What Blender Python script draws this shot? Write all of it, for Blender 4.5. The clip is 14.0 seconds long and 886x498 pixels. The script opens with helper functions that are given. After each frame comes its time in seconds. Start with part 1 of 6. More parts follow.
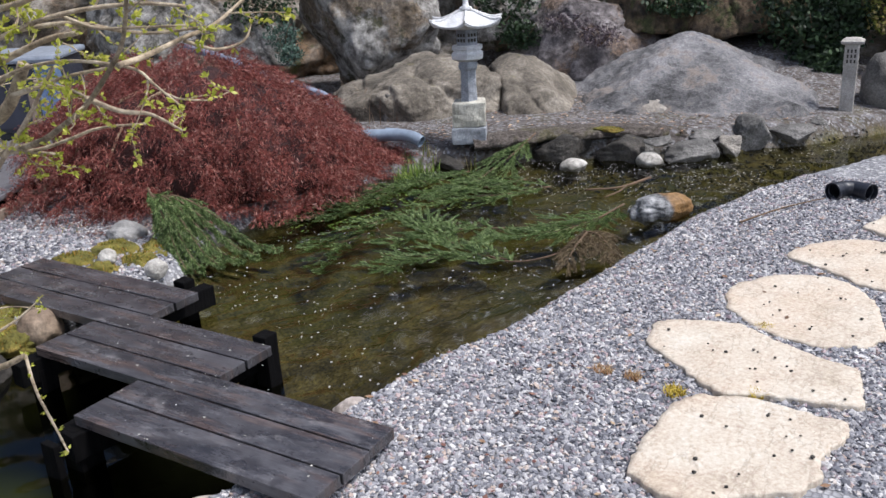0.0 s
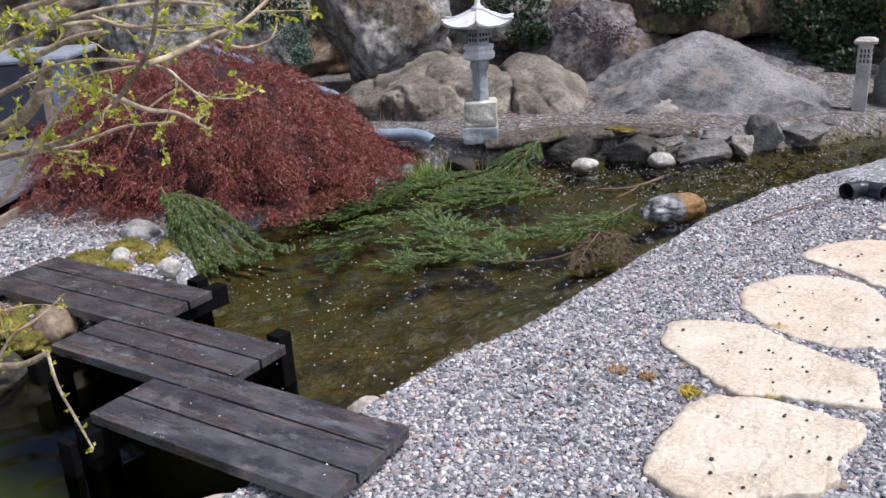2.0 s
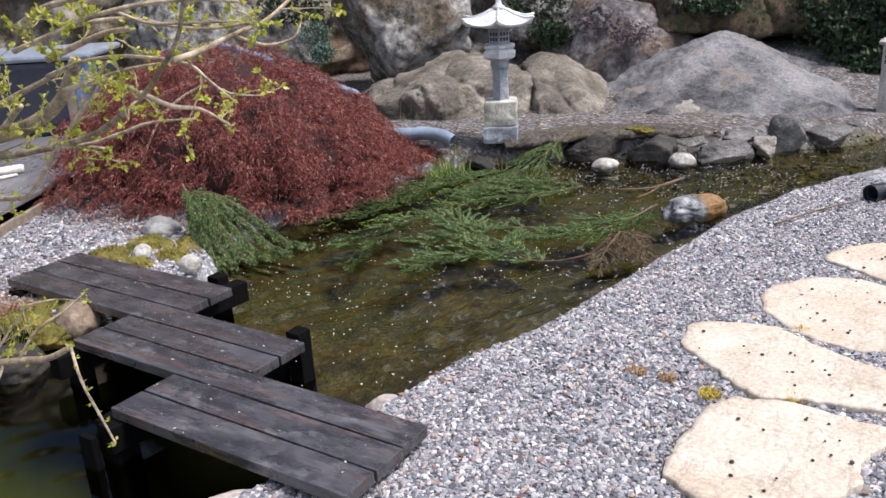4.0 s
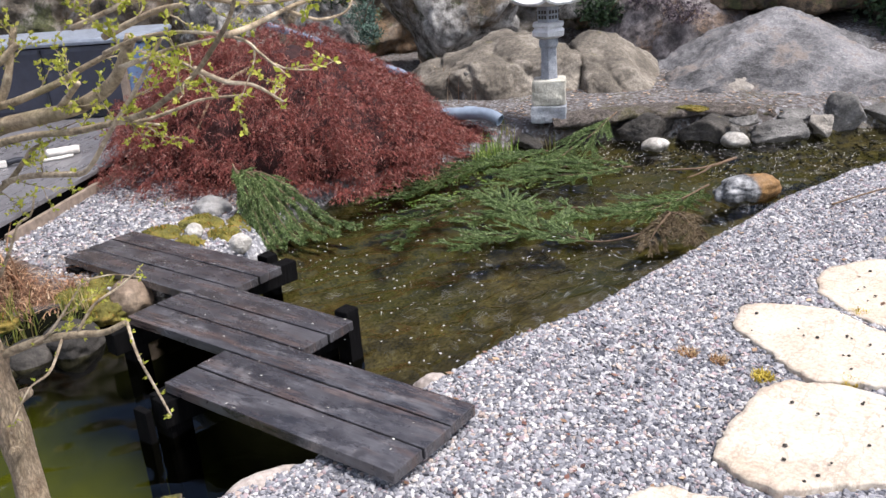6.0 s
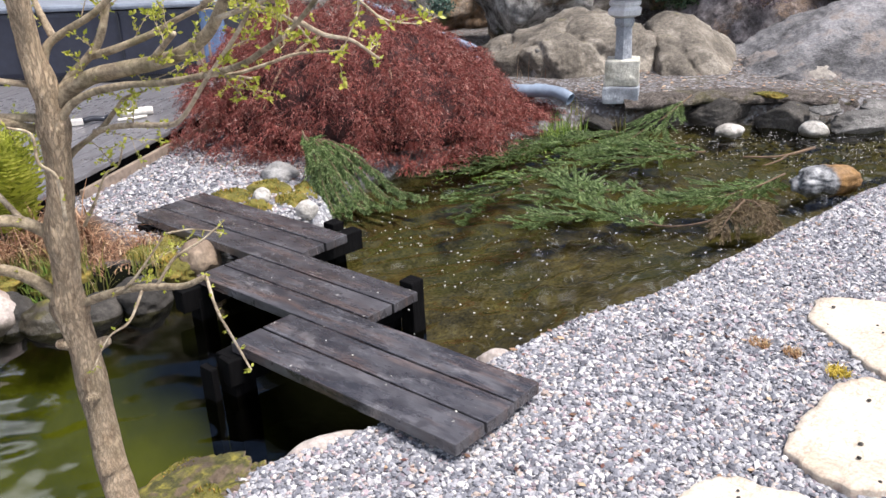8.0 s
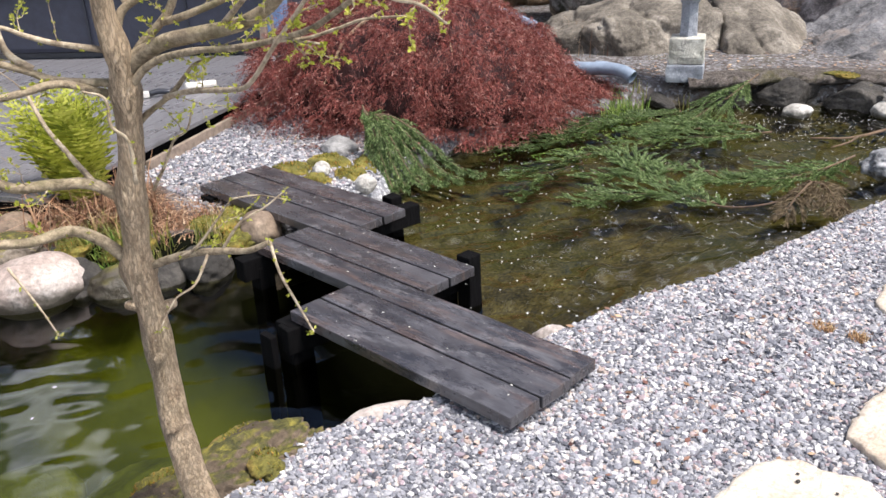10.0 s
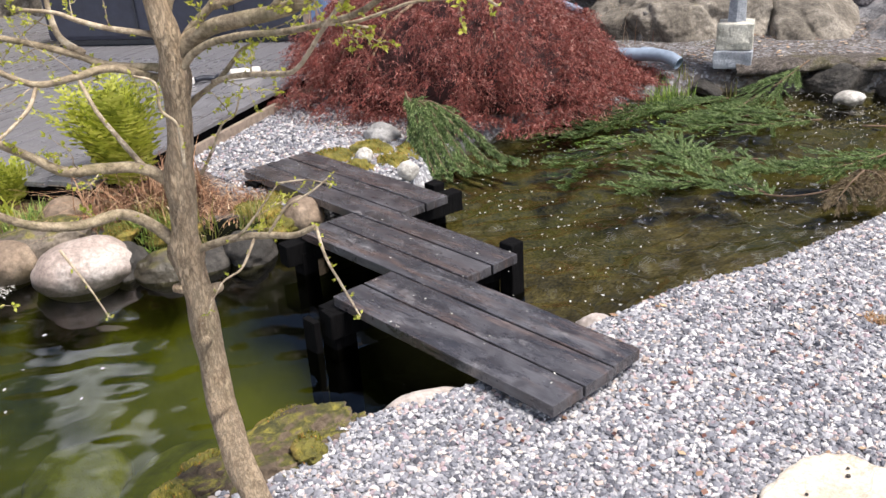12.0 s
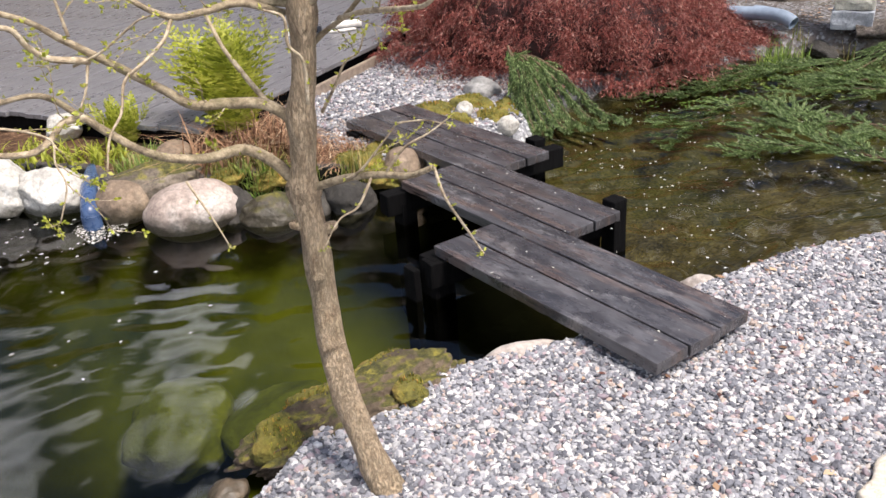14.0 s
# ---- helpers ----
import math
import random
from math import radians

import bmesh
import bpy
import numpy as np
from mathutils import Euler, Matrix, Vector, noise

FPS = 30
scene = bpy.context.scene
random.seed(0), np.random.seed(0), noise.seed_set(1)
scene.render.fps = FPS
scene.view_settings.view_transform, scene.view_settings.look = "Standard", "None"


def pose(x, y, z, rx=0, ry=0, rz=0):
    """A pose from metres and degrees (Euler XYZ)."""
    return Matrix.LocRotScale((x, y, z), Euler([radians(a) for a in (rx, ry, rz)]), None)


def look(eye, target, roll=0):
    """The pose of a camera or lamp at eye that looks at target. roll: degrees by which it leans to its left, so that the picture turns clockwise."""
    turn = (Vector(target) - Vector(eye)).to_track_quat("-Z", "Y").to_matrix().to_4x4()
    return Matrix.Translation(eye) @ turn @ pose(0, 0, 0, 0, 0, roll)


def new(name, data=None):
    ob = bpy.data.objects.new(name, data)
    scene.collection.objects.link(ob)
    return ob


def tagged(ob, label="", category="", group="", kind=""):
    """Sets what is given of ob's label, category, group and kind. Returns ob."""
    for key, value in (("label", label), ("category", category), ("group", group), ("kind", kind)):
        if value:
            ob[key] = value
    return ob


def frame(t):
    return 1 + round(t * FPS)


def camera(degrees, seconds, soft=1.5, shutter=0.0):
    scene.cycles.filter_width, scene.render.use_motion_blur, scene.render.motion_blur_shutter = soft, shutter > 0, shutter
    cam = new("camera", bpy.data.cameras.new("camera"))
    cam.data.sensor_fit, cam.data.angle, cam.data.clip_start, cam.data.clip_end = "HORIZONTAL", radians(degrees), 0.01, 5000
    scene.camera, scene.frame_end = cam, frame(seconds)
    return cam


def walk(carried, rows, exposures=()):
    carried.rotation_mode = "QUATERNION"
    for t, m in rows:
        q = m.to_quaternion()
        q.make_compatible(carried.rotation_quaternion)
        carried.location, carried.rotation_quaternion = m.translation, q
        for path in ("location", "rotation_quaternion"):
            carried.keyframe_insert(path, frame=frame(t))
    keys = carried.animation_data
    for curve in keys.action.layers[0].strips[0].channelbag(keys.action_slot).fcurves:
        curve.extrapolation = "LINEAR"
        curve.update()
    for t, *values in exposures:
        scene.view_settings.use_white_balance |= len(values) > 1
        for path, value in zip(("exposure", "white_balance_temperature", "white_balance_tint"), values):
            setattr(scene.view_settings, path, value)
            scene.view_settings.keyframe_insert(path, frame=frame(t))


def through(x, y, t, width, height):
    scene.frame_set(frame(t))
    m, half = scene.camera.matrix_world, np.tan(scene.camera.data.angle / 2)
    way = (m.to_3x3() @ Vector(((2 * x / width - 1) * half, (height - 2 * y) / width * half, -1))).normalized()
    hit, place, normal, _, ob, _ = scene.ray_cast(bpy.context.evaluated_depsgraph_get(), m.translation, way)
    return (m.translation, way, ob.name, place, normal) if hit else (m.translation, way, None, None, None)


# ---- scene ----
cam = camera(54.84, 14.0)
PATH = [
    (0, (-2.6175, -1.4856, 1.5212), (-1.0205, -0.4879, 0.8471), -3.07),
    (0.5, (-2.6201, -1.4829, 1.5218), (-1.0264, -0.4800, 0.8476), -3.18),
    (1, (-2.6243, -1.4771, 1.5209), (-1.0325, -0.4712, 0.8469), -3.19),
    (1.5, (-2.6274, -1.4678, 1.5202), (-1.0374, -0.4590, 0.8463), -3.15),
    (2, (-2.6309, -1.4636, 1.5207), (-1.0436, -0.4502, 0.8473), -3.12),
    (2.5, (-2.6317, -1.4596, 1.5185), (-1.0473, -0.4405, 0.8468), -3.09),
    (3, (-2.6348, -1.4585, 1.5194), (-1.0546, -0.4320, 0.8491), -3.04),
    (5.5, (-2.6296, -1.4565, 1.5136), (-1.1151, -0.3503, 0.8190), -3.67),
    (6, (-2.6337, -1.4479, 1.5088), (-1.1437, -0.3168, 0.8014), -3.99),
    (6.5, (-2.6357, -1.4300, 1.4979), (-1.1703, -0.2743, 0.7790), -4.04),
    (7, (-2.6376, -1.4121, 1.4908), (-1.1937, -0.2350, 0.7630), -3.49),
    (7.5, (-2.6448, -1.4016, 1.4857), (-1.2245, -0.2011, 0.7498), -2.96),
    (8, (-2.6512, -1.3921, 1.4821), (-1.2561, -0.1691, 0.7353), -2.50),
    (8.5, (-2.6569, -1.3931, 1.4772), (-1.2897, -0.1452, 0.7198), -2.41),
    (11, (-2.6704, -1.3802, 1.4576), (-1.4133, -0.0448, 0.6599), -3.11),
    (11.5, (-2.6714, -1.3757, 1.4557), (-1.4315, -0.0262, 0.6548), -3.25),
    (12, (-2.6709, -1.3732, 1.4572), (-1.4511, -0.0091, 0.6502), -3.44),
    (12.5, (-2.6728, -1.3728, 1.4557), (-1.4762, 0.0048, 0.6369), -3.70),
    (13, (-2.6789, -1.3639, 1.4513), (-1.5160, 0.0302, 0.6122), -3.93),
    (13.5, (-2.7035, -1.3462, 1.4345), (-1.5873, 0.0758, 0.5790), -3.85),
    (14, (-2.7306, -1.3349, 1.4200), (-1.6874, 0.1300, 0.5449), -3.74),
]
walk(cam, [(t, look(eye, target, roll)) for t, eye, target, roll in PATH],
     [(0, 0.35, 5900, 13), (3, 0.47, 5950, 15), (5.5, 0.68, 6080, 15), (8.5, 0.87, 6130, 14), (11, 0.87, 6200, 13), (14, 0.8, 6400, 14)])

# ---------------------------------------------------------------- light
world = bpy.data.worlds.new("sky")
scene.world = world
world.use_nodes = True
wn = world.node_tree
sky = wn.nodes.new("ShaderNodeTexSky")
sky.sky_type = "NISHITA"
sky.sun_disc = False
SUN_DIR = Vector((0.14, -0.55, 1.12)).normalized()
sky.sun_elevation = math.asin(SUN_DIR.z)
sky.sun_rotation = math.atan2(SUN_DIR.x, SUN_DIR.y)
sky.air_density, sky.dust_density, sky.ozone_density = 0.9, 2.2, 0.8
wn.nodes["Background"].inputs["Strength"].default_value = 0.07
# thin broken cloud, as the still water mirrors it
sky_way = wn.nodes.new("ShaderNodeTexCoord")
cloud_noise = wn.nodes.new("ShaderNodeTexNoise")
cloud_noise.inputs["Scale"].default_value, cloud_noise.inputs["Detail"].default_value, cloud_noise.inputs["Roughness"].default_value = 2.6, 7, 0.58
cloud_ramp = wn.nodes.new("ShaderNodeValToRGB")
cloud_ramp.color_ramp.elements[0].position, cloud_ramp.color_ramp.elements[1].position = 0.535, 0.6
cloud_mix = wn.nodes.new("ShaderNodeMix")
cloud_mix.data_type = "RGBA"
cloud_mix.inputs[7].default_value = (26.0, 26.6, 27.6, 1)
wn.links.new(sky_way.outputs["Generated"], cloud_noise.inputs["Vector"])
wn.links.new(cloud_noise.outputs["Fac"], cloud_ramp.inputs[0])
wn.links.new(cloud_ramp.outputs[0], cloud_mix.inputs[0])
wn.links.new(sky.outputs[0], cloud_mix.inputs[6])
wn.links.new(cloud_mix.outputs[2], wn.nodes["Background"].inputs[0])
sun_data = bpy.data.lights.new("sun", "SUN")
sun_data.energy, sun_data.angle, sun_data.color = 3.6, radians(14), (1.0, 0.93, 0.83)
sun = new("sun", sun_data)
sun.matrix_world = look(SUN_DIR * 30, (0, 0, 0))

# ---------------------------------------------------------------- materials
MATS = {}


class Nodes:
    """A short way to write a node material."""

    def __init__(self, name):
        self.mat = bpy.data.materials.new(name)
        self.mat.use_nodes = True
        self.t = self.mat.node_tree
        self.p = self.t.nodes["Principled BSDF"]
        self.coord = self.n("ShaderNodeTexCoord").outputs["Object"]
        MATS[name] = self.mat

    def n(self, kind):
        return self.t.nodes.new(kind)

    def link(self, a, b):
        self.t.links.new(a, b)

    def place(self, stretch):
        m = self.n("ShaderNodeMapping")
        m.inputs["Scale"].default_value = stretch
        self.link(self.coord, m.inputs["Vector"])
        return m.outputs[0]

    def world_coord(self):
        self.coord = self.n("ShaderNodeNewGeometry").outputs["Position"]
        return self

    def noise(self, scale, detail=6, rough=0.6, stretch=None, out="Fac"):
        x = self.n("ShaderNodeTexNoise")
        x.inputs["Scale"].default_value, x.inputs["Detail"].default_value, x.inputs["Roughness"].default_value = scale, detail, rough
        self.link(self.place(stretch) if stretch else self.coord, x.inputs["Vector"])
        return x.outputs[out]

    def voronoi(self, scale, out="Distance", feature="F1", rand=1.0):
        x = self.n("ShaderNodeTexVoronoi")
        x.feature = feature
        x.inputs["Scale"].default_value, x.inputs["Randomness"].default_value = scale, rand
        self.link(self.coord, x.inputs["Vector"])
        return x.outputs[out]

    def ramp(self, fac, stops):
        x = self.n("ShaderNodeValToRGB")
        e = x.color_ramp.elements
        while len(e) < len(stops):
            e.new(0.5)
        for i, (pos, col) in enumerate(stops):
            e[i].position = pos
            e[i].color = (*((col,) * 3 if isinstance(col, (int, float)) else col), 1)
        self.link(fac, x.inputs[0])
        return x.outputs[0]

    def mix(self, fac, a, b, kind="MIX"):
        x = self.n("ShaderNodeMix")
        x.data_type, x.blend_type = "RGBA", kind
        for i, v in ((0, fac), (6, a), (7, b)):
            if isinstance(v, (int, float)):
                x.inputs[i].default_value = v if i == 0 else (v, v, v, 1)
            elif isinstance(v, tuple):
                x.inputs[i].default_value = (*v, 1)
            else:
                self.link(v, x.inputs[i])
        return x.outputs[2]

    def attr(self, name):
        x = self.n("ShaderNodeAttribute")
        x.attribute_name = name
        return x.outputs["Fac"]

    def island(self):
        return self.n("ShaderNodeNewGeometry").outputs["Random Per Island"]

    def own(self):
        return self.n("ShaderNodeObjectInfo").outputs["Random"]

    def bump(self, height, strength, distance, base=None):
        b = self.n("ShaderNodeBump")
        b.inputs["Strength"].default_value, b.inputs["Distance"].default_value = strength, distance
        self.link(height, b.inputs["Height"])
        if base is not None:
            self.link(base, b.inputs["Normal"])
        return b.outputs[0]

    def done(self, colour=None, rough=None, normal=None, **more):
        for key, v in (("Base Color", colour), ("Roughness", rough), ("Normal", normal), *[(k.replace("_", " "), v) for k, v in more.items()]):
            if v is None:
                continue
            if isinstance(v, tuple):
                self.p.inputs[key].default_value = (*v, 1)
            elif isinstance(v, (int, float)):
                self.p.inputs[key].default_value = v
            else:
                self.link(v, self.p.inputs[key])
        return self.mat


def stone_material(name, dark, mid, light, moss=0.0, scale=6.0, rough=0.85, speck=0.5, relief=1.0, wet=None):
    m = Nodes(name)
    big, fine = m.noise(scale * 0.5, 5), m.noise(scale * 7, 8, 0.7)
    col = m.ramp(big, [(0.28, dark), (0.5, mid), (0.72, light)])
    col = m.mix(speck, col, m.ramp(fine, [(0.3, 0.25), (0.55, 0.55), (0.75, 0.85)]), "OVERLAY")
    col = m.mix(m.ramp(m.voronoi(scale * 9), [(0.0, 0.55), (0.12, 0.0)]), col, tuple(c * 0.45 for c in mid))
    if moss:
        up = m.n("ShaderNodeSeparateXYZ")
        m.link(m.n("ShaderNodeNewGeometry").outputs["Normal"], up.inputs[0])
        add = m.n("ShaderNodeMath")
        add.operation = "MULTIPLY_ADD"
        m.link(m.noise(scale * 0.9, 6, 0.65), add.inputs[0])
        add.inputs[1].default_value = 1.6
        m.link(up.outputs["Z"], add.inputs[2])
        half = m.n("ShaderNodeMath")
        half.operation = "DIVIDE"
        half.inputs[1].default_value = 2.5
        m.link(add.outputs[0], half.inputs[0])
        green = m.ramp(m.noise(scale * 3, 9, 0.75), [(0.36, (0.022, 0.022, 0.006)), (0.5, (0.075, 0.07, 0.014)), (0.64, (0.22, 0.19, 0.03))])
        col = m.mix(m.ramp(half.outputs[0], [((1.55 - moss) / 2.5, 0.0), ((1.75 - moss) / 2.5, 1.0)]), col, green)
    n = m.bump(fine, 0.5 * relief, 0.012, m.bump(m.noise(scale * 1.5, 6), 0.6 * relief, 0.05))
    if wet is not None:
        # soaked and algae-stained below an uneven tide line at this height
        level = m.n("ShaderNodeSeparateXYZ")
        m.link(m.n("ShaderNodeNewGeometry").outputs["Position"], level.inputs[0])
        line = m.n("ShaderNodeMath")
        line.operation = "MULTIPLY_ADD"
        m.link(m.noise(scale * 1.2, 5), line.inputs[0])
        line.inputs[1].default_value = 0.16
        m.link(level.outputs["Z"], line.inputs[2])
        lift = m.n("ShaderNodeMath")
        lift.inputs[1].default_value = 0.42
        m.link(line.outputs[0], lift.inputs[0])
        soak = m.ramp(lift.outputs[0], [(0.48 + wet, 1.0), (0.53 + wet, 0.0)])
        col = m.mix(soak, col, m.mix(0.8, col, (0.03, 0.026, 0.014)))
        rough = m.mix(soak, rough, 0.35)
    return m.done(col, rough, n)


def plain_material(name, colour, rough=0.6, metal=0.0, vary=0.25, scale=12.0, bump=0.15):
    m = Nodes(name)
    a = m.noise(scale, 6)
    col = m.mix(m.ramp(a, [(0.3, 0.0), (0.7, 1.0)]), tuple(c * (1 - vary) for c in colour), tuple(min(1, c * (1 + vary)) for c in colour))
    return m.done(col, m.ramp(m.noise(scale * 3, 4), [(0.3, max(0.0, rough - 0.1)), (0.7, min(1.0, rough + 0.1))]), m.bump(m.noise(scale * 5, 5), bump, 0.01), Metallic=metal)


def leaf_material(name, stops, rough=0.5, through=0.25, patch=3.0, low=0.55):
    m = Nodes(name)
    col = m.ramp(m.island(), stops)
    col = m.mix(0.5, col, m.ramp(m.noise(patch, 3), [(0.35, low), (0.65, 1.0)]), "MULTIPLY")
    mat = m.done(col, rough, None, Subsurface_Weight=0.0)
    tr = m.n("ShaderNodeBsdfTranslucent")
    m.link(col, tr.inputs["Color"])
    mx = m.n("ShaderNodeMixShader")
    mx.inputs[0].default_value = through
    m.link(m.p.outputs[0], mx.inputs[1])
    m.link(tr.outputs[0], mx.inputs[2])
    m.link(mx.outputs[0], m.t.nodes["Material Output"].inputs["Surface"])
    return mat


# pebbles: blue-grey crushed stone with white and tan pieces
m = Nodes("gravel_pebbles")
col = m.ramp(m.island(), [(0.0, (0.07, 0.07, 0.085)), (0.22, (0.175, 0.18, 0.205)), (0.5, (0.29, 0.29, 0.312)), (0.72, (0.44, 0.43, 0.435)), (0.84, (0.66, 0.645, 0.63)), (0.9, (0.43, 0.34, 0.28)), (0.95, (0.38, 0.3, 0.32)), (1.0, (0.18, 0.155, 0.18))])
col = m.mix(0.35, col, m.ramp(m.noise(60, 4), [(0.3, 0.25), (0.7, 0.7)]), "OVERLAY")
col = m.mix(0.1, col, 0.05)
m.done(col, 0.75, m.bump(m.noise(150, 3), 0.3, 0.003))

# the ground: gravel, earth bank, mulch and pond bed by zone
m = Nodes("ground_cover").world_coord()
cell = m.voronoi(42, "Color")
grey = m.n("ShaderNodeSeparateColor")
m.link(cell, grey.inputs[0])
gravel = m.ramp(grey.outputs[0], [(0.0, (0.17, 0.175, 0.19)), (0.5, (0.28, 0.285, 0.3)), (0.85, (0.4, 0.4, 0.41)), (1.0, (0.56, 0.55, 0.54))])
gravel = m.mix(m.ramp(m.voronoi(42, "Distance", "DISTANCE_TO_EDGE"), [(0.0, 0.8), (0.18, 0.0)]), gravel, (0.13, 0.13, 0.14))
earth = m.ramp(m.noise(9, 8, 0.7), [(0.3, (0.045, 0.036, 0.03)), (0.5, (0.105, 0.092, 0.085)), (0.62, (0.175, 0.158, 0.15)), (0.78, (0.32, 0.3, 0.29))])
earth = m.mix(m.ramp(m.noise(2.2, 5), [(0.56, 0.0), (0.68, 0.4)]), earth, m.ramp(m.noise(40, 4), [(0.3, (0.05, 0.055, 0.015)), (0.7, (0.16, 0.14, 0.05))]))
earth = m.mix(m.ramp(grey.outputs[1], [(0.55, 0.0), (0.6, 0.55)]), earth, gravel)
mulch = m.ramp(m.noise(22, 8, 0.75), [(0.3, (0.02, 0.013, 0.009)), (0.5, (0.09, 0.052, 0.032)), (0.68, (0.24, 0.15, 0.095))])
bed = m.ramp(m.noise(5, 9, 0.75), [(0.3, (0.024, 0.019, 0.009)), (0.5, (0.088, 0.068, 0.032)), (0.7, (0.22, 0.175, 0.088))])
algae = m.ramp(m.noise(2, 5, 0.55), [(0.3, (0.02, 0.026, 0.002)), (0.5, (0.062, 0.072, 0.003)), (0.75, (0.125, 0.136, 0.006))])
silt = m.noise(70, 5, 0.7)
bed = m.mix(0.8, bed, m.ramp(silt, [(0.36, 0.12), (0.64, 0.85)]), "OVERLAY")
bed = m.mix(m.ramp(m.noise(1.7, 5), [(0.42, 0.0), (0.62, 0.7)]), bed, m.ramp(silt, [(0.36, (0.02, 0.022, 0.007)), (0.64, (0.11, 0.11, 0.034))]))
bed = m.mix(m.ramp(grey.outputs[2], [(0.9, 0.0), (0.93, 0.5)]), bed, (0.17, 0.145, 0.09))
# near-black: shade under the bridge and depth of murky water put into bed colour
bed = m.mix(m.attr("zone_deep_shade"), bed, m.ramp(m.noise(4, 6, 0.6), [(0.3, (0.0012, 0.0014, 0.0006)), (0.7, (0.005, 0.0056, 0.002))]))
bed = m.mix(m.attr("zone_algae"), bed, algae)
col = m.mix(m.attr("zone_earth"), gravel, earth)
col = m.mix(m.attr("zone_mulch"), col, mulch)
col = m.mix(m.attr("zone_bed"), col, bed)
grain = m.mix(m.attr("zone_bed"), m.noise(45, 5), m.noise(6, 3))
m.done(col, 0.9, m.bump(grain, 0.5, 0.02, m.bump(m.mix(m.attr("zone_bed"), m.voronoi(42), 0.5), 0.5, 0.015)), Specular_IOR_Level=0.08)

# still pond water: tinted, clear, with small ripples in the gloss
m = Nodes("pond_water").world_coord()
flow = m.n("ShaderNodeMapping")
flow.inputs["Rotation"].default_value = (0, 0, radians(50))
m.link(m.coord, flow.inputs["Vector"])
where = m.n("ShaderNodeSeparateXYZ")
m.link(m.coord, where.inputs[0])
calm = m.ramp(where.outputs["X"], [(0.0, 0.2), (0.7, 1.0)])
m.coord = flow.outputs[0]
wave = m.bump(m.mix(1.0, m.noise(16, 3, 0.55, (0.8, 1.7, 1.0)), calm, "MULTIPLY"), 0.12, 0.012)
clear = m.n("ShaderNodeBsdfTransparent")
clear.inputs["Color"].default_value = (0.48, 0.5, 0.32, 1)
gloss = m.n("ShaderNodeBsdfGlossy")
gloss.inputs["Roughness"].default_value = 0.025
m.link(wave, gloss.inputs["Normal"])
fres = m.n("ShaderNodeFresnel")
fres.inputs["IOR"].default_value = 1.42
m.link(wave, fres.inputs["Normal"])
mx = m.n("ShaderNodeMixShader")
m.link(fres.outputs[0], mx.inputs[0])
m.link(clear.outputs[0], mx.inputs[1])
m.link(gloss.outputs[0], mx.inputs[2])
m.link(mx.outputs[0], m.t.nodes["Material Output"].inputs["Surface"])

# black-stained boards
m = Nodes("stained_board")
grain = m.noise(9, 8, 0.65, (14, 0.8, 14))
shade = m.mix(0.65, grain, m.noise(3, 5, 0.6, (3, 1, 3)))
col = m.ramp(shade, [(0.32, (0.012, 0.012, 0.014)), (0.5, (0.045, 0.043, 0.047)), (0.7, (0.15, 0.147, 0.157))])
# worn patches, lifted to a cool grey with sky sheen put into the colour
worn_sheen = m.ramp(m.noise(2.2, 7, 0.75, (2.2, 1, 1)), [(0.5, 0.0), (0.66, 0.6)])
col = m.mix(worn_sheen, col, (0.155, 0.153, 0.163))
streak = m.ramp(m.noise(1.5, 8, 0.75, (8, 0.9, 1)), [(0.51, 0.0), (0.59, 0.6)])
col = m.mix(streak, col, m.ramp(grain, [(0.35, (0.035, 0.022, 0.018)), (0.65, (0.17, 0.11, 0.085))]))
col = m.mix(m.ramp(m.noise(5, 6, 0.8, (2, 1, 1)), [(0.57, 0.0), (0.66, 0.65)]), col, (0.22, 0.21, 0.21))
col = m.mix(m.ramp(m.noise(6.5, 5, 0.7, (1.6, 0.8, 1)), [(0.54, 0.0), (0.6, 0.7)]), col, (0.022, 0.02, 0.022))
col = m.mix(m.ramp(m.voronoi(13), [(0.0, 0.8), (0.045, 0.0)]), col, (0.3, 0.28, 0.25))
col = m.mix(m.ramp(m.own(), [(0.0, 0.0), (1.0, 0.35)]), col, (0.05, 0.045, 0.048))
m.done(col, m.ramp(m.noise(4.5, 6, 0.65, (2, 0.8, 1)), [(0.36, 0.13), (0.64, 0.42)]), m.bump(grain, 0.25, 0.003, m.bump(m.noise(5, 3), 0.25, 0.01)), Specular_IOR_Level=0.8)
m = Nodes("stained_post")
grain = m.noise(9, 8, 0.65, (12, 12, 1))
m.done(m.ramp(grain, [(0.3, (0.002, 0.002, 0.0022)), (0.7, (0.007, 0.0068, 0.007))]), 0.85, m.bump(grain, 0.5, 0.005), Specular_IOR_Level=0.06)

# pale limestone slabs
m = Nodes("limestone_slab").world_coord()
col = m.ramp(m.noise(4, 8, 0.68), [(0.3, (0.47, 0.39, 0.29)), (0.48, (0.6, 0.53, 0.43)), (0.7, (0.68, 0.63, 0.55))])
col = m.mix(m.ramp(m.noise(1.3, 4), [(0.45, 0.0), (0.7, 0.6)]), col, (0.57, 0.43, 0.29))
col = m.mix(0.45, col, m.ramp(m.noise(55, 6, 0.75), [(0.35, 0.12), (0.65, 0.72)]), "OVERLAY")
col = m.mix(0.14, col, 0.1)
fold = m.noise(3.2, 5, 0.6, (1.0, 2.2, 1.0))
line = m.ramp(fold, [(0.485, 0.0), (0.499, 0.5), (0.513, 0.0)])
col = m.mix(line, col, (0.25, 0.2, 0.15))
m.done(col, 0.85, m.bump(m.noise(50, 6, 0.7), 0.3, 0.005, m.bump(line, -0.8, 0.006, m.bump(m.noise(9, 6), 0.6, 0.02))))

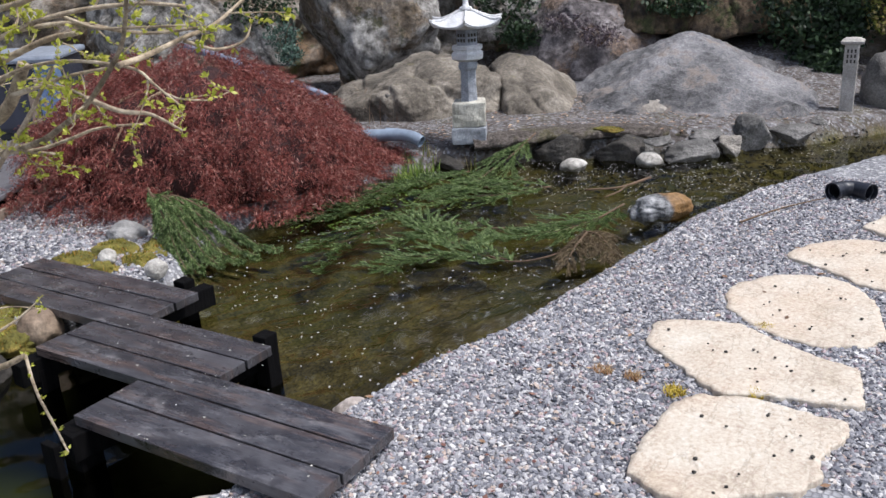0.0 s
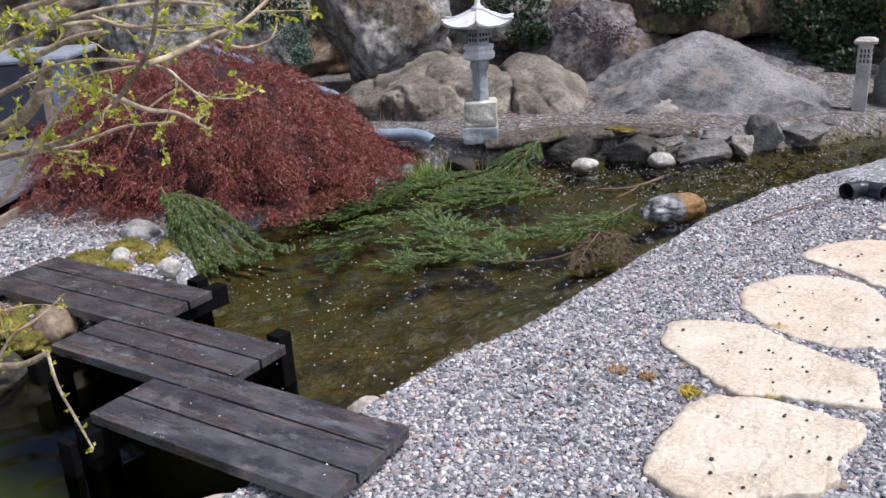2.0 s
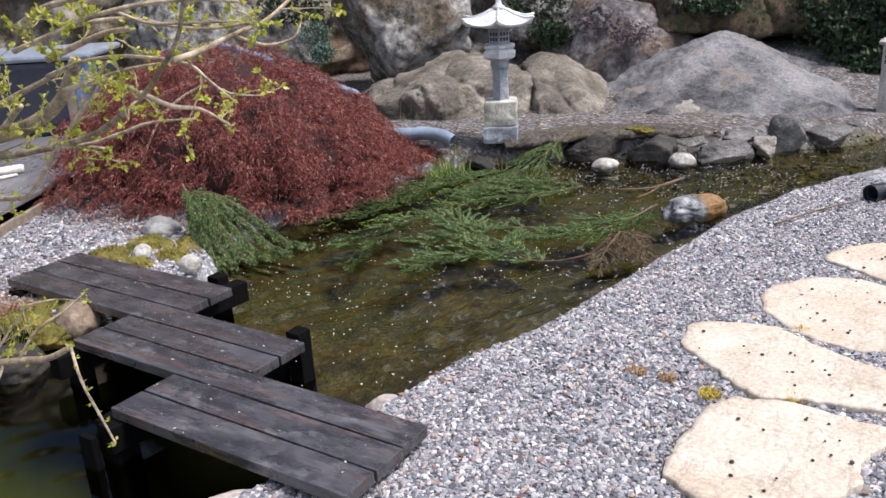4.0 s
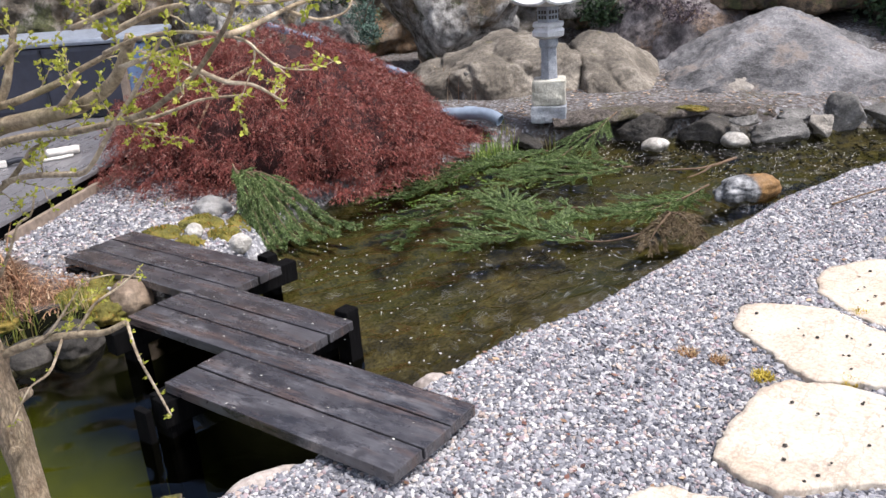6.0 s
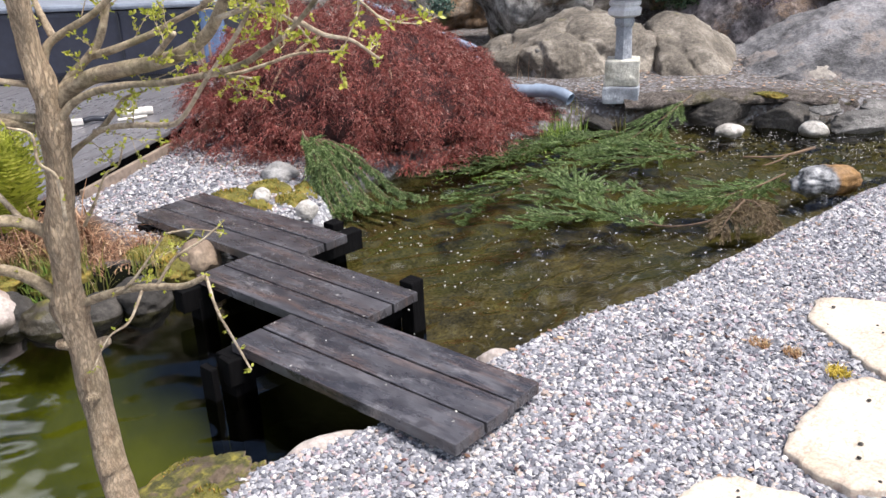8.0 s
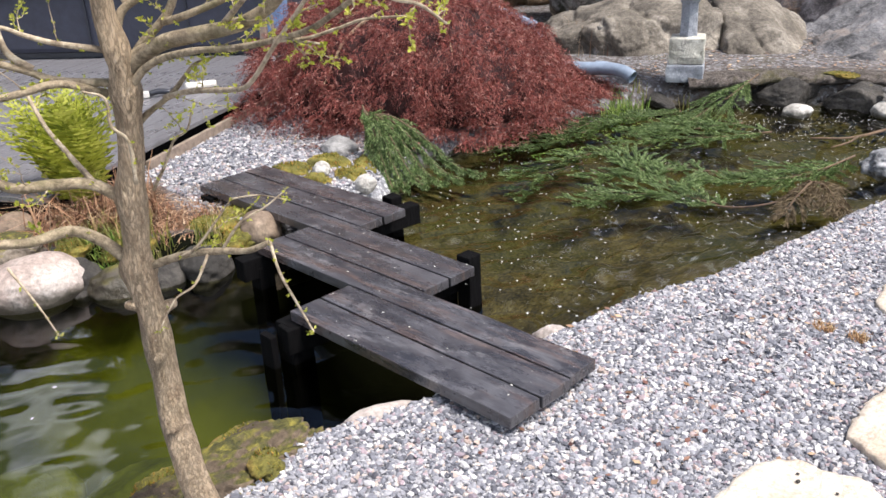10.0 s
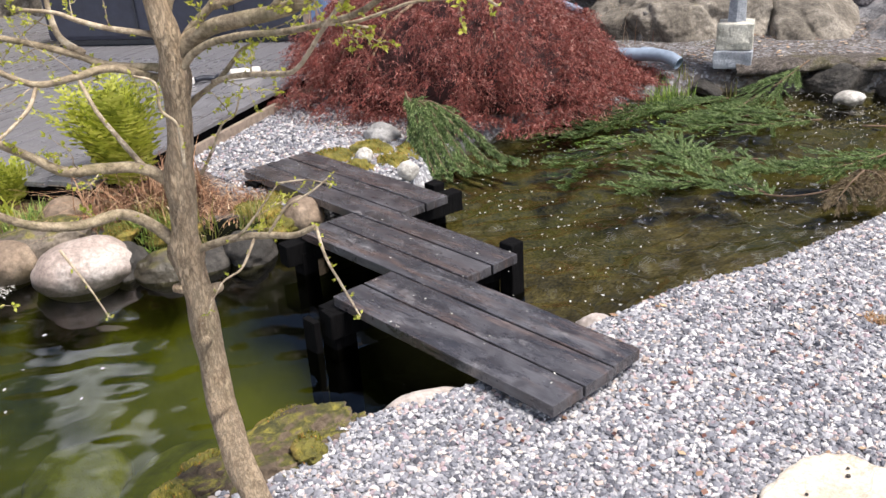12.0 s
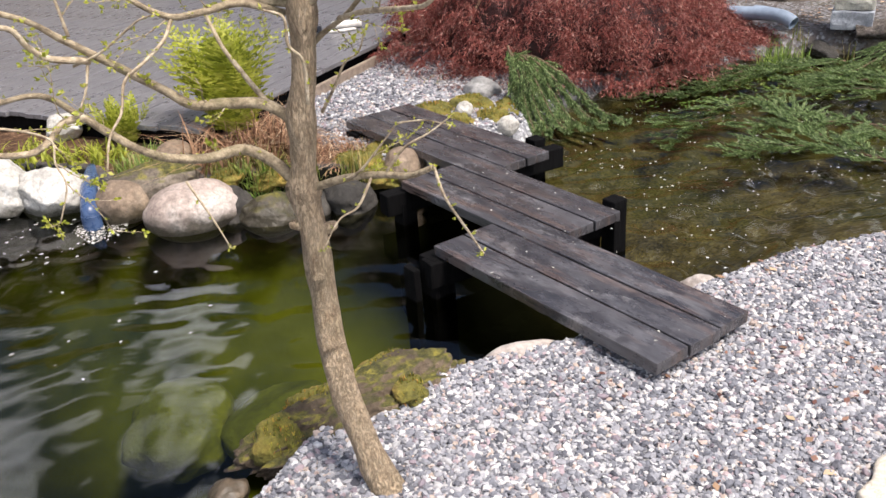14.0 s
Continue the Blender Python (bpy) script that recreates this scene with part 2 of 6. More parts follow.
stone_material("boulder_pink", (0.17, 0.12, 0.1), (0.35, 0.285, 0.245), (0.58, 0.53, 0.48), 0, 6, 0.8, 0.9, 0.5, -0.15)
stone_material("boulder_pale", (0.26, 0.22, 0.19), (0.44, 0.385, 0.345), (0.6, 0.54, 0.49), 0, 6, 0.85, 0.7, 0.5)
stone_material("boulder_white", (0.26, 0.245, 0.215), (0.45, 0.43, 0.39), (0.62, 0.6, 0.56), 0, 5, 0.85, 0.8, 1.0, -0.17)
stone_material("boulder_tan", (0.09, 0.065, 0.045), (0.2, 0.145, 0.1), (0.36, 0.28, 0.2), 0, 6, 0.8, 0.9, 0.6, -0.14)
stone_material("boulder_grey", (0.13, 0.13, 0.125), (0.25, 0.245, 0.235), (0.4, 0.39, 0.375), 0, 5)
stone_material("bank_grey", (0.05, 0.047, 0.044), (0.125, 0.12, 0.112), (0.25, 0.238, 0.222), -0.5, 8, 0.85, 0.9)
stone_material("bank_tan", (0.14, 0.125, 0.105), (0.27, 0.245, 0.21), (0.42, 0.39, 0.345), 0, 7, 0.85, 0.8)
stone_material("boulder_dark", (0.012, 0.011, 0.009), (0.034, 0.03, 0.025), (0.085, 0.076, 0.064), -0.3, 8, 0.8, 0.9)
m = Nodes("stained_stone")
side = m.n("ShaderNodeSeparateXYZ")
m.link(m.coord, side.inputs[0])
add = m.n("ShaderNodeMath")
add.operation = "MULTIPLY_ADD"
m.link(m.noise(9, 5), add.inputs[0])
add.inputs[1].default_value = 0.12
m.link(side.outputs["Y"], add.inputs[2])
col = m.mix(m.ramp(add.outputs[0], [(0.06, 0.0), (0.1, 1.0)]), m.ramp(m.noise(20, 5), [(0.3, (0.09, 0.045, 0.012)), (0.7, (0.3, 0.17, 0.06))]), m.ramp(m.noise(14, 6, 0.7), [(0.4, (0.04, 0.042, 0.046)), (0.54, (0.2, 0.205, 0.21)), (0.7, (0.44, 0.44, 0.44))]))
m.done(col, 0.6, m.bump(m.noise(30, 6), 0.5, 0.02))
stone_material("boulder_mossy", (0.05, 0.04, 0.03), (0.13, 0.105, 0.08), (0.28, 0.235, 0.18), 0.05, 7, 0.85, 0.9, 1.2, -0.12)
stone_material("moss_rock", (0.032, 0.022, 0.013), (0.1, 0.072, 0.046), (0.23, 0.175, 0.115), 0.03, 8, 0.85, 0.9, 1.3)
stone_material("rock_outcrop", (0.045, 0.039, 0.031), (0.15, 0.13, 0.103), (0.35, 0.315, 0.262), -0.35, 4.5, 0.9, 1.0, 1.4)
m = Nodes("rock_cliff")
big, mid, fine = m.noise(0.9, 6, 0.6), m.noise(3.2, 8, 0.7), m.noise(14, 8, 0.75)
col = m.ramp(mid, [(0.32, (0.03, 0.027, 0.021)), (0.45, (0.14, 0.118, 0.09)), (0.55, (0.29, 0.26, 0.22)), (0.68, (0.5, 0.47, 0.43))])
col = m.mix(m.ramp(big, [(0.5, 0.0), (0.62, 0.7)]), col, m.ramp(fine, [(0.35, (0.06, 0.034, 0.015)), (0.65, (0.28, 0.16, 0.075))]))
col = m.mix(m.ramp(m.noise(1.7, 7, 0.7), [(0.53, 0.0), (0.6, 0.85)]), col, m.ramp(fine, [(0.3, (0.015, 0.024, 0.006)), (0.7, (0.1, 0.115, 0.03))]))
col = m.mix(0.5, col, m.ramp(fine, [(0.3, 0.2), (0.7, 0.8)]), "OVERLAY")
m.done(col, 0.9, m.bump(fine, 0.8, 0.03, m.bump(mid, 0.9, 0.12)))
m = Nodes("lichen_rock").world_coord()
big, mid, fine = m.noise(1.6, 6, 0.62), m.noise(5, 8, 0.72), m.noise(24, 8, 0.78)
col = m.ramp(mid, [(0.36, (0.035, 0.032, 0.028)), (0.45, (0.17, 0.16, 0.145)), (0.54, (0.36, 0.345, 0.32)), (0.66, (0.58, 0.565, 0.53))])
col = m.mix(m.ramp(big, [(0.52, 0.0), (0.58, 0.75)]), col, m.ramp(fine, [(0.35, (0.07, 0.05, 0.03)), (0.65, (0.27, 0.2, 0.125))]))
col = m.mix(m.ramp(m.noise(2.7, 8, 0.75), [(0.56, 0.0), (0.61, 0.85)]), col, m.ramp(fine, [(0.3, (0.012, 0.016, 0.006)), (0.7, (0.09, 0.085, 0.03))]))
col = m.mix(0.6, col, m.ramp(fine, [(0.3, 0.15), (0.7, 0.85)]), "OVERLAY")
m.done(col, 0.92, m.bump(fine, 0.9, 0.025, m.bump(mid, 0.9, 0.07)))
m = Nodes("ochre_rock").world_coord()
mid, fine = m.noise(3.5, 8, 0.75), m.noise(20, 8, 0.78)
col = m.ramp(mid, [(0.36, (0.012, 0.01, 0.007)), (0.48, (0.07, 0.05, 0.03)), (0.58, (0.15, 0.105, 0.062)), (0.7, (0.28, 0.23, 0.17))])
col = m.mix(m.ramp(m.noise(2.6, 7, 0.7), [(0.52, 0.0), (0.6, 0.85)]), col, m.ramp(fine, [(0.35, (0.014, 0.02, 0.006)), (0.65, (0.07, 0.085, 0.022))]))
col = m.mix(0.6, col, m.ramp(fine, [(0.3, 0.15), (0.7, 0.85)]), "OVERLAY")
m.done(col, 0.92, m.bump(fine, 0.9, 0.025, m.bump(mid, 0.9, 0.07)))
m = Nodes("purple_rock").world_coord()
mid, fine = m.noise(4, 8, 0.72), m.noise(22, 8, 0.78)
col = m.ramp(mid, [(0.36, (0.03, 0.026, 0.025)), (0.46, (0.11, 0.096, 0.096)), (0.56, (0.22, 0.197, 0.197)), (0.68, (0.34, 0.315, 0.31))])
col = m.mix(m.ramp(m.noise(2.1, 7, 0.7), [(0.54, 0.0), (0.6, 0.7)]), col, m.ramp(fine, [(0.35, (0.05, 0.03, 0.02)), (0.65, (0.24, 0.16, 0.1))]))
col = m.mix(0.6, col, m.ramp(fine, [(0.3, 0.15), (0.7, 0.85)]), "OVERLAY")
m.done(col, 0.92, m.bump(fine, 0.9, 0.025, m.bump(mid, 0.9, 0.07)))
stone_material("granite", (0.46, 0.47, 0.48), (0.62, 0.625, 0.63), (0.74, 0.74, 0.735), 0, 9, 0.8)
stone_material("granite_base", (0.33, 0.31, 0.25), (0.52, 0.5, 0.43), (0.7, 0.68, 0.6), 0, 9, 0.85)
stone_material("granite_blue", (0.2, 0.21, 0.23), (0.31, 0.33, 0.36), (0.43, 0.45, 0.48), 0, 9, 0.85)
stone_material("concrete_post", (0.27, 0.25, 0.225), (0.42, 0.395, 0.36), (0.55, 0.52, 0.48), 0, 8)
stone_material("algae_rock", (0.04, 0.05, 0.003), (0.1, 0.115, 0.007), (0.2, 0.215, 0.018), 0, 5, 0.9)
stone_material("moss_cushion", (0.05, 0.05, 0.01), (0.16, 0.14, 0.025), (0.34, 0.22, 0.05), 0, 12, 0.95, 0.9)
plain_material("black_plastic", (0.018, 0.02, 0.028), 0.38)
plain_material("grey_pipe_plastic", (0.21, 0.26, 0.33), 0.5)
plain_material("blue_pipe_plastic", (0.045, 0.08, 0.17), 0.3)
plain_material("hose_plastic", (0.2, 0.23, 0.3), 0.55)
plain_material("white_tube", (0.62, 0.59, 0.54), 0.55)
plain_material("raw_wood", (0.23, 0.18, 0.14), 0.75, 0, 0.35, 20)
plain_material("dark_tub_panel", (0.025, 0.028, 0.045), 0.45)
plain_material("pale_tub_lid", (0.24, 0.27, 0.32), 0.4)
plain_material("blue_panel", (0.13, 0.2, 0.34), 0.5)
plain_material("needle_twig", (0.13, 0.085, 0.05), 0.85, 0, 0.4, 30)

m = Nodes("bark")
ridge = m.noise(30, 8, 0.7, (2.5, 2.5, 0.6))
col = m.ramp(ridge, [(0.3, (0.4, 0.27, 0.165)), (0.46, (0.6, 0.45, 0.29)), (0.7, (0.76, 0.6, 0.41))])
col = m.mix(m.ramp(m.noise(5, 5), [(0.55, 0.0), (0.7, 0.3)]), col, (0.2, 0.18, 0.08))
crack = m.noise(125, 5, 0.6, (1.0, 1.0, 0.24))
gap = m.ramp(crack, [(0.42, 1.0), (0.49, 0.0), (0.53, 0.15), (0.58, 1.0)])
col = m.mix(gap, m.mix(0.45, col, (0.09, 0.055, 0.032)), col)
col = m.mix(m.ramp(m.noise(110, 6, 0.75, (1.0, 1.0, 0.35)), [(0.58, 0.0), (0.66, 0.5)]), col, (0.72, 0.6, 0.45))
m.done(col, 0.9, m.bump(gap, 0.9, 0.006, m.bump(ridge, 1.0, 0.02)))
m = Nodes("pale_bark")
ridge = m.noise(34, 7, 0.75)
m.done(m.ramp(ridge, [(0.32, (0.11, 0.08, 0.05)), (0.48, (0.34, 0.265, 0.175)), (0.7, (0.66, 0.57, 0.42))]), 0.85, m.bump(ridge, 0.8, 0.006))
m = Nodes("limb_bark")
ridge = m.noise(45, 7, 0.75)
col = m.ramp(ridge, [(0.32, (0.075, 0.055, 0.034)), (0.48, (0.25, 0.195, 0.125)), (0.7, (0.52, 0.43, 0.29))])
col = m.mix(m.ramp(m.noise(9, 6, 0.7), [(0.52, 0.0), (0.64, 0.5)]), col, (0.12, 0.11, 0.04))
m.done(col, 0.88, m.bump(ridge, 0.9, 0.006))
m = Nodes("deck_board")
grain = m.noise(7, 8, 0.65, (1, 14, 14))
col = m.ramp(grain, [(0.3, (0.075, 0.073, 0.078)), (0.6, (0.19, 0.186, 0.198)), (0.78, (0.36, 0.355, 0.37))])
col = m.mix(m.ramp(m.noise(1.3, 7, 0.7, (1, 4, 1)), [(0.5, 0.0), (0.64, 0.6)]), col, (0.07, 0.062, 0.06))
m.done(col, m.ramp(m.noise(5, 4), [(0.3, 0.22), (0.7, 0.42)]), m.bump(grain, 0.4, 0.004), Specular_IOR_Level=0.8)
leaf_material("maple_leaf", [(0.0, (0.065, 0.015, 0.013)), (0.4, (0.21, 0.044, 0.034)), (0.75, (0.41, 0.105, 0.08)), (0.93, (0.58, 0.27, 0.21)), (1.0, (0.7, 0.46, 0.38))], 0.5, 0.28, 13.0, 0.22)
leaf_material("spruce_needle", [(0.0, (0.025, 0.045, 0.012)), (0.4, (0.065, 0.115, 0.024)), (0.75, (0.16, 0.25, 0.065)), (1.0, (0.45, 0.55, 0.25))], 0.6, 0.25)
leaf_material("spruce_brown", [(0.0, (0.06, 0.04, 0.02)), (0.5, (0.14, 0.1, 0.05)), (1.0, (0.24, 0.18, 0.1))], 0.7, 0.1)
leaf_material("fern_leaf", [(0.0, (0.17, 0.21, 0.02)), (0.5, (0.44, 0.48, 0.05)), (1.0, (0.66, 0.66, 0.13))], 0.5, 0.45, 9.0, 0.5)
leaf_material("iris_leaf", [(0.0, (0.08, 0.15, 0.02)), (0.5, (0.2, 0.33, 0.05)), (1.0, (0.42, 0.52, 0.13))], 0.5, 0.35)
leaf_material("young_leaf", [(0.0, (0.3, 0.35, 0.03)), (0.5, (0.5, 0.53, 0.06)), (1.0, (0.68, 0.64, 0.15))], 0.5, 0.45)
leaf_material("ivy_leaf", [(0.0, (0.008, 0.018, 0.008)), (0.5, (0.022, 0.048, 0.018)), (1.0, (0.06, 0.11, 0.04))], 0.65, 0.15)
leaf_material("juniper_leaf", [(0.0, (0.03, 0.07, 0.05)), (0.5, (0.07, 0.13, 0.1)), (1.0, (0.14, 0.22, 0.17))], 0.6, 0.15)
leaf_material("heather_leaf", [(0.0, (0.05, 0.04, 0.05)), (0.5, (0.12, 0.09, 0.11)), (1.0, (0.2, 0.16, 0.17))], 0.7, 0.15)
leaf_material("grass_blade", [(0.0, (0.1, 0.13, 0.02)), (0.5, (0.22, 0.24, 0.04)), (0.8, (0.4, 0.33, 0.1)), (1.0, (0.5, 0.4, 0.2))], 0.6, 0.3)
leaf_material("dry_stalk", [(0.0, (0.12, 0.06, 0.035)), (0.5, (0.34, 0.21, 0.125)), (1.0, (0.6, 0.46, 0.3))], 0.8, 0.1)
leaf_material("dead_frond", [(0.0, (0.09, 0.04, 0.022)), (0.5, (0.3, 0.15, 0.08)), (0.85, (0.5, 0.31, 0.18)), (1.0, (0.62, 0.5, 0.34))], 0.8, 0.1)
leaf_material("moss_tuft", [(0.0, (0.07, 0.085, 0.012)), (0.45, (0.21, 0.21, 0.028)), (0.75, (0.38, 0.3, 0.045)), (1.0, (0.45, 0.2, 0.05))], 0.9, 0.2)
leaf_material("maple_litter", [(0.0, (0.05, 0.02, 0.015)), (0.5, (0.16, 0.065, 0.05)), (1.0, (0.34, 0.2, 0.14))], 0.7, 0.1)
leaf_material("petal", [(0.0, (0.5, 0.48, 0.42)), (1.0, (0.82, 0.8, 0.74))], 0.7, 0.2)


# ---------------------------------------------------------------- building helpers
def mesh_from(name, verts, faces, mat, smooth=True):
    me = bpy.data.meshes.new(name)
    if isinstance(verts, np.ndarray):
        faces = np.asarray(faces)
        k = faces.shape[1]
        me.vertices.add(len(verts))
        me.vertices.foreach_set("co", verts.astype(np.float32).ravel())
        me.loops.add(faces.size)
        me.loops.foreach_set("vertex_index", faces.astype(np.int32).ravel())
        me.polygons.add(len(faces))
        me.polygons.foreach_set("loop_start", np.arange(0, faces.size, k, dtype=np.int32))
        me.update(calc_edges=True)
    else:
        me.from_pydata(verts, [], faces)
    me.materials.append(MATS[mat])
    me.polygons.foreach_set("use_smooth", [smooth] * len(me.polygons))
    me.validate()
    return me


def part(name, bm, mat, parent=None, label="", smooth=False, m=None):
    """Links a bmesh, or a mesh, as one object, under a thing or a part of one."""
    if isinstance(bm, bmesh.types.BMesh):
        me = bpy.data.meshes.new(name)
        bmesh.ops.recalc_face_normals(bm, faces=bm.faces)
        bm.to_mesh(me)
        bm.free()
        me.materials.append(MATS[mat])
        me.polygons.foreach_set("use_smooth", [smooth] * len(me.polygons))
    else:
        me = bm
    ob = new(name, me)
    if m is not None:
        ob.matrix_basis = m
    ob.parent = parent
    return tagged(ob, label)


def thing(name, label, category, at=(0, 0, 0), turn=0.0, group="", kind=""):
    ob = new(name)
    ob.matrix_basis = pose(*at, 0, 0, turn)
    ob.empty_display_size = 0.1
    return tagged(ob, label, category, group, kind)


def box(lo, hi, bevel=0.006, rough=0.0, cuts=0, seed=0):
    bm = bmesh.new()
    bmesh.ops.create_cube(bm, size=1)
    lo, hi = Vector(lo), Vector(hi)
    for v in bm.verts:
        v.co = Vector([(lo[i] + hi[i]) / 2 + v.co[i] * (hi[i] - lo[i]) for i in range(3)])
    if bevel:
        bmesh.ops.bevel(bm, geom=bm.edges[:], offset=bevel, segments=2, affect="EDGES", profile=0.6)
    if cuts:
        bmesh.ops.subdivide_edges(bm, edges=bm.edges[:], cuts=cuts, use_grid_fill=True)
    if rough:
        for v in bm.verts:
            v.co += noise.noise_vector(v.co * 9 + Vector((seed, seed, 0))) * rough
    return bm


def lathe(profile, sides=24, wobble=0.0, turn=0.0):
    """A turned or many-sided body from (radius, height) pairs."""
    bm = bmesh.new()
    rings = []
    for r, z in profile:
        rings.append([bm.verts.new((r * math.cos(turn + 2 * math.pi * i / sides), r * math.sin(turn + 2 * math.pi * i / sides), z)) for i in range(sides)])
    for a, b in zip(rings, rings[1:]):
        for i in range(sides):
            bm.faces.new((a[i], a[(i + 1) % sides], b[(i + 1) % sides], b[i]))
    bm.faces.new(rings[0])
    bm.faces.new(rings[-1])
    if wobble:
        for v in bm.verts:
            v.co += noise.noise_vector(v.co * 7) * wobble
    return bm


def smooth_line(points, steps=6):
    """A smooth run of points through the given ones."""
    pts = [Vector(p) for p in points]
    pts = [pts[0] * 2 - pts[1], *pts, pts[-1] * 2 - pts[-2]]
    out = []
    for i in range(1, len(pts) - 2):
        p0, p1, p2, p3 = pts[i - 1 : i + 3]
        for k in range(steps):
            t = k / steps
            out.append(0.5 * (2 * p1 + (p2 - p0) * t + (2 * p0 - 5 * p1 + 4 * p2 - p3) * t * t + (3 * p1 - p0 - 3 * p2 + p3) * t**3))
    return out + [pts[-2]]


def tube(points, radii, sides=8, knobs=0.0, bm=None):
    """A bent round bar along the points, with a radius at each."""
    bm = bm or bmesh.new()
    prev, side = None, None
    n = len(points)
    for i, p in enumerate(points):
        d = (points[min(i + 1, n - 1)] - points[max(i - 1, 0)]).normalized()
        side = (side or d.orthogonal()).copy()
        side = (side - d * side.dot(d)).normalized()
        up = d.cross(side)
        ring = []
        for k in range(sides):
            a = 2 * math.pi * k / sides
            r = radii[i] * (1 + (knobs * noise.noise(p * 14 + Vector((k * 1.7, 0, 0))) if knobs else 0))
            ring.append(bm.verts.new(p + (side * math.cos(a) + up * math.sin(a)) * r))
        if prev:
            for k in range(sides):
                bm.faces.new((prev[k], prev[(k + 1) % sides], ring[(k + 1) % sides], ring[k]))
        else:
            bm.faces.new(ring[::-1])
        prev = ring
    bm.faces.new(prev)
    return bm


def rock_mesh(name, mat, size, seed, detail=4, lumps=0.28, grit=0.05, flat=0.0, facet=0.0, planes=0):
    """A weathered stone of the given half sizes; planes: broken faces that cut it."""
    pick = random.Random(seed * 7 + 1)
    cuts = []
    for _ in range(planes):
        d = Vector((pick.gauss(0, 1), pick.gauss(0, 1), pick.gauss(0, 0.8))).normalized()
        cuts.append((d, pick.uniform(0.62, 0.95)))
    bm = bmesh.new()
    bmesh.ops.create_icosphere(bm, subdivisions=detail, radius=1)
    off = Vector((seed * 13.7, seed * 7.1, seed * 3.3))
    for v in bm.verts:
        p = v.co.copy()
        r = 1 + lumps * noise.noise(p * 1.1 + off) + lumps * 0.5 * noise.noise(p * 2.4 + off) + grit * noise.fractal(p * 5 + off, 0.8, 2.1, 4)
        if facet:
            c = noise.voronoi(p * 1.3 + off)
            r -= facet * (c[0][1] - c[0][0] < 0.12) * 0.5 + facet * (c[0][0] - 0.4)
        if cuts:
            edge = 1.25
            for d, far in cuts:
                c = d.dot(p)
                if c > 0.05:
                    edge = min(edge, far / c)
            r = edge * (1 + 0.35 * (r - 1))
        q = p * r
        if flat:
            q.z = q.z if q.z < flat else flat + (q.z - flat) * 0.25
        v.co = Vector((q.x * size[0], q.y * size[1], q.z * size[2]))
    me = bpy.data.meshes.new(name)
    bm.to_mesh(me)
    bm.free()
    me.materials.append(MATS[mat])
    me.polygons.foreach_set("use_smooth", [True] * len(me.polygons))
    return me


def rock(name, mat, at, size, seed, label, category="rock", turn=0.0, group="", tilt=(0, 0), **more):
    ob = new(name, rock_mesh(name, mat, size, seed, **more))
    ob.matrix_basis = pose(*at, tilt[0], tilt[1], turn)
    return tagged(ob, label, category, group)


def leaf_cloud(name, centres, along, across, mat, smooth=False):
    """Small lens-shaped leaves, four corners each: numpy arrays of centres and half axes."""
    n = len(centres)
    v = np.empty((n, 4, 3))
    v[:, 0], v[:, 2] = centres - along, centres + along
    v[:, 1], v[:, 3] = centres + across, centres - across
    f = np.arange(n * 4).reshape(n, 4)
    return mesh_from(name, v.reshape(-1, 3), f, mat, smooth)


def unit(rng, n):
    d = rng.normal(size=(n, 3))
    return d / np.linalg.norm(d, axis=1, keepdims=True)


# ---------------------------------------------------------------- ground and water
WATER = -0.21
POND = [(-4.6, 0.9), (-2.75, 0.35), (-2.1, 0.46), (-1.83, 0.6), (-1.57, 0.62), (-1.41, 0.58), (-1.25, 0.52), (-0.99, 0.44), (-0.6, 0.42), (-0.32, 0.37),
        (0.08, 0.28), (0.45, 0.2), (0.9, 0.13), (1.34, 0.05), (1.72, 0.0), (2.28, -0.11), (2.87, -0.27), (3.5, -0.54), (4.15, -0.87), (5.6, -1.75),
        (5.9, -1.2), (5.1, -0.6), (4.65, -0.2), (4.3, 0.15), (4.05, 0.55), (3.9, 1.0), (3.68, 1.4), (3.42, 1.75), (3.18, 2.12), (2.8, 2.35), (1.9, 2.5),
        (1.2, 2.55), (0.6, 2.3), (0.25, 2.1), (-0.35, 2.05), (-0.74, 2.12), (-1.1, 2.36), (-1.36, 2.56), (-1.7, 2.88), (-1.92, 3.26), (-2.2, 3.75), (-4.6, 4.8)]


def pond_distance(x, y):
    """Distance from the pond's edge, positive outside, for arrays."""
    best = np.full(x.shape, 1e9)
    inside = np.zeros(x.shape, bool)
    for (ax, ay), (bx, by) in zip(POND, POND[1:] + POND[:1]):
        dx, dy = bx - ax, by - ay
        t = np.clip(((x - ax) * dx + (y - ay) * dy) / (dx * dx + dy * dy), 0, 1)
        best = np.minimum(best, np.hypot(x - ax - t * dx, y - ay - t * dy))
        cross = (ay > y) != (by > y)
        inside ^= cross & (x < (bx - ax) * (y - ay) / (by - ay + 1e-12) + ax)
    return np.where(inside, -best, best)


def soft_step(v, a, b):
    t = np.clip((v - a) / (b - a), 0, 1)
    return t * t * (3 - 2 * t)


def wavy(x, y, f, s=0.0):
    return (np.sin(f * x + 1.3 * np.sin(0.7 * f * y + s)) + np.sin(f * 1.31 * y + 1.7 * np.sin(0.6 * f * x + 2 * s)) + np.sin(f * 0.8 * (x + y) + s)) / 3


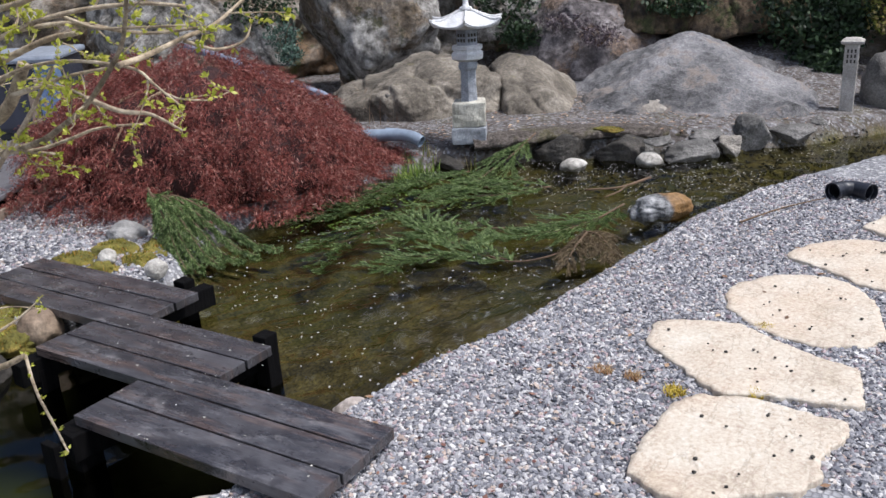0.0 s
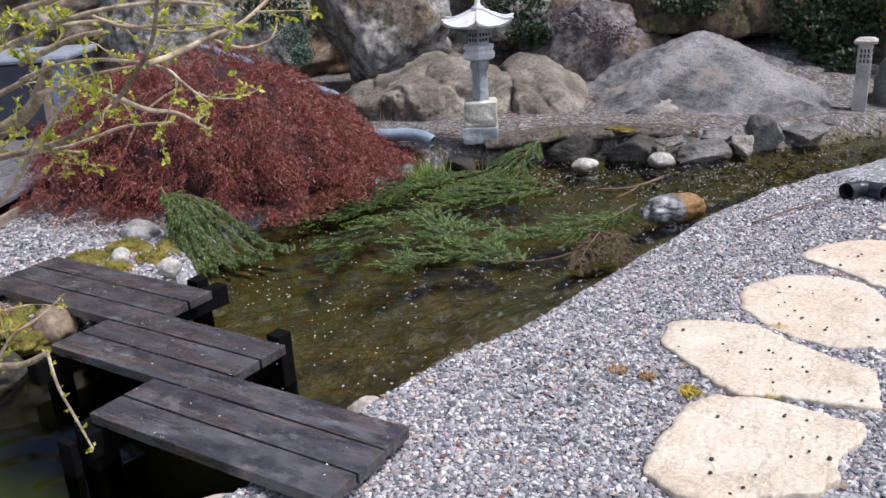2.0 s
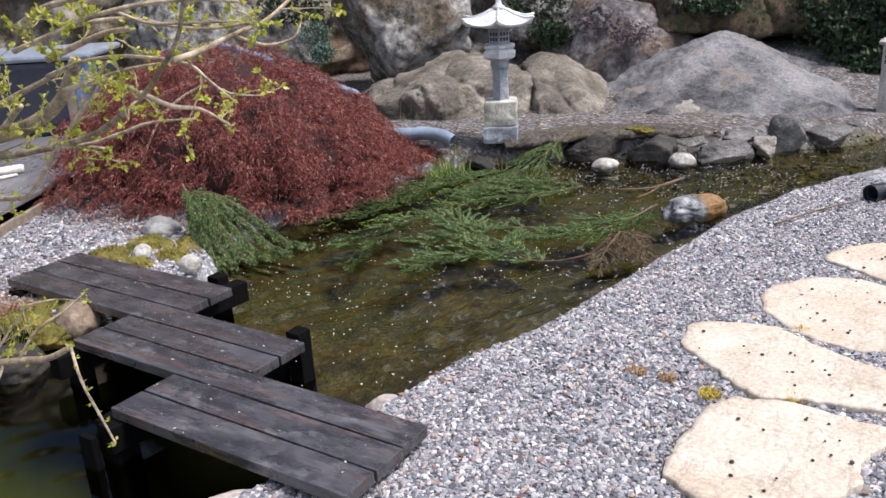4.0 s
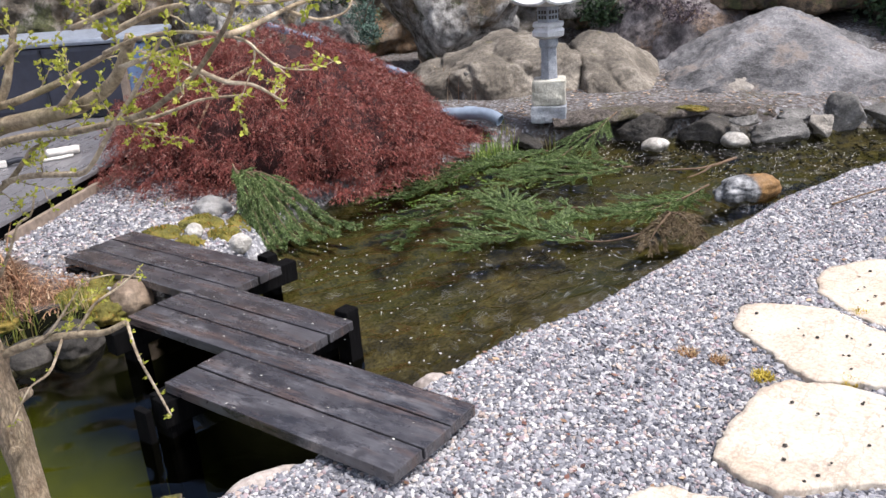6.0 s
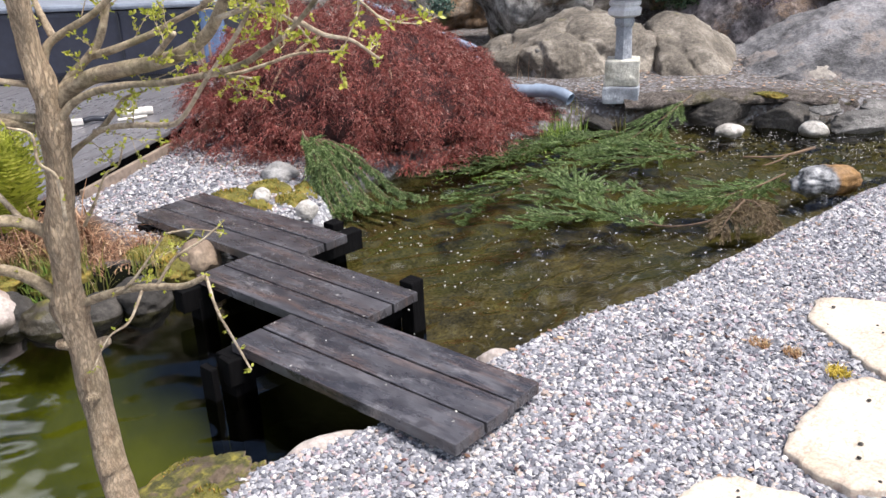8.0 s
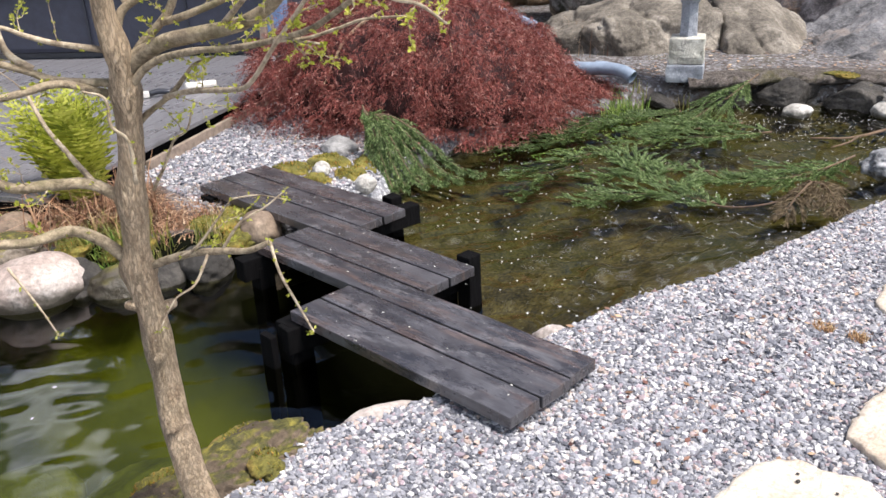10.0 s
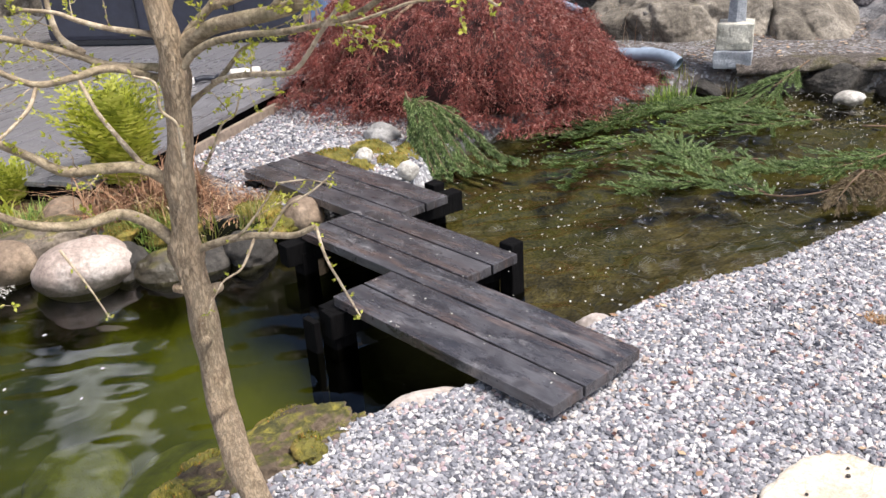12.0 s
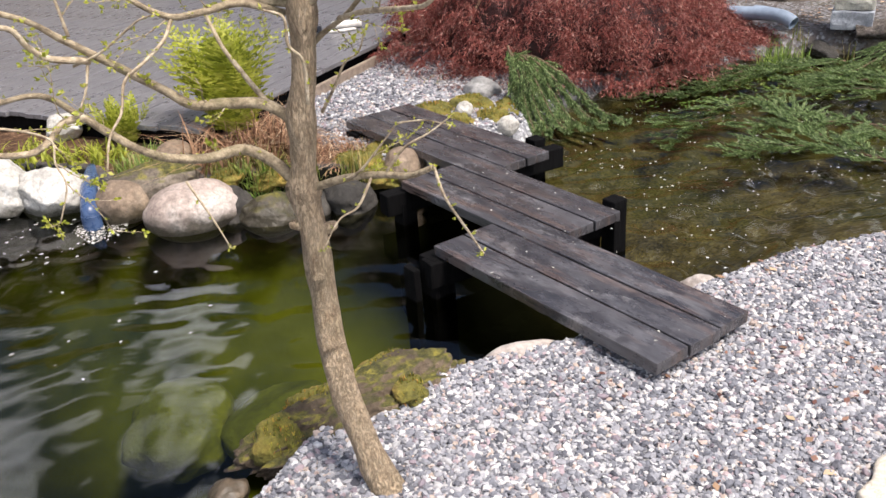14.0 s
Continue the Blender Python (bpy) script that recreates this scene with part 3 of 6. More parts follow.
def ground_height(x, y):
    d = pond_distance(x, y) + 0.03 * wavy(x, y, 9)
    far = soft_step(x, 3.0, 4.2) * soft_step(y, -1.0, 0.2)
    top = -0.075 + 0.066 * far + 0.35 * soft_step(x - 0.12 * y, 5.6, 7.4) * soft_step(y, -1.6, 0.5) + 0.012 * wavy(x, y, 3.1, 1)
    depth = 0.16 + 0.3 * soft_step(-d, 0.0, 0.2) * soft_step(-x, -0.1, 0.5) + 0.35 * soft_step(-d, 0.1, 0.9) * soft_step(-x, -1.4, 1.2) + 0.1 * soft_step(-d, 0.1, 0.7)
    left = soft_step(-x, -0.3, 0.3)
    wet = soft_step(-d, -0.16, 0.10) * (1 - left) + soft_step(-d, -0.11, 0.02) * left
    return top * (1 - wet) + wet * (-0.13 - depth + 0.03 * wavy(x, y, 5, 2))


def spread(lo, hi, step, reach):
    fine = np.arange(lo, hi + step / 2, step)
    out, g = [], step
    while (out[-1] if out else 0) < reach:
        g *= 1.35
        out.append((out[-1] if out else 0) + g)
    out = np.array(out)
    return np.r_[lo - out[::-1], fine, hi + out]


gx, gy = spread(-4.5, 8.5, 0.055, 900), spread(-2.2, 7.0, 0.055, 900)
X, Y = np.meshgrid(gx, gy, indexing="ij")
Z = ground_height(X, Y)
nx, ny = X.shape
idx = np.arange(nx * ny).reshape(nx, ny)
quads = np.stack([idx[:-1, :-1], idx[1:, :-1], idx[1:, 1:], idx[:-1, 1:]], -1).reshape(-1, 4)
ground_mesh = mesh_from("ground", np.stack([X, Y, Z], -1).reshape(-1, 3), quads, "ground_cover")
dist = pond_distance(X, Y) + 0.05 * wavy(X, Y, 11, 3)
# bed shaded by colour from the bridge's footprint out over the left basin
zones = {"zone_algae": soft_step(-X + 0.3 * wavy(X, Y, 3.5, 2), 0.3, 1.15) * soft_step(-dist, 0.0, 0.16) * soft_step(Y, 0.75, 1.25) * (1 - 0.85 * soft_step(-X, 1.9, 2.5)), "zone_deep_shade": soft_step(-X, -0.2, 0.3),
         # the dark bed colour also reaches past the waterline on the left bank
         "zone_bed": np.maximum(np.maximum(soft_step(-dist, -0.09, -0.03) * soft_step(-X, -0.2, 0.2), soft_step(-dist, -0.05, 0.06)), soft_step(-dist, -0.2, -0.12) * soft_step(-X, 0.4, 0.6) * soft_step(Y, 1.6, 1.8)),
         "zone_earth": np.maximum(soft_step(X + 0.6 * soft_step(Y, 1.0, 1.5) + 0.3 * wavy(X, Y, 4), 3.0, 3.6) * soft_step(Y + 1.3 * soft_step(X, 3.7, 4.5) + 0.3 * wavy(X, Y, 3, 1), 0.0, 0.5), soft_step(X, 5.2, 6.5)),
         "zone_mulch": soft_step(-X + 0.12 * wavy(X, Y, 7), 0.45, 0.62) * soft_step(Y, 1.6, 1.8) * soft_step(dist, 0.12, 0.2)}
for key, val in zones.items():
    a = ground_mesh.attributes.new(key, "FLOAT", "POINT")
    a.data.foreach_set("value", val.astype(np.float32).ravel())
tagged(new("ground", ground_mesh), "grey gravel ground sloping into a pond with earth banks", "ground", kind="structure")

def wave_height(x, y):
    """Small crossing ripples that run out from the middle of the pond; the deep end lies calmer."""
    rng = np.random.default_rng(12)
    bx, by = x + 0.10 * wavy(x, y, 3.3, 1), y + 0.10 * wavy(x, y, 3.9, 2)
    z = np.zeros(np.shape(x))
    for k in range(22):
        a = radians(rng.normal(-115, 42))
        length = 0.12 * 1.075**k
        steep = 0.07 if length < 0.32 else 0.034
        z = z + steep * length / (2 * math.pi) * np.sin(2 * math.pi / length * (bx * math.cos(a) + by * math.sin(a)) + rng.uniform(0, 6.28)) * (1 + 0.7 * wavy(x, y, 2.0 + 0.13 * k, k))
    rough = 0.13 + 0.92 * soft_step(x, -0.9, 0.2) * (1 + 0.75 * soft_step(1.3 - y, 0.0, 0.8))
    return z * rough * (1 - 0.45 * soft_step(x, 2.4, 3.4))


wx = np.r_[np.linspace(-4.8, -2.75, 8), np.arange(-2.7, 4.5, 0.015), np.linspace(4.6, 6.2, 6)]
wy = np.r_[np.linspace(-1.8, -0.4, 6), np.arange(-0.3, 3.6, 0.015), np.linspace(3.7, 5.0, 6)]
WX, WY = np.meshgrid(wx, wy, indexing="ij")
wi = np.arange(WX.size).reshape(WX.shape)
wq = np.stack([wi[:-1, :-1], wi[1:, :-1], wi[1:, 1:], wi[:-1, 1:]], -1).reshape(-1, 4)
water = tagged(new("water", mesh_from("water", np.stack([WX, WY, WATER + wave_height(WX, WY)], -1).reshape(-1, 3), wq, "pond_water")),
               "clear olive-green pond water with small ripples", "water", kind="structure")
water.visible_shadow = False

# ---------------------------------------------------------------- rock face behind the garden
# left run behind the deck is unseen, added for dark reflections in the water
def cliff_line(s):
    pts = smooth_line([(-9.0, 9.0, 0), (-5.0, 11.5, 0), (0.0, 11.2, 0), (2.8, 9.6, 0), (4.7, 7.6, 0), (6.2, 5.8, 0), (7.1, 4.2, 0), (7.7, 2.6, 0), (7.9, 1.0, 0), (7.6, -0.6, 0), (7.7, -2.2, 0), (8.4, -4.0, 0), (8.6, -7.0, 0)], 12)
    f = s * (len(pts) - 1)
    i = min(int(f), len(pts) - 2)
    return pts[i].lerp(pts[i + 1], f - i)


rows, cols = 90, 460
verts, faces = [], []
for i in range(cols):
    s = i / (cols - 1)
    p, q = cliff_line(s), cliff_line(min(1, s + 0.01))
    back = cliff_line(max(0, s - 0.01))
    d = (q - back).normalized()
    out = Vector((d.y, -d.x, 0))
    if out.dot(Vector((1.0, 0.0, 0)) - Vector((p.x, p.y, 0))) < 0:
        out = -out
    for j in range(rows):
        # upper part is out of view, its height chosen to keep sky off the pond
        z = -0.3 + (5.0 - 1.9 * min(1, max(0, (s - 0.35) / 0.2))) * (j / (rows - 1)) ** 1.4
        w = Vector((p.x, p.y, z))
        c = noise.voronoi(w * Vector((0.9, 0.9, 1.25)).x + Vector((3, 1, 0)))
        lump = 0.75 * (0.55 - c[0][0]) + 0.5 * min(0.3, c[0][1] - c[0][0])
        ridge = 1 - abs(noise.noise(w * 2.1 + Vector((0, 4, 0)))) * 2
        bulge = lump + 0.25 * noise.noise(w * 0.8) + 0.13 * ridge + 0.16 * noise.fractal(w * 3.1, 0.75, 2.0, 6)
        lean = -0.12 * z
        verts.append(w + out * (bulge + lean))
for i in range(cols - 1):
    for j in range(rows - 1):
        a = i * rows + j
        faces.append((a, a + rows, a + rows + 1, a + 1))
tagged(new("rock_face", mesh_from("rock_face", verts, faces, "rock_cliff")), "rugged grey-brown rock face with moss and dark cracks", "rock face", kind="structure")


# ---------------------------------------------------------------- footbridge
def footbridge():
    top = thing("footbridge", "zigzag footbridge of black-stained planks over the pond", "bridge", (0, 0, 0))
    spans = [(1.55, 2.74), (1.55, 2.74), (0.82, 2.74), (0.82, 1.742), (0.0, 1.742), (0.0, 1.094), (0.0, 1.094)]
    for i, (a, b) in enumerate(spans):
        lo, hi = (-0.15 * (i + 1) + 0.0045, a + 0.004 * math.sin(i * 2.1), -0.042), (-0.15 * i - 0.0045, b + 0.004 * math.cos(i * 1.7), 0.0)
        bm = box((lo[0], lo[1], lo[2]), (hi[0], hi[1], hi[2]), 0.004)
        bmesh.ops.subdivide_edges(bm, edges=[e for e in bm.edges if abs(e.verts[0].co.y - e.verts[1].co.y) > 0.5], cuts=14)
        for v in bm.verts:
            v.co += Vector((0.0012, 0, 0.0018)) * noise.noise(Vector((i * 5, v.co.y * 3, v.co.x * 3)))
        part("plank", bm, "stained_board", top)
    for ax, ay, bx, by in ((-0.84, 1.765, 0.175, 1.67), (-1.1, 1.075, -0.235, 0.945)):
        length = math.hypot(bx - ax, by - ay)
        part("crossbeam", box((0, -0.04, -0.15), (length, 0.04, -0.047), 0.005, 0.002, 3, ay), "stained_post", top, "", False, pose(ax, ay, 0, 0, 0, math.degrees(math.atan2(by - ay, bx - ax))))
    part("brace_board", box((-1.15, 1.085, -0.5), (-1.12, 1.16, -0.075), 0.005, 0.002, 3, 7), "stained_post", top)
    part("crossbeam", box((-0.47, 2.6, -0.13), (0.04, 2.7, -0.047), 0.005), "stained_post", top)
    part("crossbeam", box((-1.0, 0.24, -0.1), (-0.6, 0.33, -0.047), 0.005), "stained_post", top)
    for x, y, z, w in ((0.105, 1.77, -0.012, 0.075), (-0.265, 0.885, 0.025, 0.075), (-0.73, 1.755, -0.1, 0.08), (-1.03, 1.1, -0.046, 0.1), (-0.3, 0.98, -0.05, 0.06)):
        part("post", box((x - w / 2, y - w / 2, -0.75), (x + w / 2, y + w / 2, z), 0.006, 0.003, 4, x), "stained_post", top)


footbridge()


# ---------------------------------------------------------------- stepping stones
def slab(corners, seed, label):
    n, rng = 72, random.Random(seed)
    line = [Vector((*c, 0)) for c in corners]
    line = [a.lerp(b, (k + 0.5) / 8) for a, b in zip(line, line[1:] + line[:1]) for k in range(8)]
    line = [(line[i - 1] + 2 * line[i] + line[(i + 1) % len(line)]) / 4 for i in range(len(line))]
    mid = sum(line, Vector()) / len(line)
    bm = bmesh.new()
    rings = []
    for k, z in ((1.0, -0.075), (1.0, -0.008), (0.992, -0.001), (0.93, 0.0), (0.8, 0.0), (0.6, 0.0), (0.4, 0.0), (0.2, 0.0)):
        ring = []
        for p in line:
            q = mid + (p - mid) * k
            rag = 0.017 * noise.fractal(Vector((p.x * 17, p.y * 17, seed)), 0.6, 2.2, 5) * (k > 0.9)
            q += (p - mid).normalized() * rag
            q.z = -0.053 + z + (0.006 * noise.fractal(Vector((q.x * 6, q.y * 6, seed)), 0.8, 2, 4) if z > -0.01 else 0)
            ring.append(bm.verts.new(q))
        rings.append(ring)
    m = len(line)
    for a, b in zip(rings, rings[1:]):
        for i in range(m):
            bm.faces.new((a[i], a[(i + 1) % m], b[(i + 1) % m], b[i]))
    bm.faces.new(rings[-1])
    ob = part("stepping_stone", bm, "limestone_slab", smooth=True)
    tagged(ob, label, "stepping stone", "stepping stones in the gravel")
    # dark chips of gravel lying on the slab
    ico = bmesh.new()
    for _ in range(15):
        u, v = rng.randrange(m), rng.uniform(0.25, 0.9)
        c = mid + (line[u] - mid) * v
        made = bmesh.ops.create_icosphere(ico, subdivisions=1, radius=rng.uniform(0.004, 0.0085))["verts"]
        for w in made:
            w.co = Vector((w.co.x * rng.uniform(0.8, 1.3), w.co.y, w.co.z * 0.6)) + Vector((c.x, c.y, -0.048))
    chips = part("gravel_chips", ico, "boulder_dark", smooth=True)
    tagged(chips, "dark gravel chips scattered on a pale stepping stone", "gravel", kind="stuff")


SLABS = [[(-0.41, -0.74), (-0.26, -0.72), (0.05, -0.74), (0.17, -0.83), (0.21, -1.01), (0.18, -1.2), (0.18, -1.31), (0.09, -1.31), (-0.07, -1.25), (-0.19, -1.28), (-0.3, -1.2), (-0.4, -1.07), (-0.5, -0.95), (-0.47, -0.84)],
         [(0.48, -0.5), (0.69, -0.47), (0.76, -0.58), (0.82, -0.8), (0.75, -0.91), (0.66, -1.07), (0.58, -1.29), (0.43, -1.32), (0.3, -1.34), (0.28, -1.25), (0.26, -1.08), (0.2, -0.9), (0.23, -0.81), (0.34, -0.68)],
         [(1.1, -0.66), (1.28, -0.7), (1.41, -0.8), (1.51, -0.98), (1.46, -1.14), (1.3, -1.26), (1.07, -1.33), (0.9, -1.35), (0.81, -1.3), (0.72, -1.13), (0.74, -0.98), (0.83, -0.84), (0.95, -0.72)],
         [(1.76, -0.82), (1.93, -0.89), (2.08, -1.03), (2.12, -1.18), (2.08, -1.4), (1.95, -1.52), (1.62, -1.54), (1.44, -1.3), (1.45, -1.21), (1.6, -1.02), (1.69, -0.85)],
         [(2.34, -1.1), (2.6, -1.2), (2.7, -1.5), (2.4, -1.7), (2.15, -1.5), (2.2, -1.25)],
         [(-1.06, -0.63), (-0.9, -0.59), (-0.72, -0.6), (-0.62, -0.67), (-0.6, -0.85), (-0.7, -1.05), (-0.95, -1.1), (-1.15, -0.95), (-1.17, -0.75)]]
SLAB_LABELS = ["broad pale limestone stepping stone with a ragged rim", "long pale limestone stepping stone with straight edges", "rounded pale limestone stepping stone in gravel",
               "tan limestone stepping stone in gravel", "small pale limestone stepping stone in gravel", "pale limestone stepping stone with a cracked rim"]
for i, c in enumerate(SLABS):
    slab(c, i + 1, SLAB_LABELS[i])


# ---------------------------------------------------------------- stone lanterns
def pagoda_lantern():
    top = thing("stone_lantern", "pale grey granite lantern with a six-sided upturned roof", "stone lantern", (3.46, 1.98, -0.012), 27)
    top.scale = (0.88, 0.88, 0.9)
    part("foot_block", box((-0.16, -0.15, -0.03), (0.15, 0.165, 0.12), 0.012, 0.012, 3, 1), "granite_blue", top, "rough dark blue-grey foot block")
    part("base_block", box((-0.14, -0.148, 0.12), (0.14, 0.148, 0.345), 0.012, 0.014, 3, 2), "granite_base", top, "rough-hewn cream base block")
    part("shaft", lathe([(0.085, 0.345), (0.082, 0.4), (0.078, 0.52), (0.08, 0.62), (0.095, 0.635), (0.1, 0.66), (0.095, 0.69), (0.088, 0.7)], 6, 0.002), "granite_blue", top)
    part("collar", lathe([(0.095, 0.7), (0.16, 0.725), (0.165, 0.765), (0.14, 0.785), (0.14, 0.8), (0.158, 0.81), (0.155, 0.835), (0.12, 0.842)], 6, 0.002), "granite", top)
    house = part("fire_box", lathe([(0.105, 0.842), (0.108, 0.96), (0.115, 0.985)], 6), "granite_blue", top)
    for k in range(6):
        a = radians(60 * k + 30)
        r = 0.0935
        for dz in (0.885, 0.93):
            for du in (-0.03, 0.0, 0.03):
                bm = box((-0.009, -0.004, -0.014), (0.009, 0.004, 0.014), 0)
                part("window_opening", bm, "boulder_dark", house, "", False, pose(r * math.cos(a) - du * math.sin(a), r * math.sin(a) + du * math.cos(a), dz, 0, 0, math.degrees(a) + 90))
    bm = bmesh.new()
    rings = []
    for r, z, up in ((0.10, 0.975, 0.0), (0.345, 1.0, 0.04), (0.355, 1.018, 0.05), (0.265, 1.05, 0.012), (0.16, 1.095, 0.0), (0.08, 1.13, 0.0), (0.05, 1.135, 0)):
        ring = []
        for i in range(48):
            t = (i % 8) / 8
            corner = abs(t - 0.5) * 2
            a = 2 * math.pi * i / 48
            flat = math.cos(math.pi / 6) / math.cos((t - 0.5) * math.pi / 3)
            rr = r * (flat * 0.96 + 0.06 * corner**4)
            ring.append(bm.verts.new((rr * math.cos(a), rr * math.sin(a), z + up * corner**3)))
        rings.append(ring)
    for a, b in zip(rings, rings[1:]):
        for i in range(48):
            bm.faces.new((a[i], a[(i + 1) % 48], b[(i + 1) % 48], b[i]))
    bm.faces.new(rings[0])
    bm.faces.new(rings[-1])
    part("roof", bm, "granite", top)
    for k in range(6):
        a = radians(60 * k)
        line = smooth_line([(r * math.cos(a), r * math.sin(a), z) for r, z in ((0.05, 1.137), (0.09, 1.13), (0.163, 1.099), (0.27, 1.068), (0.366, 1.074))], 4)
        part("ridge", tube(line, [0.011] * len(line), 6), "granite", top, "", True)
    part("finial", lathe([(0.05, 1.135), (0.062, 1.15), (0.055, 1.165), (0.03, 1.175), (0.024, 1.21), (0.028, 1.25), (0.022, 1.29), (0.008, 1.33)], 16), "granite", top, "", True)


def post_lantern():
    top = thing("lantern_post", "weathered concrete lantern post with a pierced head", "stone lantern", (5.68, -0.6, -0.09), 4)
    top.scale = (0.86, 0.86, 0.98)
    part("shaft", box((-0.065, -0.065, 0.0), (0.065, 0.065, 0.42), 0.006, 0.002, 2), "concrete_post", top)
    head = part("fire_box", box((-0.068, -0.068, 0.421), (0.068, 0.068, 0.62), 0.006), "concrete_post", top)
    for side in range(4):
        for i in range(3):
            for j in range(3):
                part("window_opening", box((-0.008, -0.003, -0.015), (0.008, 0.003, 0.015), 0), "boulder_dark", head, "", False,
                     pose(0, 0, 0, 0, 0, 90 * side) @ pose(-0.034 + 0.034 * i, -0.0695, 0.475 + 0.045 * j))
    part("cap", lathe([(0.12, 0.621), (0.15, 0.632), (0.152, 0.65), (0.1, 0.672), (0.02, 0.68)], 4, 0.002, radians(45)), "concrete_post", top)


pagoda_lantern()
post_lantern()

# ---------------------------------------------------------------- large rocks
def heap(at, radius, height, label):
    """A cone of tipped gravel with slumped, uneven flanks."""
    rings, sides = 60, 120
    verts, faces = [], []
    for i in range(rings + 1):
        r = i / rings
        for k in range(sides):
            a = 2 * math.pi * k / sides
            edge = 1 + 0.14 * math.sin(2 * a + 0.6) + 0.07 * math.sin(5 * a)
            p = Vector((r * edge * radius[0] * math.cos(a), r * edge * radius[1] * math.sin(a), 0))
            z = height * (1.09 - math.sqrt(r * r + 0.02)) * (1 - 0.18 * math.exp(-((1 - r) / 0.9) ** 2))
            z += 0.12 * height * noise.fractal(p * 2.0, 0.8, 2, 5) * (0.25 + r) + 0.012 * noise.noise(p * 16)
            verts.append(p + Vector((0, 0, z - 0.12 * (r > 0.97))))
    for i in range(rings):
        for k in range(sides):
            faces.append((i * sides + k, i * sides + (k + 1) % sides, (i + 1) * sides + (k + 1) % sides, (i + 1) * sides + k))
    ob = new("gravel_heap", mesh_from("gravel_heap", verts, faces, "heap_gravel"))
    ob.matrix_basis = pose(*at)
    tagged(ob, label, "gravel heap", kind="stuff")


m = Nodes("heap_gravel").world_coord()
hg = m.n("ShaderNodeSeparateColor")
m.link(m.voronoi(60, "Color"), hg.inputs[0])
col = m.ramp(hg.outputs[0], [(0.0, (0.08, 0.08, 0.09)), (0.5, (0.15, 0.148, 0.154)), (1.0, (0.27, 0.265, 0.26))])
col = m.mix(0.6, col, (0.165, 0.162, 0.166))
col = m.mix(0.9, col, m.ramp(m.noise(1.5, 9, 0.72), [(0.36, 0.08), (0.62, 0.85)]), "OVERLAY")
col = m.mix(m.ramp(m.noise(3.0, 8, 0.7), [(0.52, 0.0), (0.62, 0.7)]), col, (0.19, 0.15, 0.12))
col = m.mix(m.ramp(m.noise(7, 9, 0.8), [(0.58, 0.0), (0.66, 0.7)]), col, (0.05, 0.046, 0.046))
m.done(col, 0.95, m.bump(m.voronoi(60), 0.5, 0.012, m.bump(m.noise(14, 6), 0.7, 0.04)))
heap((6.2, 0.95, -0.08), (1.45, 1.42), 0.7, "tipped conical heap of grey gravel behind the pond")

def crag(at, size, seed, cuts, label, mat="lichen_rock", turn=-54, rugged=1.0, category="rock"):
    """A block of bedrock hewn by the given planes (direction, distance), then weathered and cracked."""
    bm = bmesh.new()
    bmesh.ops.create_icosphere(bm, subdivisions=6, radius=1)
    off = Vector((seed * 3.7, seed * 5.1, seed * 1.9))
    walls = [(Vector(d).normalized(), far) for d, far in cuts]
    for v in bm.verts:
        p = v.co.copy()
        warp = p + 0.09 * noise.noise_vector(p * 1.7 + off)
        soft = 0.0
        for d, far in walls:
            c = d.dot(warp)
            if c > 0.05:
                soft += (c / far) ** 22
        r = min(1.35, 1 / max(0.35, soft ** (1 / 22)))
        w = Vector((p.x * r * size[0], p.y * r * size[1], p.z * r * size[2]))
        g = 0.09 * noise.fractal(w * 2.3 + off, 0.8, 2.1, 6) + 0.05 * (noise.voronoi(w * 3.2 + off)[0][0] - 0.3) + 0.025 * noise.fractal(w * 11 + off, 0.8, 2, 4)
        split = abs(noise.noise(Vector((w.x * 1.6 + w.z * 0.7, w.y * 1.2, w.z * 0.8)) + off))
        g -= 0.07 * max(0.0, 0.06 - split) / 0.06
        v.co = w * (1 + rugged * g)
    ob = part("crag", bm, mat, None, "", True)
    ob.matrix_basis = pose(*at, 0, 0, turn)
    return tagged(ob, label, category)


# bedrock by the lantern
crag((4.5, 3.02, -0.08), (0.98, 0.75, 0.54), 4, [((0.1, -0.45, 1), 0.86), ((-0.55, -0.1, 0.9), 0.8), ((0.25, -1, 0.25), 0.72), ((-0.5, -0.9, 0.1), 0.8), ((0.9, -0.3, 0.3), 0.8), ((-1, 0, 0.1), 1.0), ((0, 1, 0), 0.9), ((0.6, 0.2, 1), 0.95), ((0, 0, -1), 0.8)], "broad beige bedrock outcrop with a pale weathered top", "rock_outcrop")
crag((4.97, 2.14, -0.1), (0.52, 0.66, 0.45), 12, [((-0.15, -0.6, 1), 0.8), ((0.75, -0.3, 0.85), 0.7), ((-1, -0.2, 0.1), 0.72), ((0.1, -1, 0.35), 0.75), ((1, 0, 0), 1.0), ((0, 1, 0), 0.9), ((0, 0, -1), 0.8)], "smooth tan bedrock hump behind the lantern", "rock_outcrop", -58, 0.7)
crag((5.0, 0.92, -0.1), (0.36, 0.24, 0.17), 21, [((-0.4, -0.3, 1), 0.85), ((0.5, -0.3, 1), 0.9), ((0, -1, 0.3), 0.75), ((0, 0, -1), 0.8), ((0, 1, 0), 0.9)], "low grey-tan ledge of rock at the foot of the gravel heap", "bank_tan")
crag((3.98, 3.1, 0.02), (0.17, 0.13, 0.23), 41, [((-0.9, -0.2, 0.2), 0.7), ((0.9, -0.3, 0.2), 0.7), ((0, -1, 0.1), 0.7), ((0.2, 0, 1), 0.85), ((0, 0, -1), 0.9)], "upright blue-grey split stone against the outcrop", "bank_grey", -50)
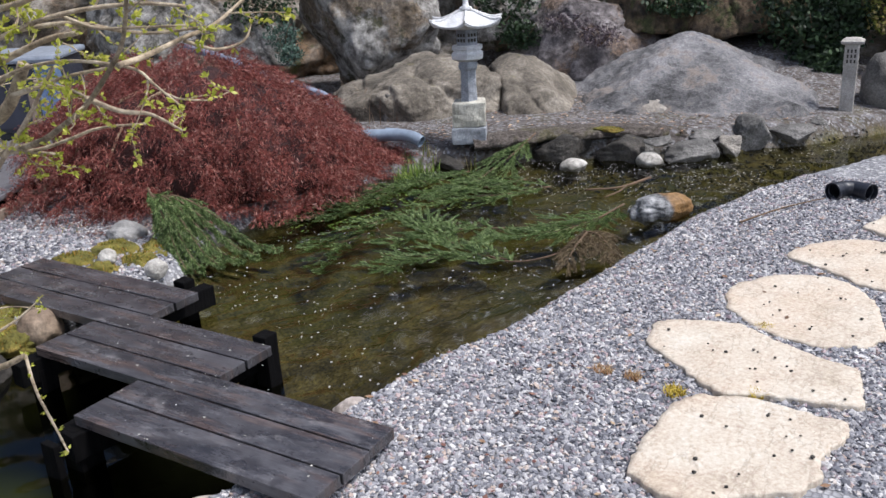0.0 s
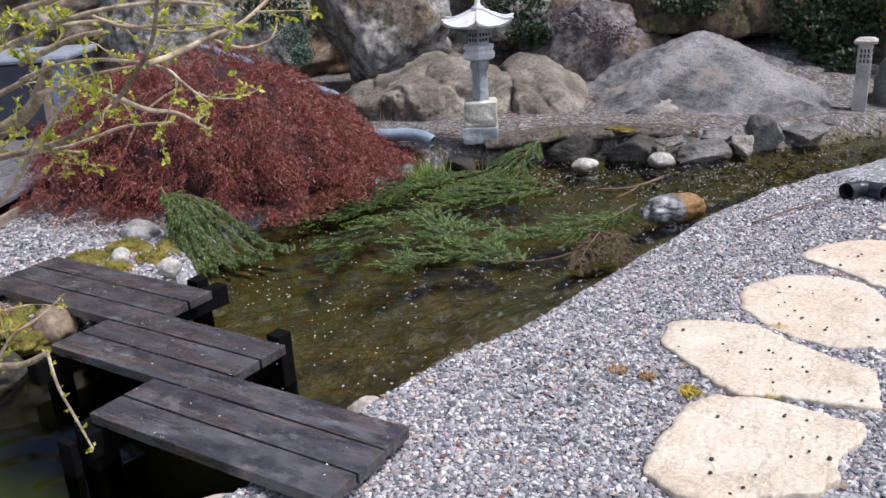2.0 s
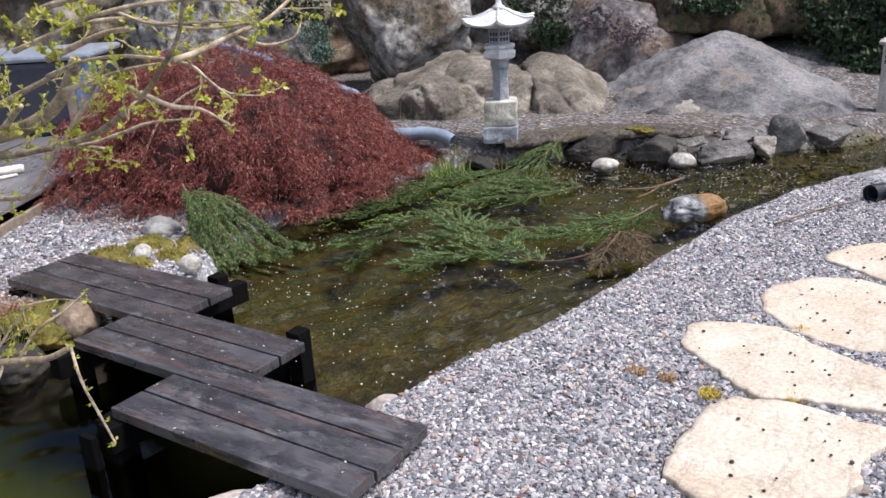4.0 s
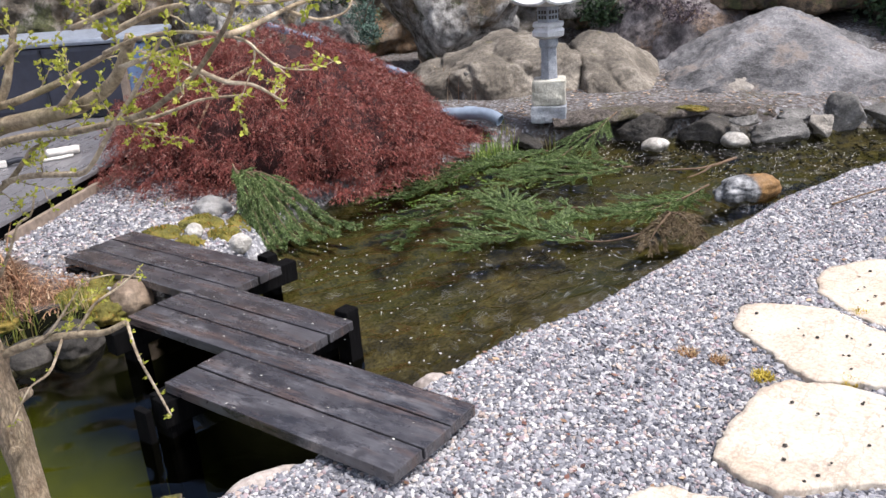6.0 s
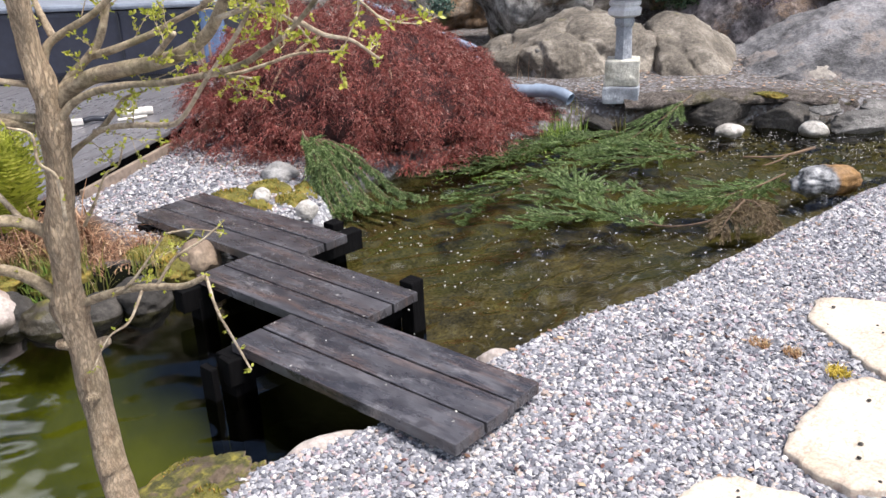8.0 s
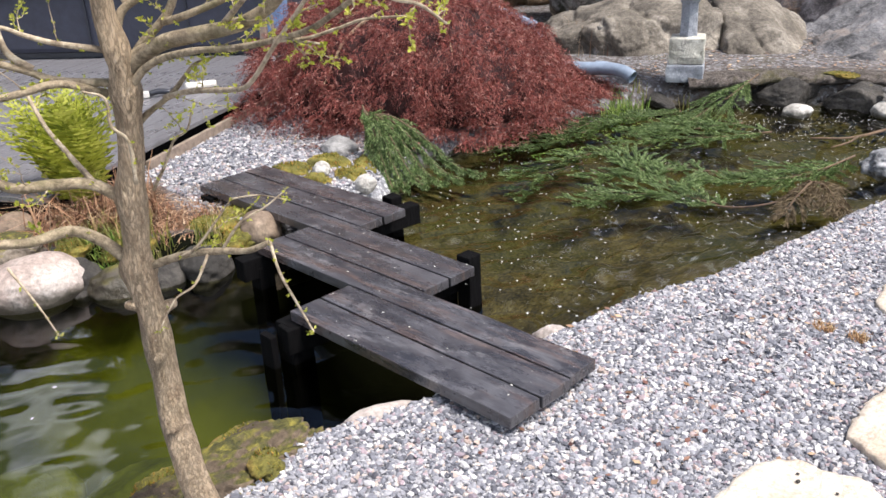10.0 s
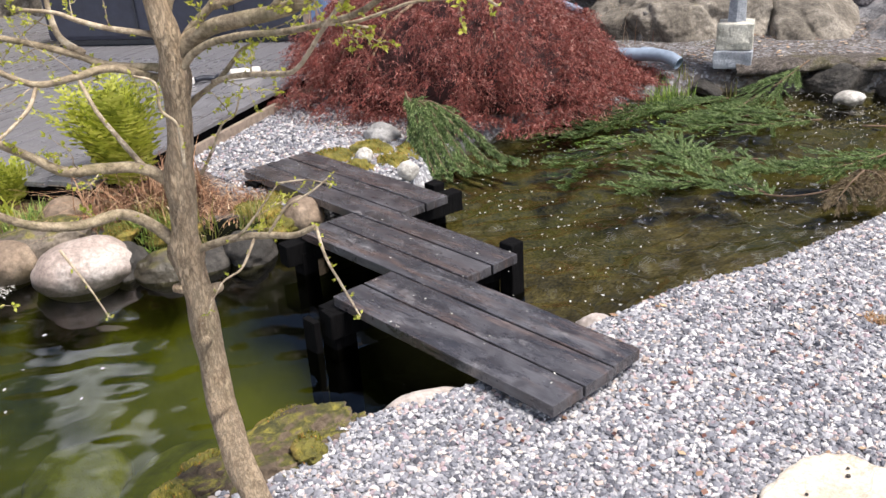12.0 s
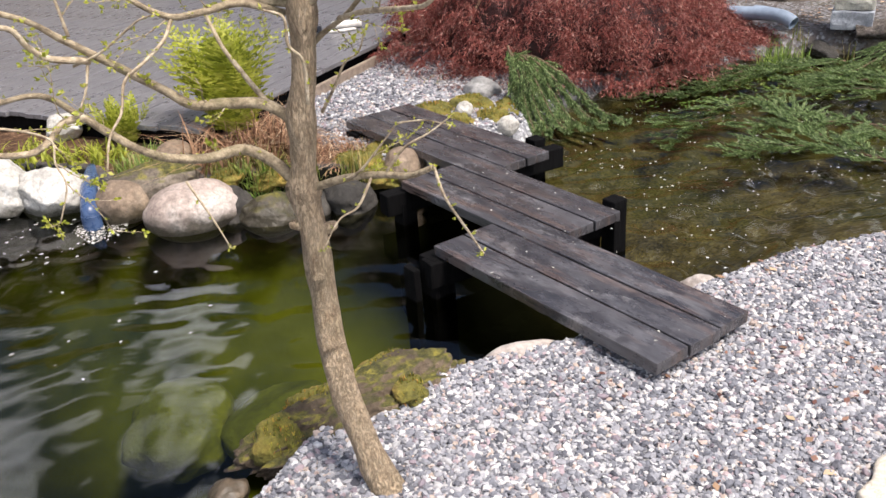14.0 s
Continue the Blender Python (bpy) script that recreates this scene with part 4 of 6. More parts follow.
# the large blocks behind
crag((5.42, 4.25, 0.72), (0.8, 0.62, 0.86), 15, [((-0.1, -1, 0.12), 0.7), ((0.75, -0.5, 0.5), 0.82), ((-0.9, -0.25, -0.38), 0.62), ((1, 0.1, 0), 0.82), ((0.45, -0.5, -0.85), 0.66), ((0, 0, 1), 0.95), ((-0.6, -0.4, 0.8), 0.9), ((0, 1, 0), 0.9), ((-0.2, 0, -1), 0.9)], "large grey rock with ochre stains and pale lichen", "lichen_rock", -52, 1.0)
crag((4.75, 5.55, 0.62), (0.42, 0.4, 0.4), 35, [((-0.2, -1, 0.2), 0.75), ((0.8, -0.4, 0.3), 0.75), ((-0.8, -0.3, 0.5), 0.8), ((0, 0, 1), 0.8), ((0, 0, -1), 0.8)], "grey broken rock among brown growth", "lichen_rock")
crag((4.3, 6.3, 0.75), (0.8, 0.5, 0.7), 36, [((0.1, -1, 0.3), 0.7), ((0.8, -0.4, 0.5), 0.8), ((-0.8, -0.4, 0.2), 0.8), ((0, -0.2, 1), 0.85), ((0, 0, -1), 0.8)], "dark broken rock at the foot of the rock face", "lichen_rock", -50, 1.3)
crag((6.72, 2.32, 0.42), (0.62, 0.5, 0.5), 33, [((-0.3, -0.9, 0.4), 0.72), ((0.5, -0.7, 0.6), 0.78), ((-0.8, -0.3, 0.6), 0.75), ((0.1, 0, 1), 0.8), ((0, 0, -1), 0.8)], "grey-purple rock ledge above the gravel heap", "purple_rock", -60, 1.3)
crag((6.9, 3.2, 0.72), (0.5, 0.4, 0.36), 37, [((-0.1, -1, 0.2), 0.72), ((0.7, -0.6, 0.5), 0.8), ((-0.8, -0.4, 0.4), 0.8), ((0, 0, 1), 0.75), ((0, 0, -1), 0.8)], "grey rock block under dark growth", "lichen_rock", -56, 1.2)
crag((7.2, 1.55, 0.85), (0.5, 0.4, 0.5), 38, [((-0.2, -1, 0.3), 0.75), ((0.7, -0.5, 0.4), 0.75), ((-0.8, -0.4, 0.4), 0.8), ((0, 0, 1), 0.8), ((0, 0, -1), 0.8)], "ochre-brown rock behind the gravel heap", "ochre_rock", -65, 1.2)
crag((7.3, 0.75, 0.8), (0.55, 0.4, 0.42), 39, [((-0.2, -1, 0.3), 0.75), ((0.6, -0.6, 0.5), 0.75), ((-0.8, -0.4, 0.4), 0.8), ((0, 0, 1), 0.8), ((0, 0, -1), 0.8)], "brown mossy rock behind the gravel heap", "ochre_rock", -75, 1.3)
rock("boulder", "bank_grey", (6.1, -0.93, 0.08), (0.26, 0.28, 0.36), 5, "dark rounded boulder beside the lantern post", "boulder")
BANK = [("boulder_dark", (3.82, 1.36, -0.13), (0.29, 0.2, 0.15), -68), ("boulder_dark", (4.0, 0.9, -0.14), (0.23, 0.18, 0.13), -66), ("bank_grey", (4.1, 0.7, -0.13), (0.08, 0.075, 0.07), 10),
        ("bank_grey", (4.16, 0.36, -0.14), (0.24, 0.14, 0.1), -62), ("bank_grey", (4.36, 0.34, -0.02), (0.16, 0.12, 0.05), -60), ("bank_tan", (4.37, 0.1, -0.1), (0.085, 0.08, 0.1), 40),
        ("bank_grey", (4.62, 0.0, -0.05), (0.19, 0.16, 0.15), -60), ("bank_grey", (4.88, -0.28, -0.07), (0.2, 0.15, 0.1), -60), ("boulder_dark", (3.62, 1.72, -0.16), (0.17, 0.14, 0.1), -60),
        ("boulder_dark", (3.34, 2.12, -0.17), (0.17, 0.13, 0.08), 30), ("bank_grey", (5.2, -0.42, -0.05), (0.1, 0.08, 0.06), 0), ("bank_grey", (4.02, 0.55, -0.02), (0.12, 0.09, 0.05), -50)]


def bank_ledge(points, label, seed):
    """An earth lip that overhangs the water, lofted along the shore."""
    line = smooth_line([Vector(p) for p in points], 22)
    shape = [(-0.42, -0.05), (-0.3, 0.0), (-0.16, 0.015), (-0.06, 0.018), (0.0, 0.008), (0.045, -0.018), (0.05, -0.045), (0.0, -0.07), (-0.12, -0.085), (-0.26, -0.13), (-0.3, -0.26)]
    shape = [(a + (c - a) * k / 3, b + (d - b) * k / 3) for (a, b), (c, d) in zip(shape, shape[1:]) for k in range(3)]
    verts, faces, n = [], [], len(shape)
    for i, p in enumerate(line):
        d = (line[min(i + 1, len(line) - 1)] - line[max(i - 1, 0)]).normalized()
        out = Vector((-d.y, d.x, 0))
        swell = 0.06 * noise.fractal(p * 3.0 + Vector((seed, 0, 0)), 0.8, 2, 4)
        for o, z in shape:
            q = p + out * (o + swell * (o > -0.25)) + Vector((0, 0, z))
            g = noise.fractal(q * 9 + Vector((0, seed, 0)), 0.8, 2, 5)
            verts.append(q + (out * 0.03 + Vector((0, 0, 0.012))) * g)
    for i in range(len(line) - 1):
        for k in range(n - 1):
            faces.append((i * n + k, i * n + k + 1, (i + 1) * n + k + 1, (i + 1) * n + k))
    tagged(new("bank_ledge", mesh_from("bank_ledge", verts, faces, "bank_earth")), label, "bank", kind="structure")


m = Nodes("bank_earth").world_coord()
grit = m.noise(26, 8, 0.75)
col = m.ramp(grit, [(0.32, (0.014, 0.011, 0.009)), (0.5, (0.075, 0.062, 0.052)), (0.66, (0.19, 0.165, 0.145)), (0.8, (0.36, 0.33, 0.3))])
col = m.mix(m.ramp(m.noise(3.1, 6), [(0.54, 0.0), (0.64, 0.45)]), col, m.ramp(m.noise(50, 4), [(0.3, (0.03, 0.035, 0.01)), (0.7, (0.16, 0.14, 0.04))]))
m.done(col, 0.95, m.bump(grit, 0.8, 0.03))
bank_ledge([(4.5, 0.2, -0.03), (4.17, 0.61, -0.01), (3.96, 0.97, 0.01), (3.73, 1.33, 0.012), (3.5, 1.62, 0.0), (3.3, 1.86, -0.02)], "crumbling earth bank overhanging the pond", 3)
for i, (mat, at, size, turn) in enumerate(BANK):
    rock("bank_stone", mat, (at[0] - 0.05, at[1] - 0.03, at[2] - 0.03), tuple(c * 0.95 for c in size), 20 + i, {"boulder_dark": "dark wet stone on the pond bank", "boulder_mossy": "mossy brown stone on the pond bank", "bank_grey": "grey angular stone on the pond bank",
         "bank_tan": "tan rounded stone on the pond bank"}[mat], "rock", turn, "stones along the far bank", detail=5, lumps=0.5, grit=0.14, planes=14)
WET = [("boulder_white", (3.52, 1.1, -0.195), (0.125, 0.1, 0.06), "pale flat stone lying in the shallow water"), ("boulder_white", (3.84, 0.58, -0.185), (0.135, 0.1, 0.065), "pale rounded stone at the water's edge"),
       ("boulder_pale", (-0.42, 0.32, -0.125), (0.08, 0.058, 0.062), "small pale stone beside the footbridge"), ("boulder_pale", (-1.19, 0.41, -0.12), (0.135, 0.08, 0.055), "whitish stone where gravel meets the water"),
       ("boulder_white", (0.29, 2.2, -0.085), (0.062, 0.058, 0.06), "cream stone beside the footbridge"), ("boulder_white", (0.22, 2.5, -0.035), (0.075, 0.05, 0.045), "pale stone in a cushion of moss"),
       ("boulder_grey", (0.6, 2.8, -0.06), (0.13, 0.11, 0.08), "grey stone near the drooping spruce branch"), ("boulder_tan", (-0.5, 2.1, -0.09), (0.1, 0.09, 0.095), "tan rounded stone beside the footbridge")]
rock("stone", "stained_stone", (2.56, 0.08, -0.15), (0.11, 0.25, 0.1), 52, "wet stone, rust-brown and white-stained, in the shallow water", "stone", 63, detail=5, lumps=0.2, grit=0.05, tilt=(4, 0))
for i, (mat, at, size, label) in enumerate(WET):
    i += i >= 2
    rock("stone", mat, at, size, 50 + i, label, "stone", i * 40, detail=4, lumps=0.2, grit=0.04)
LEFT = [("boulder_pink", (-1.48, 2.47, -0.145), (0.235, 0.17, 0.145), "large pinkish-white boulder at the water's edge", -14), ("boulder_tan", (-1.71, 2.8, -0.14), (0.14, 0.14, 0.125), "tan rounded boulder at the water's edge", 20),
        ("boulder_mossy", (-1.17, 2.26, -0.2), (0.17, 0.12, 0.1), "dark mossy boulder at the water's edge", -25), ("boulder_mossy", (-1.52, 2.83, -0.08), (0.24, 0.14, 0.1), "mossy grey-tan boulder behind the shoreline", -10),
        ("boulder_white", (-1.94, 3.17, -0.13), (0.25, 0.19, 0.17), "white quarried rock beside the inlet pipe", -40), ("boulder_white", (-2.14, 3.4, -0.12), (0.26, 0.2, 0.18), "white quarried rock at the pond's edge", -50),
        ("boulder_white", (-2.42, 3.75, -0.12), (0.24, 0.2, 0.16), "white quarried rock at the pond's edge", 10), ("boulder_white", (-1.68, 3.9, 0.0), (0.13, 0.12, 0.1), "pale stone beside the deck", 25),
        ("boulder_dark", (-0.82, 2.12, -0.2), (0.16, 0.12, 0.11), "dark wet boulder beside the footbridge", 80), ("boulder_dark", (-1.0, 2.2, -0.21), (0.12, 0.1, 0.09), "dark wet stone between mossy boulders", 10),
        ("boulder_dark", (-1.3, 2.44, -0.18), (0.13, 0.12, 0.11), "dark wet stone behind a boulder", 70), ("boulder_tan", (-1.36, 2.98, -0.03), (0.12, 0.09, 0.08), "small tan stone under the fern", 30)]
for i, (mat, at, size, label, turn) in enumerate(LEFT):
    rock("boulder", mat, at, size, 70 + i, label, "boulder", turn, detail=5, lumps=0.28 if "white" in mat else 0.22 if "dark" in mat or "mossy" in mat else 0.07, grit=0.1 if "white" in mat else 0.015, planes=24 if "white" in mat else 0)
rock("mossy_rock", "moss_rock", (-1.72, 0.53, -0.15), (0.37, 0.15, 0.125), 90, "long mossy rock on the gravel shore under the tree", "rock", -5, detail=6, lumps=0.36, grit=0.14)
rock("stone", "boulder_tan", (-2.19, 0.52, -0.19), (0.07, 0.055, 0.05), 96, "small reddish stone at the water's edge", "stone", 20, detail=4)
rock("sunken_rock", "algae_rock", (-1.97, 1.72, -0.78), (0.28, 0.22, 0.16), 93, "large algae-covered rock under the water", "rock", 40, detail=4)
rock("sunken_rock", "algae_rock", (-1.6, 1.5, -0.8), (0.24, 0.2, 0.14), 91, "algae-covered rock under the water", "rock", 15, detail=4)

# ---------------------------------------------------------------- young tree over the pond
TREE = {
    "trunk": ([(-1.885, 0.13, -0.14), (-1.915, 0.238, 0.11), (-1.91, 0.32, 0.27), (-1.89, 0.37, 0.42), (-1.89, 0.38, 0.55), (-1.9, 0.38, 0.68), (-1.9, 0.36, 0.77), (-1.9, 0.34, 0.88), (-1.89, 0.31, 1.01), (-1.89, 0.29, 1.12), (-1.9, 0.28, 1.19), (-1.91, 0.28, 1.27), (-1.92, 0.25, 1.4), (-1.9, 0.2, 1.6), (-1.92, 0.22, 1.85)], 0.04, 0.02),
    "R4": ([(-1.9, 0.38, 0.68), (-1.83, 0.29, 0.72), (-1.79, 0.2, 0.74), (-1.76, 0.13, 0.75), (-1.74, 0.07, 0.78)], 0.014, 0.008),
    "R4b": ([(-1.74, 0.07, 0.78), (-1.81, -0.06, 0.77), (-1.88, -0.21, 0.78), (-1.94, -0.34, 0.79)], 0.0038, 0.0018),
    "R2": ([(-1.881, 0.267, 1.124), (-1.869, 0.239, 1.151), (-1.856, 0.177, 1.178), (-1.84, 0.075, 1.199), (-1.818, -0.023, 1.209), (-1.796, -0.144, 1.234), (-1.809, -0.243, 1.258), (-1.837, -0.349, 1.296), (-1.863, -0.443, 1.334), (-1.877, -0.515, 1.379), (-1.887, -0.569, 1.421), (-1.9, -0.603, 1.46), (-1.912, -0.632, 1.506)], 0.0115, 0.0028),
    "R2b": ([(-1.868, -0.455, 1.345), (-1.809, -0.445, 1.316), (-1.752, -0.441, 1.3), (-1.707, -0.451, 1.267)], 0.0045, 0.002),
    "R2c": ([(-1.802, -0.125, 1.228), (-1.784, -0.19, 1.234), (-1.763, -0.25, 1.252), (-1.74, -0.297, 1.268), (-1.711, -0.373, 1.274)], 0.004, 0.0018),
    "R2d": ([(-1.797, -0.144, 1.232), (-1.782, -0.179, 1.228), (-1.766, -0.215, 1.224)], 0.004, 0.002),
    "R2e": ([(-1.884, -0.553, 1.394), (-1.827, -0.539, 1.399), (-1.755, -0.543, 1.416), (-1.716, -0.556, 1.427), (-1.661, -0.564, 1.456), (-1.619, -0.57, 1.485)], 0.0045, 0.002),
    "R2u": ([(-1.758, -0.54, 1.411), (-1.732, -0.55, 1.399), (-1.707, -0.553, 1.393), (-1.682, -0.569, 1.397), (-1.672, -0.578, 1.407), (-1.656, -0.573, 1.423)], 0.0028, 0.0015),
    "R2f": ([(-1.833, -0.19, 1.353), (-1.841, -0.28, 1.376), (-1.837, -0.357, 1.388), (-1.837, -0.433, 1.39), (-1.841, -0.529, 1.383), (-1.854, -0.578, 1.367), (-1.859, -0.624, 1.344)], 0.0038, 0.0015),
    "R2g": ([(-1.814, -0.197, 1.328), (-1.799, -0.267, 1.347), (-1.79, -0.329, 1.362), (-1.782, -0.411, 1.374)], 0.005, 0.002),
    "R2h": ([(-1.825, -0.279, 1.355), (-1.818, -0.334, 1.348), (-1.816, -0.386, 1.333), (-1.823, -0.431, 1.307)], 0.003, 0.0015),
    "R1": ([(-1.879, 0.28, 1.149), (-1.859, 0.247, 1.182), (-1.835, 0.172, 1.21), (-1.804, 0.056, 1.232), (-1.784, -0.019, 1.251), (-1.768, -0.081, 1.283), (-1.765, -0.127, 1.319), (-1.761, -0.164, 1.37)], 0.024, 0.014),
    "R1b": ([(-1.863, 0.277, 1.174), (-1.847, 0.249, 1.208), (-1.823, 0.213, 1.245), (-1.807, 0.198, 1.276), (-1.79, 0.192, 1.322), (-1.774, 0.179, 1.383)], 0.014, 0.009),
    "R1c": ([(-1.825, 0.212, 1.24), (-1.808, 0.153, 1.253), (-1.773, 0.083, 1.279), (-1.747, 0.023, 1.307), (-1.72, -0.052, 1.339)], 0.011, 0.007),
    "R1d": ([(-1.887, 0.281, 1.161), (-1.892, 0.284, 1.212), (-1.876, 0.28, 1.259), (-1.852, 0.253, 1.284), (-1.821, 0.19, 1.317), (-1.791, 0.148, 1.355)], 0.014, 0.008),
    "R1e": ([(-1.862, 0.273, 1.273), (-1.864, 0.298, 1.31), (-1.864, 0.319, 1.346)], 0.008, 0.006),
    "R1f": ([(-1.8, 0.053, 1.233), (-1.818, -0.032, 1.272), (-1.826, -0.087, 1.3)], 0.009, 0.006),
    "T1": ([(-1.902, -0.228, 1.402), (-1.882, -0.302, 1.425), (-1.852, -0.371, 1.449), (-1.83, -0.455, 1.462), (-1.806, -0.53, 1.465), (-1.794, -0.591, 1.46)], 0.0045, 0.0022),
    "T2": ([(-1.815, -0.246, 1.43), (-1.793, -0.353, 1.438), (-1.785, -0.451, 1.426), (-1.774, -0.508, 1.423), (-1.757, -0.57, 1.429)], 0.004, 0.002),
    "T3": ([(-1.805, -0.346, 1.449), (-1.804, -0.416, 1.433), (-1.793, -0.474, 1.432), (-1.772, -0.564, 1.433)], 0.003, 0.0015),
    "T4": ([(-1.863, -0.175, 1.426), (-1.861, -0.255, 1.458), (-1.867, -0.335, 1.47), (-1.854, -0.384, 1.484)], 0.006, 0.004),
    "T5": ([(-1.819, -0.177, 1.377), (-1.797, -0.285, 1.413), (-1.788, -0.35, 1.423)], 0.006, 0.004),
    "R3": ([(-1.892, 0.318, 0.985), (-1.868, 0.32, 1.02), (-1.846, 0.309, 1.045), (-1.829, 0.224, 1.094), (-1.819, 0.173, 1.135), (-1.814, 0.137, 1.163), (-1.812, 0.068, 1.183)], 0.012, 0.003),
    "R3b": ([(-1.833, 0.241, 1.087), (-1.84, 0.122, 1.117), (-1.863, -0.059, 1.146), (-1.881, -0.153, 1.171), (-1.863, -0.213, 1.237), (-1.848, -0.283, 1.307), (-1.848, -0.324, 1.345), (-1.835, -0.348, 1.381)], 0.0062, 0.0024),
    "R4c": ([(-1.837, 0.287, 0.718), (-1.814, 0.249, 0.747), (-1.777, 0.214, 0.806), (-1.751, 0.19, 0.849)], 0.0042, 0.0016),
    "R4d": ([(-1.784, 0.189, 0.75), (-1.753, 0.161, 0.804), (-1.71, 0.12, 0.838), (-1.676, 0.084, 0.875)], 0.0042, 0.0016),
    "R4e": ([(-1.803, 0.225, 0.734), (-1.856, 0.207, 0.682), (-1.906, 0.212, 0.662), (-1.961, 0.201, 0.608)], 0.0036, 0.0015),
    "R4f": ([(-1.748, 0.189, 0.853), (-1.709, 0.141, 0.861), (-1.679, 0.079, 0.856)], 0.0024, 0.0012),
    "L5e": ([(-2.16, 0.413, 0.77), (-2.14, 0.354, 0.697), (-2.129, 0.3, 0.637)], 0.0034, 0.0014),
    "R5": ([(-1.85, 0.336, 0.871), (-1.83, 0.302, 0.93), (-1.814, 0.271, 0.988), (-1.804, 0.228, 1.014), (-1.799, 0.203, 1.061)], 0.004, 0.0018),
    "L1": ([(-1.914, 0.322, 1.1), (-1.99, 0.354, 1.131), (-2.061, 0.362, 1.127), (-2.127, 0.378, 1.122), (-2.17, 0.392, 1.141), (-2.211, 0.415, 1.175)], 0.012, 0.008),
    "L2": ([(-1.888, 0.303, 1.119), (-1.987, 0.375, 1.135), (-2.026, 0.409, 1.155), (-2.069, 0.431, 1.175), (-2.112, 0.452, 1.193), (-2.162, 0.479, 1.21)], 0.012, 0.008),
    "L2b": ([(-2.02, 0.406, 1.16), (-2.053, 0.427, 1.194), (-2.061, 0.433, 1.242), (-2.061, 0.432, 1.29)], 0.008, 0.005),
    "L3": ([(-1.908, 0.288, 1.19), (-1.984, 0.342, 1.21), (-2.03, 0.382, 1.23), (-2.061, 0.406, 1.247), (-2.12, 0.44, 1.259)], 0.009, 0.005),
    "L4t": ([(-1.925, 0.252, 0.923), (-1.928, 0.241, 1.015), (-1.956, 0.243, 1.054), (-1.956, 0.247, 1.108), (-1.993, 0.259, 1.128)], 0.0045, 0.0025),
    "L4": ([(-1.896, 0.364, 0.848), (-1.956, 0.396, 0.9), (-2.036, 0.422, 0.916), (-2.106, 0.437, 0.926), (-2.158, 0.444, 0.967), (-2.215, 0.458, 1.013), (-2.271, 0.469, 1.057), (-2.325, 0.478, 1.099), (-2.376, 0.484, 1.14), (-2.437, 0.491, 1.17)], 0.019, 0.008),
    "L4u": ([(-1.95, 0.393, 0.9), (-1.962, 0.477, 0.958), (-1.969, 0.551, 1.006), (-1.962, 0.637, 1.066)], 0.009, 0.006),
    "L4b": ([(-2.283, 0.473, 1.049), (-2.354, 0.479, 1.065), (-2.389, 0.48, 1.094), (-2.411, 0.476, 1.131), (-2.446, 0.482, 1.143)], 0.008, 0.005),
    "L5": ([(-1.908, 0.381, 0.702), (-1.956, 0.411, 0.764), (-2.011, 0.431, 0.801), (-2.092, 0.434, 0.801), (-2.174, 0.449, 0.819), (-2.237, 0.461, 0.856), (-2.285, 0.467, 0.9), (-2.33, 0.472, 0.946), (-2.39, 0.491, 0.997), (-2.483, 0.501, 0.995)], 0.02, 0.007),
    "L5b": ([(-2.322, 0.464, 0.942), (-2.365, 0.466, 0.94), (-2.402, 0.45, 0.915), (-2.442, 0.443, 0.901), (-2.514, 0.459, 0.909)], 0.008, 0.006),
    "L5d": ([(-2.134, 0.382, 1.121), (-2.165, 0.357, 1.087), (-2.216, 0.346, 1.054), (-2.261, 0.347, 1.024), (-2.287, 0.321, 0.973), (-2.322, 0.309, 0.934), (-2.348, 0.281, 0.879)], 0.0045, 0.002),
    "L6": ([(-2.29, 0.474, 1.042), (-2.308, 0.46, 0.997), (-2.333, 0.453, 0.957)], 0.0035, 0.002),
    "L7": ([(-2.314, 0.49, 1.041), (-2.265, 0.444, 1.068), (-2.206, 0.381, 1.124), (-2.177, 0.342, 1.14)], 0.003, 0.0018),
    "L8": ([(-2.314, 0.473, 1.103), (-2.318, 0.472, 1.142), (-2.323, 0.474, 1.186)], 0.004, 0.003),
    "L9": ([(-2.488, 0.48, 0.955), (-2.437, 0.438, 0.944), (-2.406, 0.405, 0.925), (-2.414, 0.387, 0.887), (-2.41, 0.36, 0.846), (-2.441, 0.344, 0.783)], 0.003, 0.0015),
}


